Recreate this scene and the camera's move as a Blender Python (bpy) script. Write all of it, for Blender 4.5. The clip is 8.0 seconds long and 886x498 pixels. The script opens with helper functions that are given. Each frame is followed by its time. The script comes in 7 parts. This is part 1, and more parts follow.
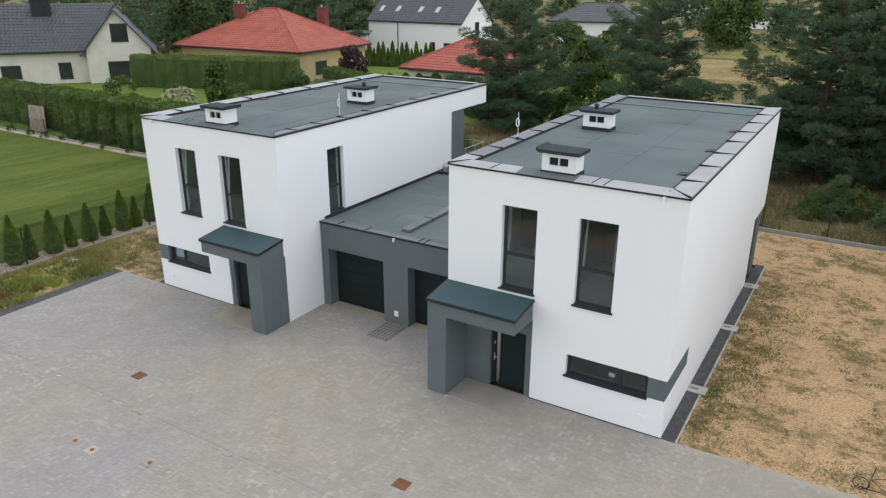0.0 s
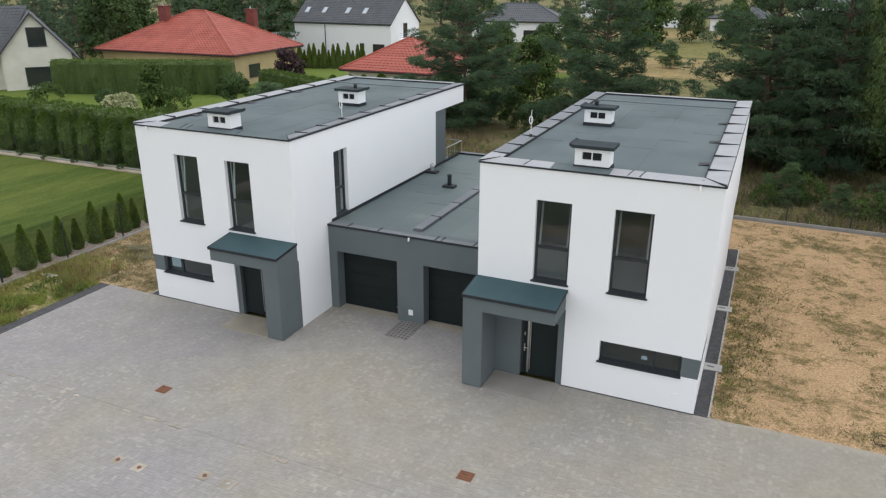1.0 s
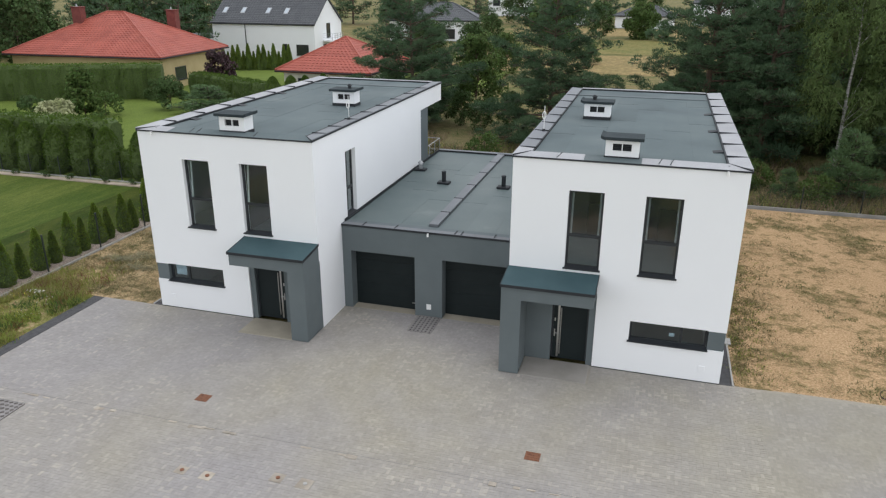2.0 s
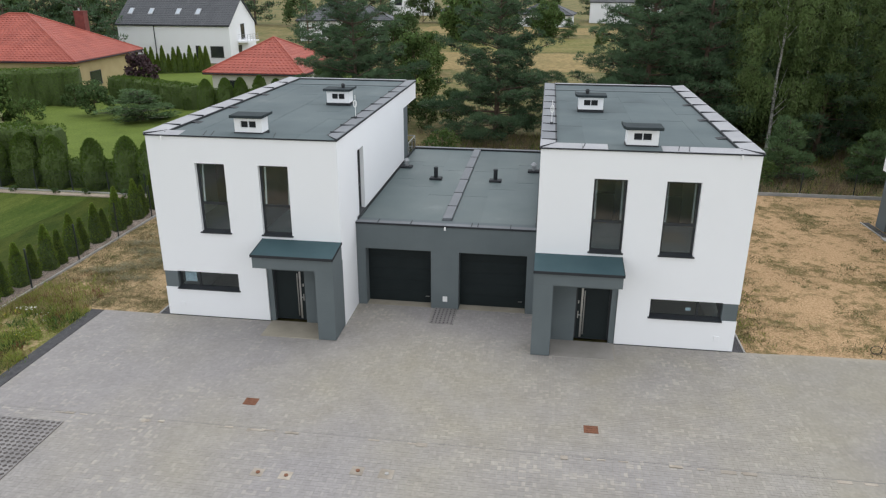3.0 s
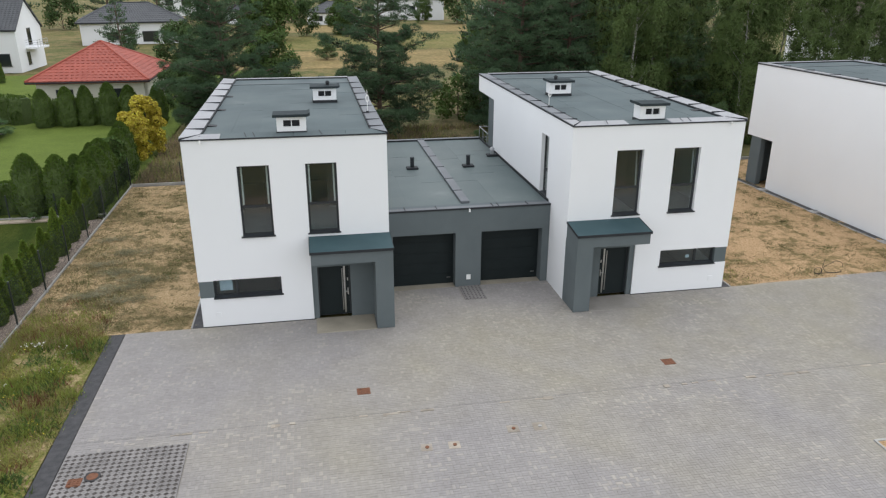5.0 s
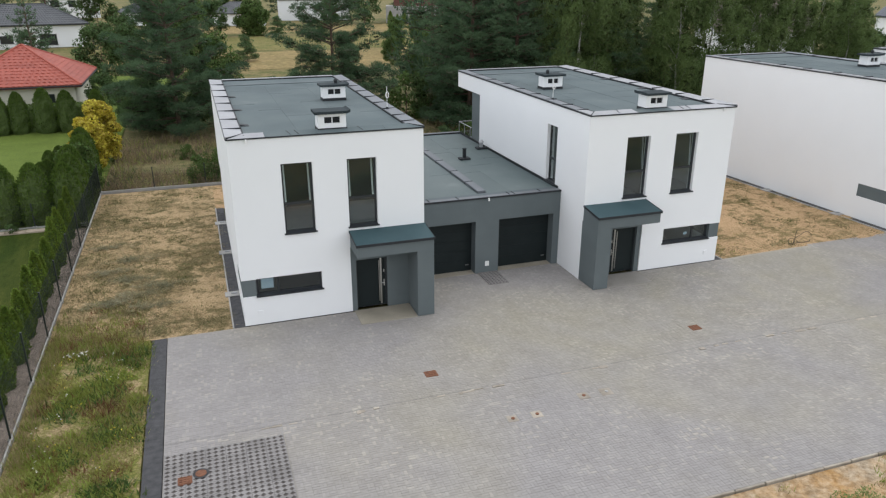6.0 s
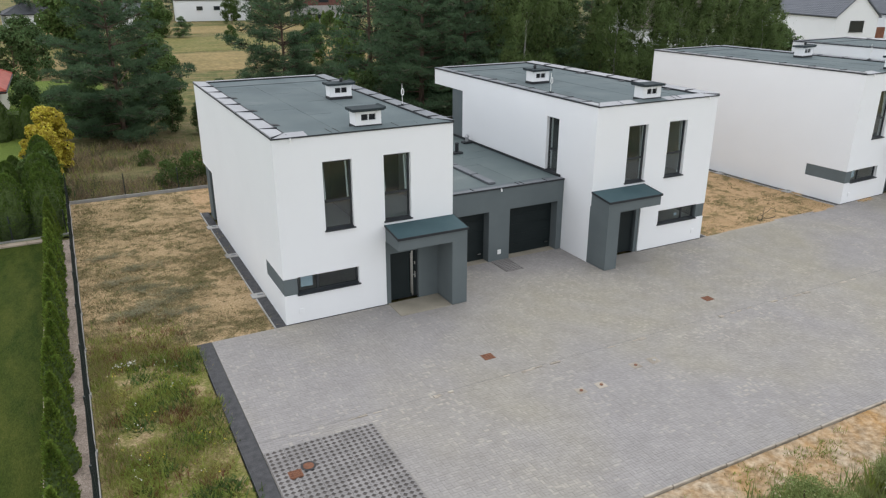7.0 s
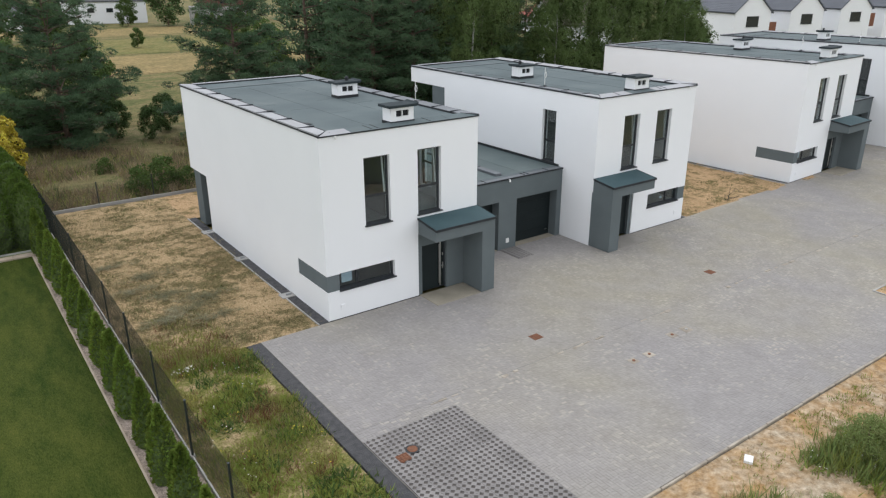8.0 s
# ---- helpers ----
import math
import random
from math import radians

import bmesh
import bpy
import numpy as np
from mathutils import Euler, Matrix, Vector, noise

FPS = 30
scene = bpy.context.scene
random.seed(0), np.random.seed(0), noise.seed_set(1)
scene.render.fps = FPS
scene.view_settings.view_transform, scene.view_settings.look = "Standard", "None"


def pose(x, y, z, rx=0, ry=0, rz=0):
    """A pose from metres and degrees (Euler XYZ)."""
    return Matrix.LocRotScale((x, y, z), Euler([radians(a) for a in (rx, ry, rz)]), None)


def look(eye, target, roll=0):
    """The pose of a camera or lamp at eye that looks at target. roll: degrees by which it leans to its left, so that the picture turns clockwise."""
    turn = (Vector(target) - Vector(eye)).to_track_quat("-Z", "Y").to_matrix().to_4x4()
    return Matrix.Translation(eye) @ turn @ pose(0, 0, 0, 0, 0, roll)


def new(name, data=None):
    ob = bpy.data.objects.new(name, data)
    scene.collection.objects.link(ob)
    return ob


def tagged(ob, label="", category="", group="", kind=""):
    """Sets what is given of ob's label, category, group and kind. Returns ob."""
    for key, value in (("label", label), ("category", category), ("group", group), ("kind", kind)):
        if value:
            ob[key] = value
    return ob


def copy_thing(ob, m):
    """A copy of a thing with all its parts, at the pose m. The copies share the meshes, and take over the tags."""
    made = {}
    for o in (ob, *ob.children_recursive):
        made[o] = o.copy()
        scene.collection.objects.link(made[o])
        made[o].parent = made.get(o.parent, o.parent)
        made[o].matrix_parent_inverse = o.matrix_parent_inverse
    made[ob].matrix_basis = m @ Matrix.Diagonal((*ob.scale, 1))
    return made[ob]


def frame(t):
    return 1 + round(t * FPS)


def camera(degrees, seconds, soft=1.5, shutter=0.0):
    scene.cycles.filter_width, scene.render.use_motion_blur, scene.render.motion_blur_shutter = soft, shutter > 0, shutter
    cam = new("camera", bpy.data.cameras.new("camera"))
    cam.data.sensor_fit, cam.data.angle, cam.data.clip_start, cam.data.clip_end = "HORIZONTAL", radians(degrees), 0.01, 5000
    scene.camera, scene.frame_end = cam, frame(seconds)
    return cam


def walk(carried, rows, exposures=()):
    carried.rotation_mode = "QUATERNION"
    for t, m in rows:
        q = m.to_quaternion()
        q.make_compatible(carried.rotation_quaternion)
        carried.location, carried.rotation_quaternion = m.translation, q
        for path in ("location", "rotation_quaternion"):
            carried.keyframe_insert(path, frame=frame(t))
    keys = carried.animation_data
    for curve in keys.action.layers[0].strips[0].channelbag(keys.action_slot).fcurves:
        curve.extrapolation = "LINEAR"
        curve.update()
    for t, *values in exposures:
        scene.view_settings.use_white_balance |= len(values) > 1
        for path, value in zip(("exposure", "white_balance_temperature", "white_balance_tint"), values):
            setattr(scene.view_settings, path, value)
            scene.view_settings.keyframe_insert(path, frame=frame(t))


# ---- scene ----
cam = camera(63.1, 8.0, soft=1.25)
METRES, EYE, TILT, LEAN, TURN = 39.4, 12.8, 0.0, 0.0, 31.2
ROWS = [
    (0.0, 0.0, 0.0, 0.0, 0.08, -20.64, -0.21),
    (0.5, -0.0469, -0.0039, 0.0009, -3.57, -20.6, -0.19),
    (1.0, -0.0956, -0.0056, 0.0008, -7.06, -20.57, -0.18),
    (1.5, -0.149, -0.0061, 0.0016, -10.89, -20.59, -0.16),
    (3.0, -0.3197, 0.0151, 0.0024, -23.09, -20.62, -0.17),
    (3.5, -0.382, 0.0295, 0.0018, -27.84, -20.64, -0.15),
    (4.0, -0.4428, 0.0502, 0.0021, -32.58, -20.66, -0.14),
    (4.5, -0.5048, 0.0764, 0.0014, -37.25, -20.68, -0.11),
    (6.0, -0.6804, 0.1844, 0.0011, -50.0, -20.71, -0.03),
    (6.5, -0.7348, 0.2302, 0.0013, -54.29, -20.74, -0.0),
    (7.0, -0.782, 0.2779, 0.0018, -58.48, -20.78, 0.03),
    (7.5, -0.827, 0.3318, 0.0016, -62.77, -20.78, 0.09),
    (8.0, -0.8687, 0.386, 0.0015, -66.9, -20.8, 0.16),
]
walk(cam, [(t, pose(14.83, -18.8, EYE, TILT, LEAN, TURN) @ pose(METRES * x, METRES * y, METRES * z, 90 + pitch, roll, yaw)) for t, x, y, z, yaw, pitch, roll in ROWS])

# ---- light: an overcast summer day ----
world = bpy.data.worlds.new("overcast_sky")
scene.world = world
world.use_nodes = True
wn, wl = world.node_tree.nodes, world.node_tree.links
sky = wn.new("ShaderNodeTexSky")
sky.sky_type, sky.sun_disc = "NISHITA", False
sky.sun_elevation, sky.sun_rotation = radians(76), radians(25)
sky.dust_density, sky.air_density = 1.0, 1.2
grey = wn.new("ShaderNodeHueSaturation")
grey.inputs["Saturation"].default_value = 0.18
wl.new(sky.outputs[0], grey.inputs["Color"])
wl.new(grey.outputs[0], wn["Background"].inputs["Color"])
wn["Background"].inputs["Strength"].default_value = 0.312

sun = new("sun", bpy.data.lights.new("sun", "SUN"))
sun.data.energy, sun.data.angle, sun.data.color = 0.22, radians(110), (0.94, 0.975, 1.0)
sun.matrix_world = look((0, 0, 60), (-13, 4, 0))
scene.view_settings.exposure = 0.0


# ---- materials ----
def material(name, colors, scale=3.0, rough=0.8, metal=0.0, bump=0.15, fine=40.0, island=0.0, objrand=0.0, spec=0.5, stretch=(1, 1, 1), detail=6.0, leaf=0.0, bumpdist=0.02, pos=(0.3, 0.7), hue=0.0, grain=0.18):
    """Two-scale noise between the colours, with fine grain and relief."""
    m = bpy.data.materials.new(name)
    m.use_nodes = True
    n, l = m.node_tree.nodes, m.node_tree.links
    b = n["Principled BSDF"]
    geo = n.new("ShaderNodeNewGeometry")
    mp = n.new("ShaderNodeMapping")
    mp.inputs["Scale"].default_value = stretch
    l.new(geo.outputs["Position"], mp.inputs["Vector"])
    big = n.new("ShaderNodeTexNoise")
    big.inputs["Scale"].default_value, big.inputs["Detail"].default_value = scale, detail
    l.new(mp.outputs[0], big.inputs["Vector"])
    ramp = n.new("ShaderNodeValToRGB")
    while len(ramp.color_ramp.elements) < len(colors):
        ramp.color_ramp.elements.new(0.5)
    for i, (e, c) in enumerate(zip(ramp.color_ramp.elements, colors)):
        e.position = pos[0] + (pos[1] - pos[0]) * i / max(1, len(colors) - 1)
        e.color = (*c, 1)
    l.new(big.outputs["Fac"], ramp.inputs["Fac"])
    small = n.new("ShaderNodeTexNoise")
    small.inputs["Scale"].default_value, small.inputs["Detail"].default_value = fine, 4.0
    l.new(mp.outputs[0], small.inputs["Vector"])
    vary = n.new("ShaderNodeMapRange")
    vary.inputs["To Min"].default_value, vary.inputs["To Max"].default_value = 1 - grain, 1 + grain
    l.new(small.outputs["Fac"], vary.inputs["Value"])
    value = vary.outputs[0]
    for amount, source in ((island, geo.outputs["Random Per Island"]), (objrand, n.new("ShaderNodeObjectInfo").outputs["Random"])):
        if amount:
            mr = n.new("ShaderNodeMapRange")
            mr.inputs["To Min"].default_value, mr.inputs["To Max"].default_value = 1 - amount, 1 + amount
            l.new(source, mr.inputs["Value"])
            mul = n.new("ShaderNodeMath")
            mul.operation = "MULTIPLY"
            l.new(value, mul.inputs[0]), l.new(mr.outputs[0], mul.inputs[1])
            value = mul.outputs[0]
    hsv = n.new("ShaderNodeHueSaturation")
    l.new(ramp.outputs[0], hsv.inputs["Color"])
    l.new(value, hsv.inputs["Value"])
    if hue:
        mr = n.new("ShaderNodeMapRange")
        mr.inputs["To Min"].default_value, mr.inputs["To Max"].default_value = 0.5 - hue, 0.5 + hue
        l.new(geo.outputs["Random Per Island"], mr.inputs["Value"])
        l.new(mr.outputs[0], hsv.inputs["Hue"])
    l.new(hsv.outputs[0], b.inputs["Base Color"])
    b.inputs["Roughness"].default_value, b.inputs["Metallic"].default_value = rough, metal
    b.inputs["Specular IOR Level"].default_value = spec
    if bump:
        bp = n.new("ShaderNodeBump")
        bp.inputs["Strength"].default_value, bp.inputs["Distance"].default_value = bump, bumpdist
        l.new(small.outputs["Fac"], bp.inputs["Height"])
        l.new(bp.outputs[0], b.inputs["Normal"])
    if leaf:
        tr = n.new("ShaderNodeBsdfTranslucent")
        l.new(hsv.outputs[0], tr.inputs["Color"])
        mix = n.new("ShaderNodeMixShader")
        mix.inputs["Fac"].default_value = leaf
        l.new(b.outputs[0], mix.inputs[1]), l.new(tr.outputs[0], mix.inputs[2])
        l.new(mix.outputs[0], n["Material Output"].inputs["Surface"])
    return m


def glass_material(name, tint, rough=0.02, veil=0.0):
    m = bpy.data.materials.new(name)
    m.use_nodes = True
    n, l = m.node_tree.nodes, m.node_tree.links
    n.remove(n["Principled BSDF"])
    gl, tp, mix, edge_on = n.new("ShaderNodeBsdfGlossy"), n.new("ShaderNodeBsdfTransparent"), n.new("ShaderNodeMixShader"), n.new("ShaderNodeLayerWeight")
    power, gloss = n.new("ShaderNodeMath"), n.new("ShaderNodeMapRange")
    power.operation = "POWER"
    power.inputs[1].default_value = 4.0
    gl.inputs["Roughness"].default_value = rough
    tp.inputs["Color"].default_value = (*tint, 1)
    gloss.inputs["To Min"].default_value, gloss.inputs["To Max"].default_value = 0.05, 0.9
    l.new(edge_on.outputs["Facing"], power.inputs[0]), l.new(power.outputs[0], gloss.inputs["Value"])
    l.new(gloss.outputs[0], mix.inputs[0]), l.new(tp.outputs[0], mix.inputs[1]), l.new(gl.outputs[0], mix.inputs[2])
    last = mix
    # veil lays a flat grey over the pane, painting in light seen there
    if veil:
        pale_layer, last = n.new("ShaderNodeBsdfDiffuse"), n.new("ShaderNodeMixShader")
        pale_layer.inputs["Color"].default_value = (0.35, 0.37, 0.365, 1)
        last.inputs[0].default_value = veil
        l.new(mix.outputs[0], last.inputs[1]), l.new(pale_layer.outputs[0], last.inputs[2])
    l.new(last.outputs[0], n["Material Output"].inputs["Surface"])
    return m


M = {}
M["white"] = material("white_render", [(0.775, 0.785, 0.8), (0.795, 0.805, 0.82)], 0.4, 0.9, bump=0.25, fine=90, bumpdist=0.004, spec=0.15, grain=0.03)
M["grey"] = material("grey_render", [(0.11, 0.13, 0.136), (0.131, 0.152, 0.158)], 0.7, 0.9, bump=0.25, fine=90, bumpdist=0.004, spec=0.2, grain=0.05)
M["anthracite"] = material("anthracite_frame", [(0.018, 0.021, 0.025), (0.024, 0.028, 0.032)], 2, 0.42, bump=0.02)
M["felt"] = material("roof_felt", [(0.068, 0.090, 0.095), (0.086, 0.112, 0.117), (0.104, 0.130, 0.133), (0.180, 0.203, 0.203)], 0.35, 0.85, bump=0.3, fine=120, bumpdist=0.004, objrand=0.05, spec=0.35, pos=(0.3, 0.84))
M["felt_garage"] = material("garage_roof_felt", [(0.059, 0.086, 0.088), (0.077, 0.106, 0.107), (0.095, 0.124, 0.122), (0.180, 0.203, 0.196)], 0.35, 0.55, bump=0.3, fine=120, bumpdist=0.004, objrand=0.06, spec=0.4, pos=(0.3, 0.82))
M["shingle"] = material("canopy_felt", [(0.028, 0.062, 0.072), (0.04, 0.08, 0.09)], 0.8, 0.75, bump=0.3, fine=140, bumpdist=0.004, spec=0.4)
M["cap"] = material("coping_sheet_metal", [(0.258, 0.262, 0.274), (0.328, 0.332, 0.344)], 0.7, 0.6, metal=0.0, bump=0.03, fine=15, objrand=0.08)
M["cap_dark"] = material("dark_coping_sheet", [(0.108, 0.118, 0.13), (0.14, 0.15, 0.163)], 0.7, 0.6, metal=0.0, bump=0.03, fine=15, objrand=0.08)
M["seam"] = material("seam_sheet", [(0.022, 0.025, 0.028), (0.032, 0.035, 0.039)], 2, 0.65, spec=0.2, bump=0.05)
M["cover"] = material("dark_felt_cover", [(0.027, 0.037, 0.041), (0.04, 0.05, 0.055)], 2, 0.85, spec=0.15, bump=0.2)
M["door"] = material("garage_door_steel", [(0.008, 0.013, 0.014), (0.011, 0.017, 0.018)], 1.5, 0.6, bump=0.02, spec=0.25)
M["steel"] = material("brushed_steel", [(0.5, 0.5, 0.49), (0.6, 0.6, 0.58)], 3, 0.3, metal=1.0, bump=0.02)
M["galv"] = material("galvanised_steel", [(0.3, 0.31, 0.32), (0.4, 0.41, 0.42)], 3, 0.5, metal=0.7)
M["plastic_white"] = material("white_plastic", [(0.72, 0.72, 0.71), (0.78, 0.78, 0.77)], 3, 0.4, bump=0.02)
# Both panes carry a grey veil; the lower's imitates the lit floor behind.
M["glass"] = glass_material("window_glass", (0.86, 0.91, 0.91), veil=0.022)
M["glass_veiled"] = glass_material("veiled_window_glass", (0.86, 0.91, 0.91), veil=0.062)
M["glass_clear"] = glass_material("balustrade_glass", (0.9, 0.93, 0.92))
# Plaster far darker than its own colour, to paint in the rooms' gloom.
M["inside"] = material("dimmed_interior_plaster", [(0.0788, 0.078, 0.0772), (0.113, 0.111, 0.109)], 1, 0.9)
M["inside_floor"] = material("interior_screed", [(0.44, 0.44, 0.43), (0.52, 0.52, 0.505)], 1.2, 0.8)
M["inside_dark"] = material("dark_rear_partition", [(0.05, 0.05, 0.05), (0.07, 0.07, 0.068)], 1.2, 0.6)
M["concrete"] = material("light_concrete", [(0.3, 0.295, 0.28), (0.4, 0.39, 0.37)], 1.1, 0.9, bump=0.3, objrand=0.08)
M["step"] = material("stained_screed", [(0.235, 0.22, 0.195), (0.29, 0.27, 0.245)], 1.3, 0.9, bump=0.3)
M["step_sand"] = material("sand_stained_screed", [(0.26, 0.235, 0.185), (0.34, 0.305, 0.24)], 1.3, 0.9, bump=0.3)
M["pale_kerb"] = material("pale_kerb_concrete", [(0.26, 0.225, 0.18), (0.42, 0.375, 0.315)], 2.2, 0.95, bump=0.5, objrand=0.18)
M["path"] = material("sandy_path_slab", [(0.33, 0.268, 0.205), (0.42, 0.352, 0.28)], 1.4, 0.9, bump=0.3, objrand=0.1)
M["slabgrid"] = material("grid_paver_concrete", [(0.196, 0.184, 0.177), (0.25, 0.236, 0.227)], 0.9, 0.9, bump=0.3, objrand=0.1)
M["soil_dark"] = material("dark_grit", [(0.03, 0.03, 0.032), (0.06, 0.058, 0.057)], 6, 0.95, bump=0.7, fine=90)
M["grit_infill"] = material("grey_grit_infill", [(0.0792, 0.0695, 0.0625), (0.132, 0.117, 0.106)], 6, 0.95, bump=0.7, fine=90)
M["gravel"] = material("dark_basalt_grit", [(0.0495, 0.0495, 0.0522), (0.0855, 0.0846, 0.0882)], 5, 0.95, bump=0.9, fine=70, bumpdist=0.03)
M["seal"] = material("joint_sealant", [(0.16, 0.155, 0.15), (0.22, 0.215, 0.205)], 2, 0.9)
M["rust"] = material("rusty_iron", [(0.11, 0.045, 0.025), (0.2, 0.085, 0.045), (0.13, 0.06, 0.035)], 7, 0.9, bump=0.4, fine=60)


def paving_material(name, greys, warm, pale, spread, flecks):
    """Concrete blocks: cool to warm drifts over metres, blocks that differ a little, and patches where single ones are pale."""
    m = bpy.data.materials.new(name)
    m.use_nodes = True
    n, l = m.node_tree.nodes, m.node_tree.links
    b = n["Principled BSDF"]
    geo, info = n.new("ShaderNodeNewGeometry"), n.new("ShaderNodeObjectInfo")

    def cloud(scale, detail, lo, hi, a=0.0, z=1.0):
        t = n.new("ShaderNodeTexNoise")
        t.inputs["Scale"].default_value, t.inputs["Detail"].default_value = scale, detail
        l.new(geo.outputs["Position"], t.inputs["Vector"])
        return ranged(t.outputs["Fac"], lo, hi, a, z)

    def ranged(value, lo, hi, a=0.0, z=1.0):
        r = n.new("ShaderNodeMapRange")
        r.inputs["From Min"].default_value, r.inputs["From Max"].default_value = lo, hi
        r.inputs["To Min"].default_value, r.inputs["To Max"].default_value = a, z
        l.new(value, r.inputs["Value"])
        return r.outputs[0]

    def maths(op, p, q):
        x = n.new("ShaderNodeMath")
        x.operation = op
        l.new(p, x.inputs[0]), l.new(q, x.inputs[1])
        return x.outputs[0]

    def mixed(f, p, q):
        x = n.new("ShaderNodeMix")
        x.data_type = "RGBA"
        l.new(f, x.inputs["Factor"])
        for value, socket in ((p, "A"), (q, "B")):
            if isinstance(value, tuple):
                x.inputs[socket].default_value = (*value, 1)
            else:
                l.new(value, x.inputs[socket])
        return x.outputs["Result"]
    single = maths("ADD", geo.outputs["Random Per Island"], info.outputs["Random"])
    wrap = n.new("ShaderNodeMath")
    wrap.operation = "FRACT"
    l.new(single, wrap.inputs[0])
    one = wrap.outputs[0]
    base = mixed(cloud(0.11, 3, 0.42, 0.6), greys[0], warm)
    base = mixed(cloud(0.5, 5, 0.35, 0.75, 0.0, 0.55), base, greys[1])
    light = maths("MULTIPLY", ranged(one, flecks, flecks + 0.12), cloud(0.33, 6, 0.46, 0.7, 0.06, 0.62))
    base = mixed(light, base, pale)
    hsv = n.new("ShaderNodeHueSaturation")
    l.new(base, hsv.inputs["Color"])
    tone = maths("MULTIPLY", ranged(one, 0, 1, 1 - spread, 1 + spread), maths("MULTIPLY", cloud(9, 4, 0.3, 0.7, 0.93, 1.07), cloud(1.1, 5, 0.3, 0.7, 0.93, 1.06)))
    l.new(tone, hsv.inputs["Value"])
    l.new(hsv.outputs[0], b.inputs["Base Color"])
    b.inputs["Roughness"].default_value, b.inputs["Specular IOR Level"].default_value = 0.9, 0.25
    bp = n.new("ShaderNodeBump")
    bp.inputs["Strength"].default_value, bp.inputs["Distance"].default_value = 0.25, 0.003
    l.new(cloud(30, 4, 0, 1), bp.inputs["Height"])
    l.new(bp.outputs[0], b.inputs["Normal"])
    return m


M["paver"] = paving_material("grey_paver", ((0.281, 0.266, 0.258), (0.302, 0.287, 0.273)), (0.304, 0.281, 0.231), (0.4, 0.365, 0.31), 0.05, 0.8)
M["joint"] = paving_material("sand_joint", ((0.245, 0.23, 0.217), (0.284, 0.264, 0.243)), (0.31, 0.284, 0.228), (0.404, 0.37, 0.31), 0.0, -0.2)
def soil(name, base, patch, scale=0.4, clump=2.2, cover=0.5, soft=0.08, fine=14.0, bump=0.7, stretch=(1, 1, 1), spec=0.1, hard=0.5, bare=None, bare_at=0.62):
    """Ground with clumps of growth over bare soil, each in varied tones."""
    m = bpy.data.materials.new(name)
    m.use_nodes = True
    n, l = m.node_tree.nodes, m.node_tree.links
    b = n["Principled BSDF"]
    geo = n.new("ShaderNodeNewGeometry")
    mp = n.new("ShaderNodeMapping")
    mp.inputs["Scale"].default_value = stretch
    l.new(geo.outputs["Position"], mp.inputs["Vector"])

    def noise_node(sc, detail, rough=0.6):
        t = n.new("ShaderNodeTexNoise")
        t.inputs["Scale"].default_value, t.inputs["Detail"].default_value, t.inputs["Roughness"].default_value = sc, detail, rough
        l.new(mp.outputs[0], t.inputs["Vector"])
        return t.outputs["Fac"]

    def ramp(fac, colors, lo=0.32, hi=0.68):
        r = n.new("ShaderNodeValToRGB")
        while len(r.color_ramp.elements) < len(colors):
            r.color_ramp.elements.new(0.5)
        for i, (e, c) in enumerate(zip(r.color_ramp.elements, colors)):
            e.position, e.color = lo + (hi - lo) * i / max(1, len(colors) - 1), (*c, 1)
        l.new(fac, r.inputs["Fac"])
        return r.outputs[0]
    large, mid, small = noise_node(scale, 5), noise_node(clump, 8, 0.72), noise_node(fine, 5, 0.7)
    add = n.new("ShaderNodeMath")
    add.operation = "MULTIPLY_ADD"
    add.inputs[1].default_value = hard
    l.new(large, add.inputs[0]), l.new(mid, add.inputs[2])
    mask = n.new("ShaderNodeMapRange")
    mask.inputs["From Min"].default_value, mask.inputs["From Max"].default_value = 0.5 * (1 + hard) + (0.5 - cover) * 0.4 - soft, 0.5 * (1 + hard) + (0.5 - cover) * 0.4 + soft
    l.new(add.outputs[0], mask.inputs["Value"])
    mix = n.new("ShaderNodeMix")
    mix.data_type = "RGBA"
    l.new(mask.outputs[0], mix.inputs["Factor"])
    l.new(ramp(small, base), mix.inputs["A"]), l.new(ramp(small, patch), mix.inputs["B"])
    ground = mix.outputs["Result"]
    if bare:
        spot, worn = n.new("ShaderNodeMapRange"), n.new("ShaderNodeMix")
        spot.inputs["From Min"].default_value, spot.inputs["From Max"].default_value = bare_at, bare_at + 0.09
        l.new(noise_node(0.55, 7, 0.65), spot.inputs["Value"])
        worn.data_type = "RGBA"
        l.new(spot.outputs[0], worn.inputs["Factor"])
        l.new(ground, worn.inputs["A"]), l.new(ramp(small, bare), worn.inputs["B"])
        ground = worn.outputs["Result"]
    vary = n.new("ShaderNodeMapRange")
    vary.inputs["From Min"].default_value, vary.inputs["From Max"].default_value = 0.3, 0.7
    vary.inputs["To Min"].default_value, vary.inputs["To Max"].default_value = 0.72, 1.28
    l.new(small, vary.inputs["Value"])
    hsv = n.new("ShaderNodeHueSaturation")
    l.new(ground, hsv.inputs["Color"]), l.new(vary.outputs[0], hsv.inputs["Value"])
    l.new(hsv.outputs[0], b.inputs["Base Color"])
    b.inputs["Roughness"].default_value, b.inputs["Specular IOR Level"].default_value = 0.95, spec
    bp = n.new("ShaderNodeBump")
    bp.inputs["Strength"].default_value, bp.inputs["Distance"].default_value = bump, 0.06
    l.new(small, bp.inputs["Height"])
    l.new(bp.outputs[0], b.inputs["Normal"])
    return m


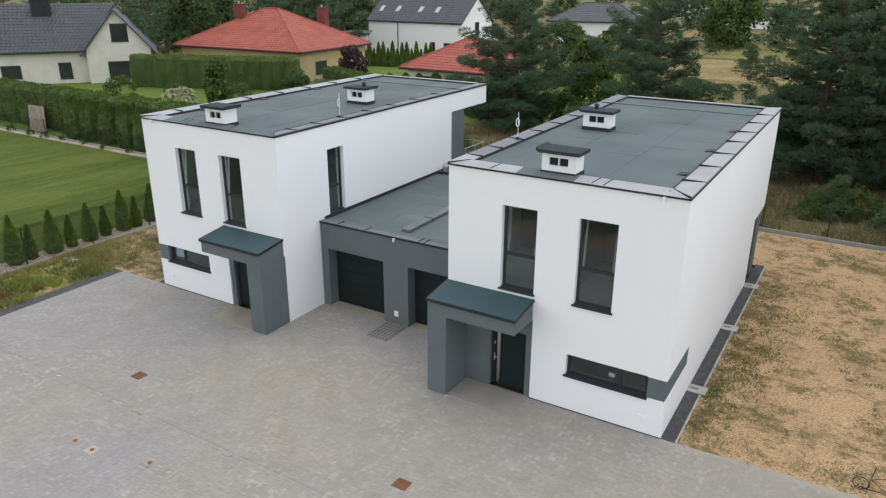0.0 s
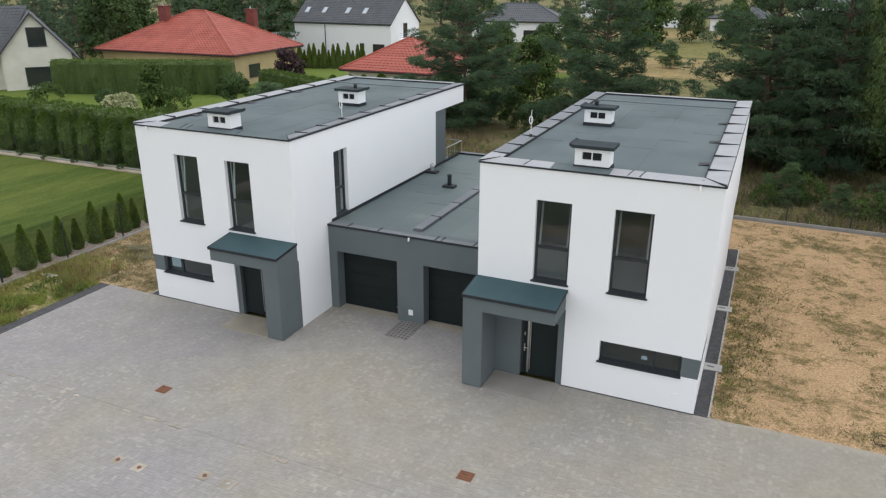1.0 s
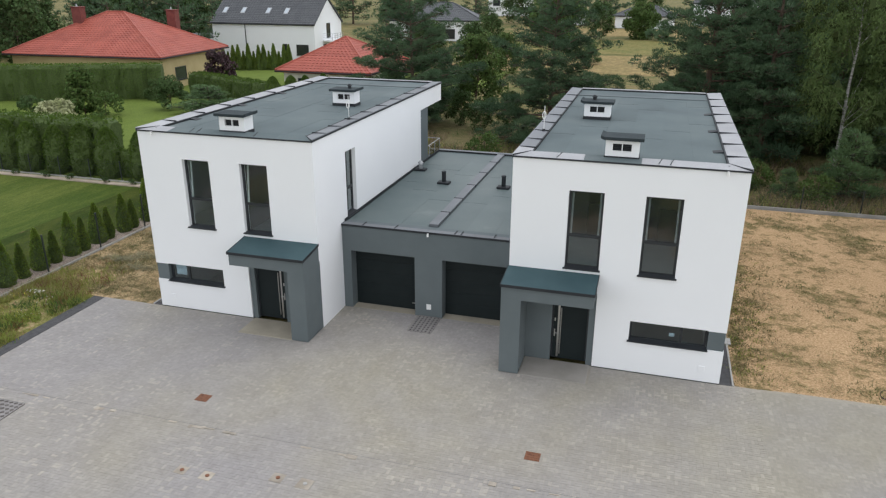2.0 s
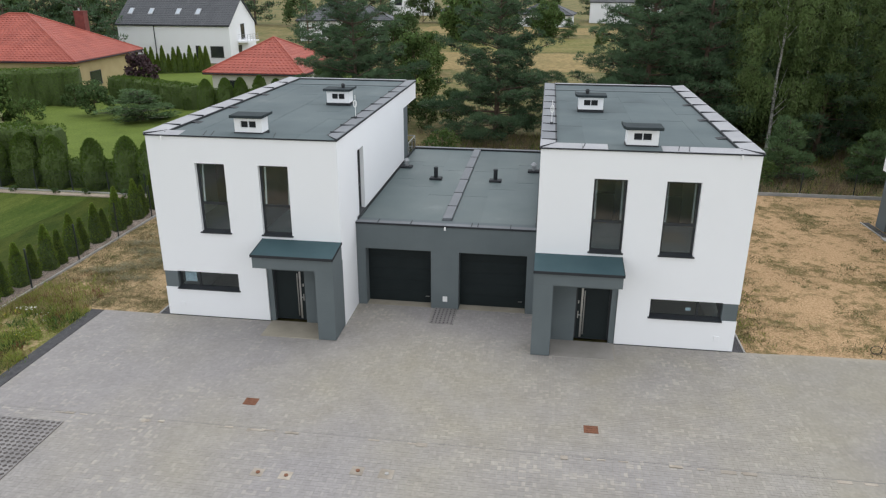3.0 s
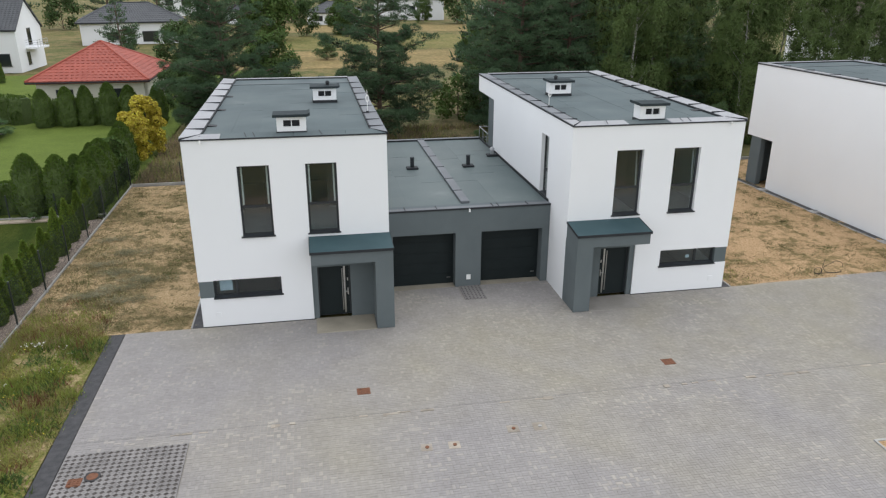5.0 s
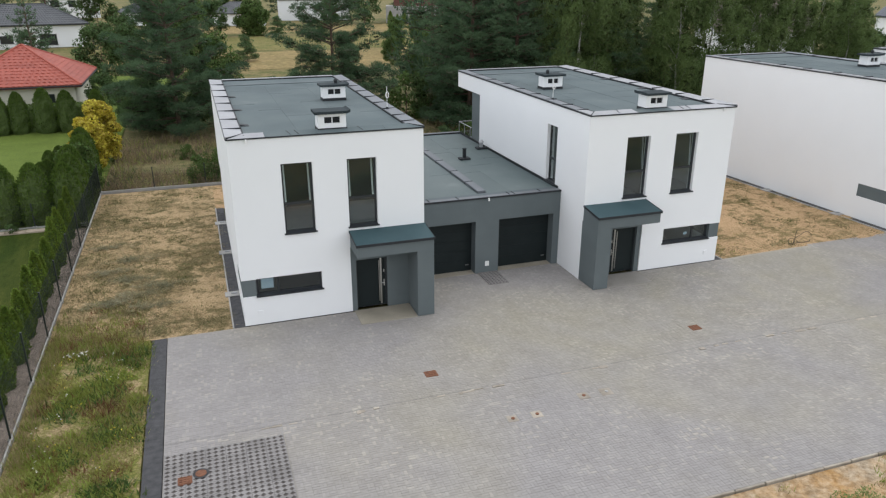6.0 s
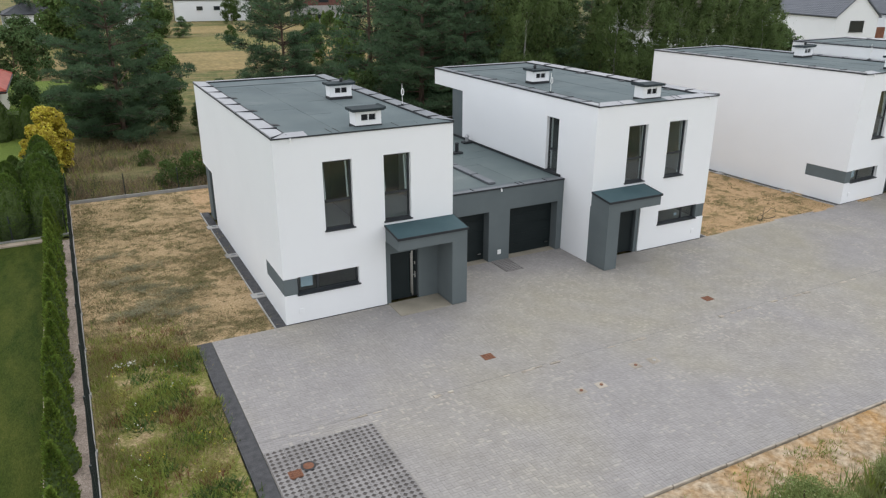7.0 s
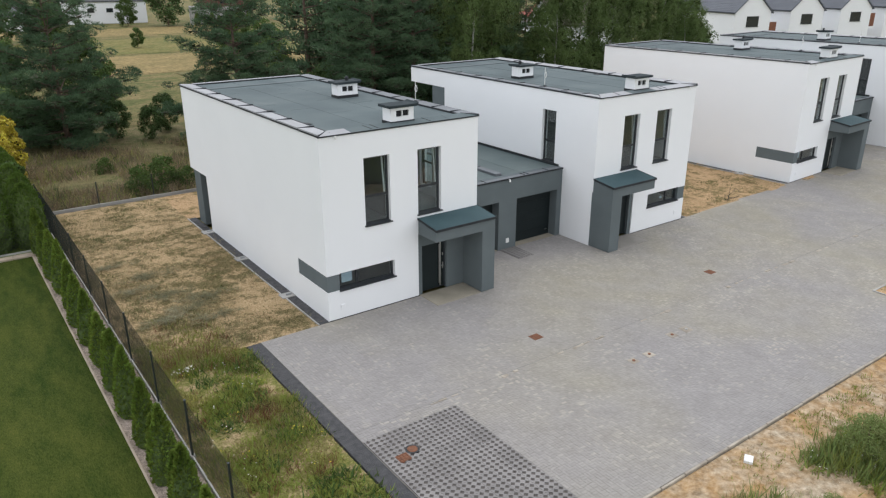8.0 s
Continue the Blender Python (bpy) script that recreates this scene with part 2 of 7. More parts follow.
M["sand"] = soil("dry_sandy_soil", [(0.335, 0.216, 0.114), (0.409, 0.275, 0.153), (0.474, 0.332, 0.198)], [(0.116, 0.093, 0.0391), (0.167, 0.13, 0.0595), (0.233, 0.167, 0.08)], 0.3, 1.5, 0.37, soft=0.07, hard=0.65, bump=0.22)
M["sand_west"] = soil("dry_grassy_soil", [(0.316, 0.217, 0.112), (0.391, 0.282, 0.159), (0.465, 0.351, 0.211)], [(0.0837, 0.0731, 0.0304), (0.14, 0.113, 0.0532), (0.205, 0.162, 0.0836)], 0.22, 1.7, 0.46, soft=0.06, hard=0.8)
M["sand_front"] = soil("orange_sand", [(0.27, 0.205, 0.135), (0.36, 0.29, 0.205), (0.43, 0.365, 0.28)], [(0.33, 0.185, 0.07), (0.39, 0.25, 0.12)], 0.3, 0.7, 0.42, soft=0.14, fine=5, bump=0.4)
M["gravel_light"] = soil("pinkish_gravel", [(0.26, 0.205, 0.165), (0.38, 0.31, 0.26), (0.5, 0.43, 0.37)], [(0.17, 0.135, 0.11), (0.32, 0.265, 0.22)], 1.0, 9.0, 0.45, fine=40)
M["wild"] = soil("wild_meadow_soil", [(0.251, 0.182, 0.0929), (0.324, 0.243, 0.133), (0.388, 0.307, 0.19)], [(0.11, 0.125, 0.0324), (0.162, 0.166, 0.0469), (0.219, 0.19, 0.0729)], 0.6, 2.0, 0.58, soft=0.08)
M["meadow"] = soil("dry_meadow", [(0.18, 0.14, 0.063), (0.252, 0.189, 0.09)], [(0.072, 0.09, 0.027), (0.117, 0.117, 0.0414)], 0.06, 0.3, 0.58, soft=0.12, fine=3)
M["scrub"] = soil("rank_grass_soil", [(0.162, 0.136, 0.068), (0.238, 0.191, 0.102)], [(0.0723, 0.085, 0.0298), (0.119, 0.123, 0.0467)], 0.2, 0.9, 0.5, soft=0.14)
M["lawn"] = soil("mown_lawn", [(0.052, 0.075, 0.012), (0.07, 0.085, 0.015), (0.085, 0.08, 0.022)], [(0.02, 0.038, 0.005), (0.036, 0.056, 0.009)], 0.12, 0.8, 0.58, soft=0.16, fine=20, stretch=(1.6, 0.5, 1), hard=0.9, bare=[(0.08, 0.066, 0.03), (0.15, 0.105, 0.055)], bare_at=0.66)
M["stubble"] = soil("golden_dry_grass", [(0.243, 0.175, 0.0765), (0.315, 0.234, 0.108)], [(0.153, 0.126, 0.0522), (0.207, 0.167, 0.0702)], 0.05, 0.2, 0.5, soft=0.2, fine=1.5)
M["ley"] = soil("green_ley", [(0.171, 0.148, 0.0522), (0.234, 0.189, 0.0765)], [(0.099, 0.113, 0.0315), (0.144, 0.144, 0.0468)], 0.05, 0.2, 0.5, soft=0.2, fine=1.5)
M["rust_wall"] = material("rust_brown_cladding", [(0.1, 0.04, 0.03), (0.15, 0.065, 0.05)], 2, 0.8, bump=0.2)
M["pale_layer"] = material("pale_blue_surface", [(0.4, 0.48, 0.58), (0.48, 0.56, 0.64)], 3, 0.3, bump=0.05)
M["lawn_mid"] = soil("mown_lawn_lighter", [(0.0723, 0.104, 0.0187), (0.111, 0.129, 0.0281)], [(0.0357, 0.0638, 0.0102), (0.0578, 0.0892, 0.0153)], 0.12, 0.8, 0.55, soft=0.16, fine=20, stretch=(1.6, 0.35, 1), hard=0.9)
M["lawn_pale"] = soil("mown_lawn_lightest", [(0.0896, 0.12, 0.024), (0.132, 0.146, 0.036)], [(0.0496, 0.0784, 0.0136), (0.076, 0.106, 0.0208)], 0.12, 0.8, 0.5, soft=0.16, fine=20, stretch=(1.6, 0.35, 1), hard=0.9)
M["garden"] = soil("garden_lawn", [(0.114, 0.167, 0.0316), (0.154, 0.198, 0.0439)], [(0.0747, 0.114, 0.022), (0.114, 0.149, 0.0316)], 0.08, 0.4, 0.5, soft=0.2, fine=18)
M["pine"] = material("pine_needles", [(0.048, 0.088, 0.046), (0.075, 0.128, 0.066), (0.11, 0.172, 0.088)], 0.3, 0.75, spec=0.2, bump=0, island=0.15, leaf=0.1, hue=0.006, grain=0.1)
M["pine_young"] = material("young_pine_needles", [(0.075, 0.13, 0.055), (0.12, 0.19, 0.08)], 0.5, 0.75, spec=0.2, bump=0, island=0.2, leaf=0.12, hue=0.01)
# Dark colour of the filler under the needle pads, painted as their shade.
M["pine_shade"] = material("painted_pine_shade", [(0.045, 0.055, 0.033), (0.065, 0.07, 0.045)], 1.5, 0.9, spec=0.1, bump=0, island=0.2)
M["birch_leaf"] = material("birch_leaves", [(0.075, 0.118, 0.036), (0.1, 0.15, 0.046), (0.128, 0.182, 0.058)], 0.3, 0.6, spec=0.2, bump=0, island=0.07, leaf=0.3, hue=0.006, grain=0.06)
M["leaf"] = material("broad_leaves", [(0.07, 0.115, 0.032), (0.105, 0.155, 0.045)], 0.4, 0.7, spec=0.15, bump=0, island=0.35, leaf=0.35, hue=0.02)
M["leaf_dark"] = material("dark_oak_leaves", [(0.06, 0.1, 0.035), (0.09, 0.14, 0.05)], 0.4, 0.7, spec=0.15, bump=0, island=0.35, leaf=0.3, hue=0.02)
# Darker leaf colour for crown interiors; it paints in the shade there.
M["leaf_shade"] = material("painted_leaf_shade", [(0.035, 0.05, 0.018), (0.055, 0.072, 0.026)], 1.5, 0.9, spec=0.1, bump=0, island=0.2)
M["leaf_yellow"] = material("golden_shrub_leaves", [(0.42, 0.33, 0.025), (0.5, 0.42, 0.05)], 1, 0.7, bump=0, island=0.3, leaf=0.3, hue=0.015)
M["leaf_red"] = material("purple_leaves", [(0.035, 0.018, 0.022), (0.06, 0.026, 0.03)], 1, 0.7, bump=0, island=0.3, leaf=0.3)
M["leaf_pale"] = material("variegated_leaves", [(0.3, 0.33, 0.16), (0.42, 0.42, 0.24)], 1, 0.7, bump=0, island=0.3, leaf=0.3)
M["thuja"] = material("thuja_sprays", [(0.1, 0.155, 0.028), (0.19, 0.25, 0.048)], 1.5, 0.8, spec=0.15, objrand=0.14, bump=0, island=0.35, leaf=0.2, hue=0.015)
M["thuja_deep"] = material("deep_green_sprays", [(0.066, 0.112, 0.021), (0.1, 0.155, 0.03)], 1.0, 0.8, spec=0.12, objrand=0.16, bump=0, island=0.1, leaf=0.2, hue=0.01)
M["thuja_mid"] = material("dark_green_sprays", [(0.1, 0.154, 0.026), (0.182, 0.248, 0.045)], 1.5, 0.8, spec=0.15, objrand=0.14, bump=0, island=0.28, leaf=0.3, hue=0.015)
# Core coloured darker than the sprays, as the shade deep between them.
M["thuja_core"] = material("thuja_inner_shade", [(0.045, 0.072, 0.016), (0.07, 0.105, 0.024)], 6, 0.9, bump=0.8, fine=12, bumpdist=0.08)
M["grass"] = material("green_weeds", [(0.176, 0.238, 0.0396), (0.255, 0.295, 0.0616), (0.343, 0.317, 0.101)], 0.5, 0.8, bump=0, island=0.3, leaf=0.5, hue=0.02)
M["straw"] = material("dry_grass", [(0.27, 0.21, 0.1), (0.42, 0.34, 0.18)], 0.6, 0.85, bump=0, island=0.3, leaf=0.3, hue=0.01)
M["tuft"] = material("yard_grass", [(0.105, 0.103, 0.04), (0.165, 0.146, 0.062), (0.235, 0.19, 0.092)], 0.8, 0.85, bump=0, island=0.2, leaf=0.25, hue=0.015)
M["hay"] = material("cut_grey_green_grass", [(0.15, 0.15, 0.082), (0.21, 0.205, 0.12), (0.3, 0.275, 0.175)], 0.8, 0.9, bump=0, island=0.3, leaf=0.2, hue=0.01)
M["weed_leaf"] = material("feathery_weed_leaves", [(0.14, 0.19, 0.055), (0.2, 0.25, 0.08), (0.27, 0.29, 0.12)], 0.8, 0.8, bump=0, island=0.25, leaf=0.4, hue=0.02)
M["rosette"] = material("yard_weed_leaves", [(0.1, 0.125, 0.04), (0.15, 0.165, 0.055), (0.21, 0.18, 0.085)], 0.8, 0.8, bump=0, island=0.2, leaf=0.25, hue=0.015)
M["russet"] = material("russet_weeds", [(0.14, 0.06, 0.03), (0.2, 0.09, 0.045)], 0.8, 0.85, bump=0, island=0.3, leaf=0.25)
M["mauve_grass"] = material("dry_mauve_grass", [(0.17, 0.125, 0.08), (0.25, 0.185, 0.12), (0.32, 0.24, 0.165)], 0.5, 0.85, bump=0, island=0.25, leaf=0.3, hue=0.01)
M["petal"] = material("pale_petals", [(0.6, 0.58, 0.5), (0.7, 0.68, 0.6)], 2, 0.7, bump=0, island=0.2)
M["petal_yellow"] = material("yellow_petals", [(0.6, 0.48, 0.04), (0.7, 0.55, 0.06)], 2, 0.7, bump=0, island=0.2)
M["bark"] = material("pine_bark", [(0.07, 0.05, 0.038), (0.15, 0.1, 0.07)], 3, 0.95, bump=0.8, fine=14, bumpdist=0.05)
M["birch_bark"] = material("birch_bark", [(0.12, 0.11, 0.1), (0.45, 0.44, 0.41)], 3, 0.9, bump=0.4, fine=14, stretch=(1, 1, 3))
M["fence"] = material("dark_green_coating", [(0.016, 0.024, 0.022), (0.022, 0.03, 0.028)], 2, 0.5, bump=0.02)
M["tile_red"] = material("red_roof_tile", [(0.27, 0.062, 0.042), (0.35, 0.088, 0.06)], 0.7, 0.6, spec=0.3, bump=0.2, objrand=0.08, island=0.1)
M["brick_red"] = material("dark_red_clinker", [(0.13, 0.03, 0.025), (0.18, 0.045, 0.035)], 3, 0.8, bump=0.3)
M["tile_dark"] = material("anthracite_roof_tile", [(0.04, 0.044, 0.05), (0.06, 0.065, 0.072)], 0.7, 0.55, bump=0.2, objrand=0.06, island=0.08)
M["tile_slate"] = material("blue_grey_roof_tile", [(0.075, 0.084, 0.102), (0.1, 0.11, 0.13)], 0.7, 0.55, bump=0.2, objrand=0.06, island=0.1)
M["sign_red"] = material("red_sign_paint", [(0.4, 0.03, 0.03), (0.45, 0.04, 0.04)], 2, 0.5, bump=0)
M["tile_brown"] = material("brown_roof_tile", [(0.09, 0.065, 0.055), (0.13, 0.095, 0.08)], 0.7, 0.6, bump=0.2, island=0.1)
M["ochre"] = material("ochre_render", [(0.42, 0.33, 0.17), (0.48, 0.38, 0.21)], 0.8, 0.9, bump=0.2)
M["cream"] = material("cream_render", [(0.55, 0.52, 0.46), (0.62, 0.6, 0.54)], 0.8, 0.9, bump=0.2)
M["timber"] = material("reddish_timber", [(0.16, 0.06, 0.035), (0.22, 0.09, 0.05)], 2, 0.8, bump=0.2)
M["weathered"] = material("weathered_boards", [(0.2, 0.17, 0.13), (0.3, 0.265, 0.21)], 2, 0.9, bump=0.3, objrand=0.1)


# ---- builders ----
def mesh_object(name, bm, mat):
    data = bpy.data.meshes.new(name)
    bmesh.ops.recalc_face_normals(bm, faces=bm.faces)
    bm.to_mesh(data)
    bm.free()
    for m in mat if isinstance(mat, (list, tuple)) else [mat]:
        data.materials.append(m)
    return new(name, data)


def part(name, bm, mat, parent, label="", at=None):
    ob = mesh_object(name, bm, mat)
    ob.parent = parent
    if at:
        ob.location = at
    return tagged(ob, label)


def shared(name, data, parent, at, label="", turn=0.0):
    ob = new(name, data)
    ob.parent, ob.location, ob.rotation_euler = parent, at, (0, 0, turn)
    return tagged(ob, label)


def mesh_data(name, verts, faces, mat):
    data = bpy.data.meshes.new(name)
    data.from_pydata([tuple(v) for v in verts], [], [tuple(f) for f in faces])
    for m in mat if isinstance(mat, (list, tuple)) else [mat]:
        data.materials.append(m)
    data.update()
    return data


def thing(name, label, category, at=(0, 0, 0), group="", turn=0.0):
    ob = new(name)
    ob.location, ob.rotation_euler = at, (0, 0, turn)
    ob.empty_display_size = 0.3
    return tagged(ob, label, category, group)


def add_box(bm, x0, y0, z0, x1, y1, z1, bevel=0.0):
    x0, x1 = sorted((x0, x1))
    y0, y1 = sorted((y0, y1))
    r = bmesh.ops.create_cube(bm, size=1.0, matrix=Matrix.Translation(((x0 + x1) / 2, (y0 + y1) / 2, (z0 + z1) / 2)) @ Matrix.Diagonal((x1 - x0, y1 - y0, z1 - z0, 1)))
    if bevel:
        edges = {e for v in r["verts"] for e in v.link_edges}
        bmesh.ops.bevel(bm, geom=list(edges), offset=bevel, segments=1, affect="EDGES")


def box(*dims, bevel=0.0):
    bm = bmesh.new()
    add_box(bm, *dims, bevel=bevel)
    return bm


def add_rod(bm, a, b, r0, r1=None, sides=8):
    a, b = Vector(a), Vector(b)
    d = b - a
    m = Matrix.Translation((a + b) / 2) @ d.to_track_quat("Z", "Y").to_matrix().to_4x4()
    bmesh.ops.create_cone(bm, cap_ends=True, segments=sides, radius1=r0, radius2=r0 if r1 is None else r1, depth=d.length, matrix=m)


def rod(a, b, r0, r1=None, sides=8):
    bm = bmesh.new()
    add_rod(bm, a, b, r0, r1, sides)
    return bm


def pierced(us, vs, holes, d0, d1, place):
    """A thick panel over us x vs with rectangular holes (u0, v0, u1, v1); place maps (u, d, v) to a point."""
    us = sorted({*us, *[h[0] for h in holes], *[h[2] for h in holes]})
    vs = sorted({*vs, *[h[1] for h in holes], *[h[3] for h in holes]})
    solid = lambda i, j: 0 <= i < len(us) - 1 and 0 <= j < len(vs) - 1 and not any(
        h[0] - 1e-6 <= us[i] and us[i + 1] <= h[2] + 1e-6 and h[1] - 1e-6 <= vs[j] and vs[j + 1] <= h[3] + 1e-6 for h in holes)
    bm, made = bmesh.new(), {}

    def vert(u, d, v):
        key = (round(u, 4), round(d, 4), round(v, 4))
        if key not in made:
            made[key] = bm.verts.new(place(u, d, v))
        return made[key]
    for i in range(len(us) - 1):
        for j in range(len(vs) - 1):
            if not solid(i, j):
                continue
            a, b, c, d = (us[i], vs[j]), (us[i + 1], vs[j]), (us[i + 1], vs[j + 1]), (us[i], vs[j + 1])
            for dd in (d0, d1):
                bm.faces.new([vert(u, dd, v) for u, v in (a, b, c, d)])
            for (di, dj), (p, q) in (((0, -1), (a, b)), ((1, 0), (b, c)), ((0, 1), (c, d)), ((-1, 0), (d, a))):
                if not solid(i + di, j + dj):
                    bm.faces.new([vert(p[0], d0, p[1]), vert(q[0], d0, q[1]), vert(q[0], d1, q[1]), vert(p[0], d1, p[1])])
    return bm


def prism(poly, z0, z1):
    """An upright prism over a plan polygon."""
    bm = bmesh.new()
    lo, hi = [bm.verts.new((x, y, z0)) for x, y in poly], [bm.verts.new((x, y, z1)) for x, y in poly]
    bm.faces.new(lo), bm.faces.new(hi)
    for i in range(len(poly)):
        j = (i + 1) % len(poly)
        bm.faces.new((lo[i], lo[j], hi[j], hi[i]))
    return bm


def solid(corners, faces):
    bm = bmesh.new()
    v = [bm.verts.new(c) for c in corners]
    for f in faces:
        bm.faces.new([v[i] for i in f])
    return bm


HEXA = [(0, 1, 2, 3), (4, 5, 6, 7), (0, 1, 5, 4), (1, 2, 6, 5), (2, 3, 7, 6), (3, 0, 4, 7)]


def sheet(name, x0, y0, x1, y1, z, mat, step=1.0, rough=0.03, label="", category="", kind="structure", seed=0.0, skirt=True):
    """A piece of uneven ground."""
    nx, ny = max(1, int((x1 - x0) / step)), max(1, int((y1 - y0) / step))
    vs, fs = [], []
    for j in range(ny + 1):
        for i in range(nx + 1):
            x, y = x0 + (x1 - x0) * i / nx, y0 + (y1 - y0) * j / ny
            edge = i in (0, nx) or j in (0, ny)
            vs.append((x, y, z + (0 if edge else rough * noise.noise((x * 0.45 + seed, y * 0.45, 3.1)) + 0.4 * rough * noise.noise((x * 1.7, y * 1.7 + seed, 1.7)))))
    for j in range(ny):
        for i in range(nx):
            a = j * (nx + 1) + i
            fs.append((a, a + 1, a + nx + 2, a + nx + 1))
    ob = new(name, mesh_data(name, vs, fs, mat))
    for p in ob.data.polygons:
        p.use_smooth = True
    return tagged(ob, label, category, "", kind)

# ---- large structure: ground and paving beds ----
sheet("ground", -2200, -2200, 2200, 2200, -0.16, M["meadow"], 200, 0, "dry summer meadow reaching to the horizon", "ground")
sheet("yard_west", -18.1, 0.0, -11.45, 21.7, -0.01, M["sand_west"], 0.4, 0.05, "sandy unfinished yard with dry grass", "yard")
sheet("yard_east", 11.45, 0.0, 26.2, 21.7, -0.01, M["sand"], 0.4, 0.05, "sandy unfinished yard with dry grass", "yard", seed=7)
sheet("yard_far", 47.0, 2.2, 57.0, 22.2, -0.01, M["sand"], 0.6, 0.05, "sandy unfinished yard with dry grass", "yard", seed=9)
sheet("yard_back", -11.45, 16.3, 11.45, 21.7, -0.01, M["sand"], 0.6, 0.05, "sandy strip behind the houses", "yard", seed=3)
sheet("wild_verge", -18.1, -70.0, -14.47, 0.0, -0.03, M["wild"], 0.4, 0.08, "weedy verge of grass and sand beside the fence", "verge", seed=2)
sheet("front_meadow", -14.47, -70.0, 75.0, -17.8, -0.075, M["ley"], 1.5, 0.1, "rough green field beyond the sandy verge", "field", seed=25)
# Verge out of view; its duller tone serves what the windows mirror.
sheet("unseen_verge_east", 14.0, -17.8, 75.0, -14.15, -0.06, M["wild"], 0.6, 0.08, "unseen weedy verge, toned for the window reflections", "verge", seed=15)
sheet("front_verge", -14.47, -17.8, 14.0, -14.15, -0.055, M["sand_front"], 0.4, 0.05, "orange sandy verge with weeds along the kerb", "verge", seed=5)
sheet("wood_floor", 8.0, 46.1, 75.0, 84.0, -0.06, M["scrub"], 2.0, 0.12, "dark floor of the wood", "ground", seed=12)
sheet("stubble_strip", -25.0, 86.0, 34.0, 113.0, -0.12, M["stubble"], 3, 0.05, "golden strip of dry grass in the meadow", "field", seed=21)
sheet("grass_strip", -30.0, 116.0, 44.0, 150.0, -0.12, M["ley"], 3, 0.05, "green grass strip in the meadow", "field", seed=22)
sheet("stubble_strip_far", -30.0, 161.0, 50.0, 187.0, -0.12, M["stubble"], 3, 0.05, "golden strip of dry grass in the meadow", "field", seed=23)
sheet("back_scrub", -18.1, 22.0, 75.0, 46.0, -0.06, M["scrub"], 0.8, 0.12, "rank grass and scrub behind the fence", "ground", seed=4)
# The lawn lies in three stripes that grow lighter to the west.
sheet("neighbour_lawn", -24.2, -70.0, -19.48, 15.1, -0.03, M["lawn"], 1.0, 0.03, "mown green lawn with faint stripes", "lawn", seed=6)
sheet("neighbour_lawn_middle", -27.4, -70.0, -24.2, 15.1, -0.03, M["lawn_mid"], 1.0, 0.03, "mown green lawn in a lighter stripe", "lawn", seed=6)
sheet("neighbour_lawn_west", -60.0, -70.0, -27.4, 15.1, -0.03, M["lawn_pale"], 1.0, 0.03, "mown lawn in the lightest stripe", "lawn", seed=6)
sheet("garden_lawn_west", -115.0, -26.0, -62.1, 46.9, -0.05, M["garden"], 3, 0.1, "green garden lawn round the cream house", "lawn", seed=11)
sheet("garden_lawn", -62.0, 15.75, -18.2, 47.0, -0.04, M["garden"], 1.5, 0.1, "green garden lawn with paths", "lawn", seed=8)
sheet("far_garden_lawn", -75.0, 47.1, -13.0, 84.0, -0.05, M["garden"], 3, 0.1, "green garden lawn round the houses", "lawn", seed=8)
sheet("gravel_bed", -19.44, -70.0, -18.2, 15.0, -0.01, M["gravel_light"], 0.5, 0.03, "pinkish gravel bed along the fence", "gravel bed", seed=1)
tagged(mesh_object("paving_bed", prism([(-13.88, -14.05), (75, -14.05), (75, 3.0), (39.1, 1.3), (39.0, 3.7), (30.3, 3.3), (30.4, 0.85), (22.5, 0.5), (17, 0.2), (3.64, 0.0), (3.64, 2.75), (-3.64, 2.75), (-3.64, 0.0), (-13.88, 0.0)], -0.2, -0.006), M["joint"]), "sandy bedding of the block paving", "paving", "", "structure")
tagged(mesh_object("gravel_strip", box(-14.42, -14.0, -0.2, -13.9, -0.03, 0.005), M["gravel"]), "dark grit strip along the paving", "gravel strip", "", "structure")

# ---- the semi-detached houses ----
W, D, TOP = 7.35, 16.15, 7.45


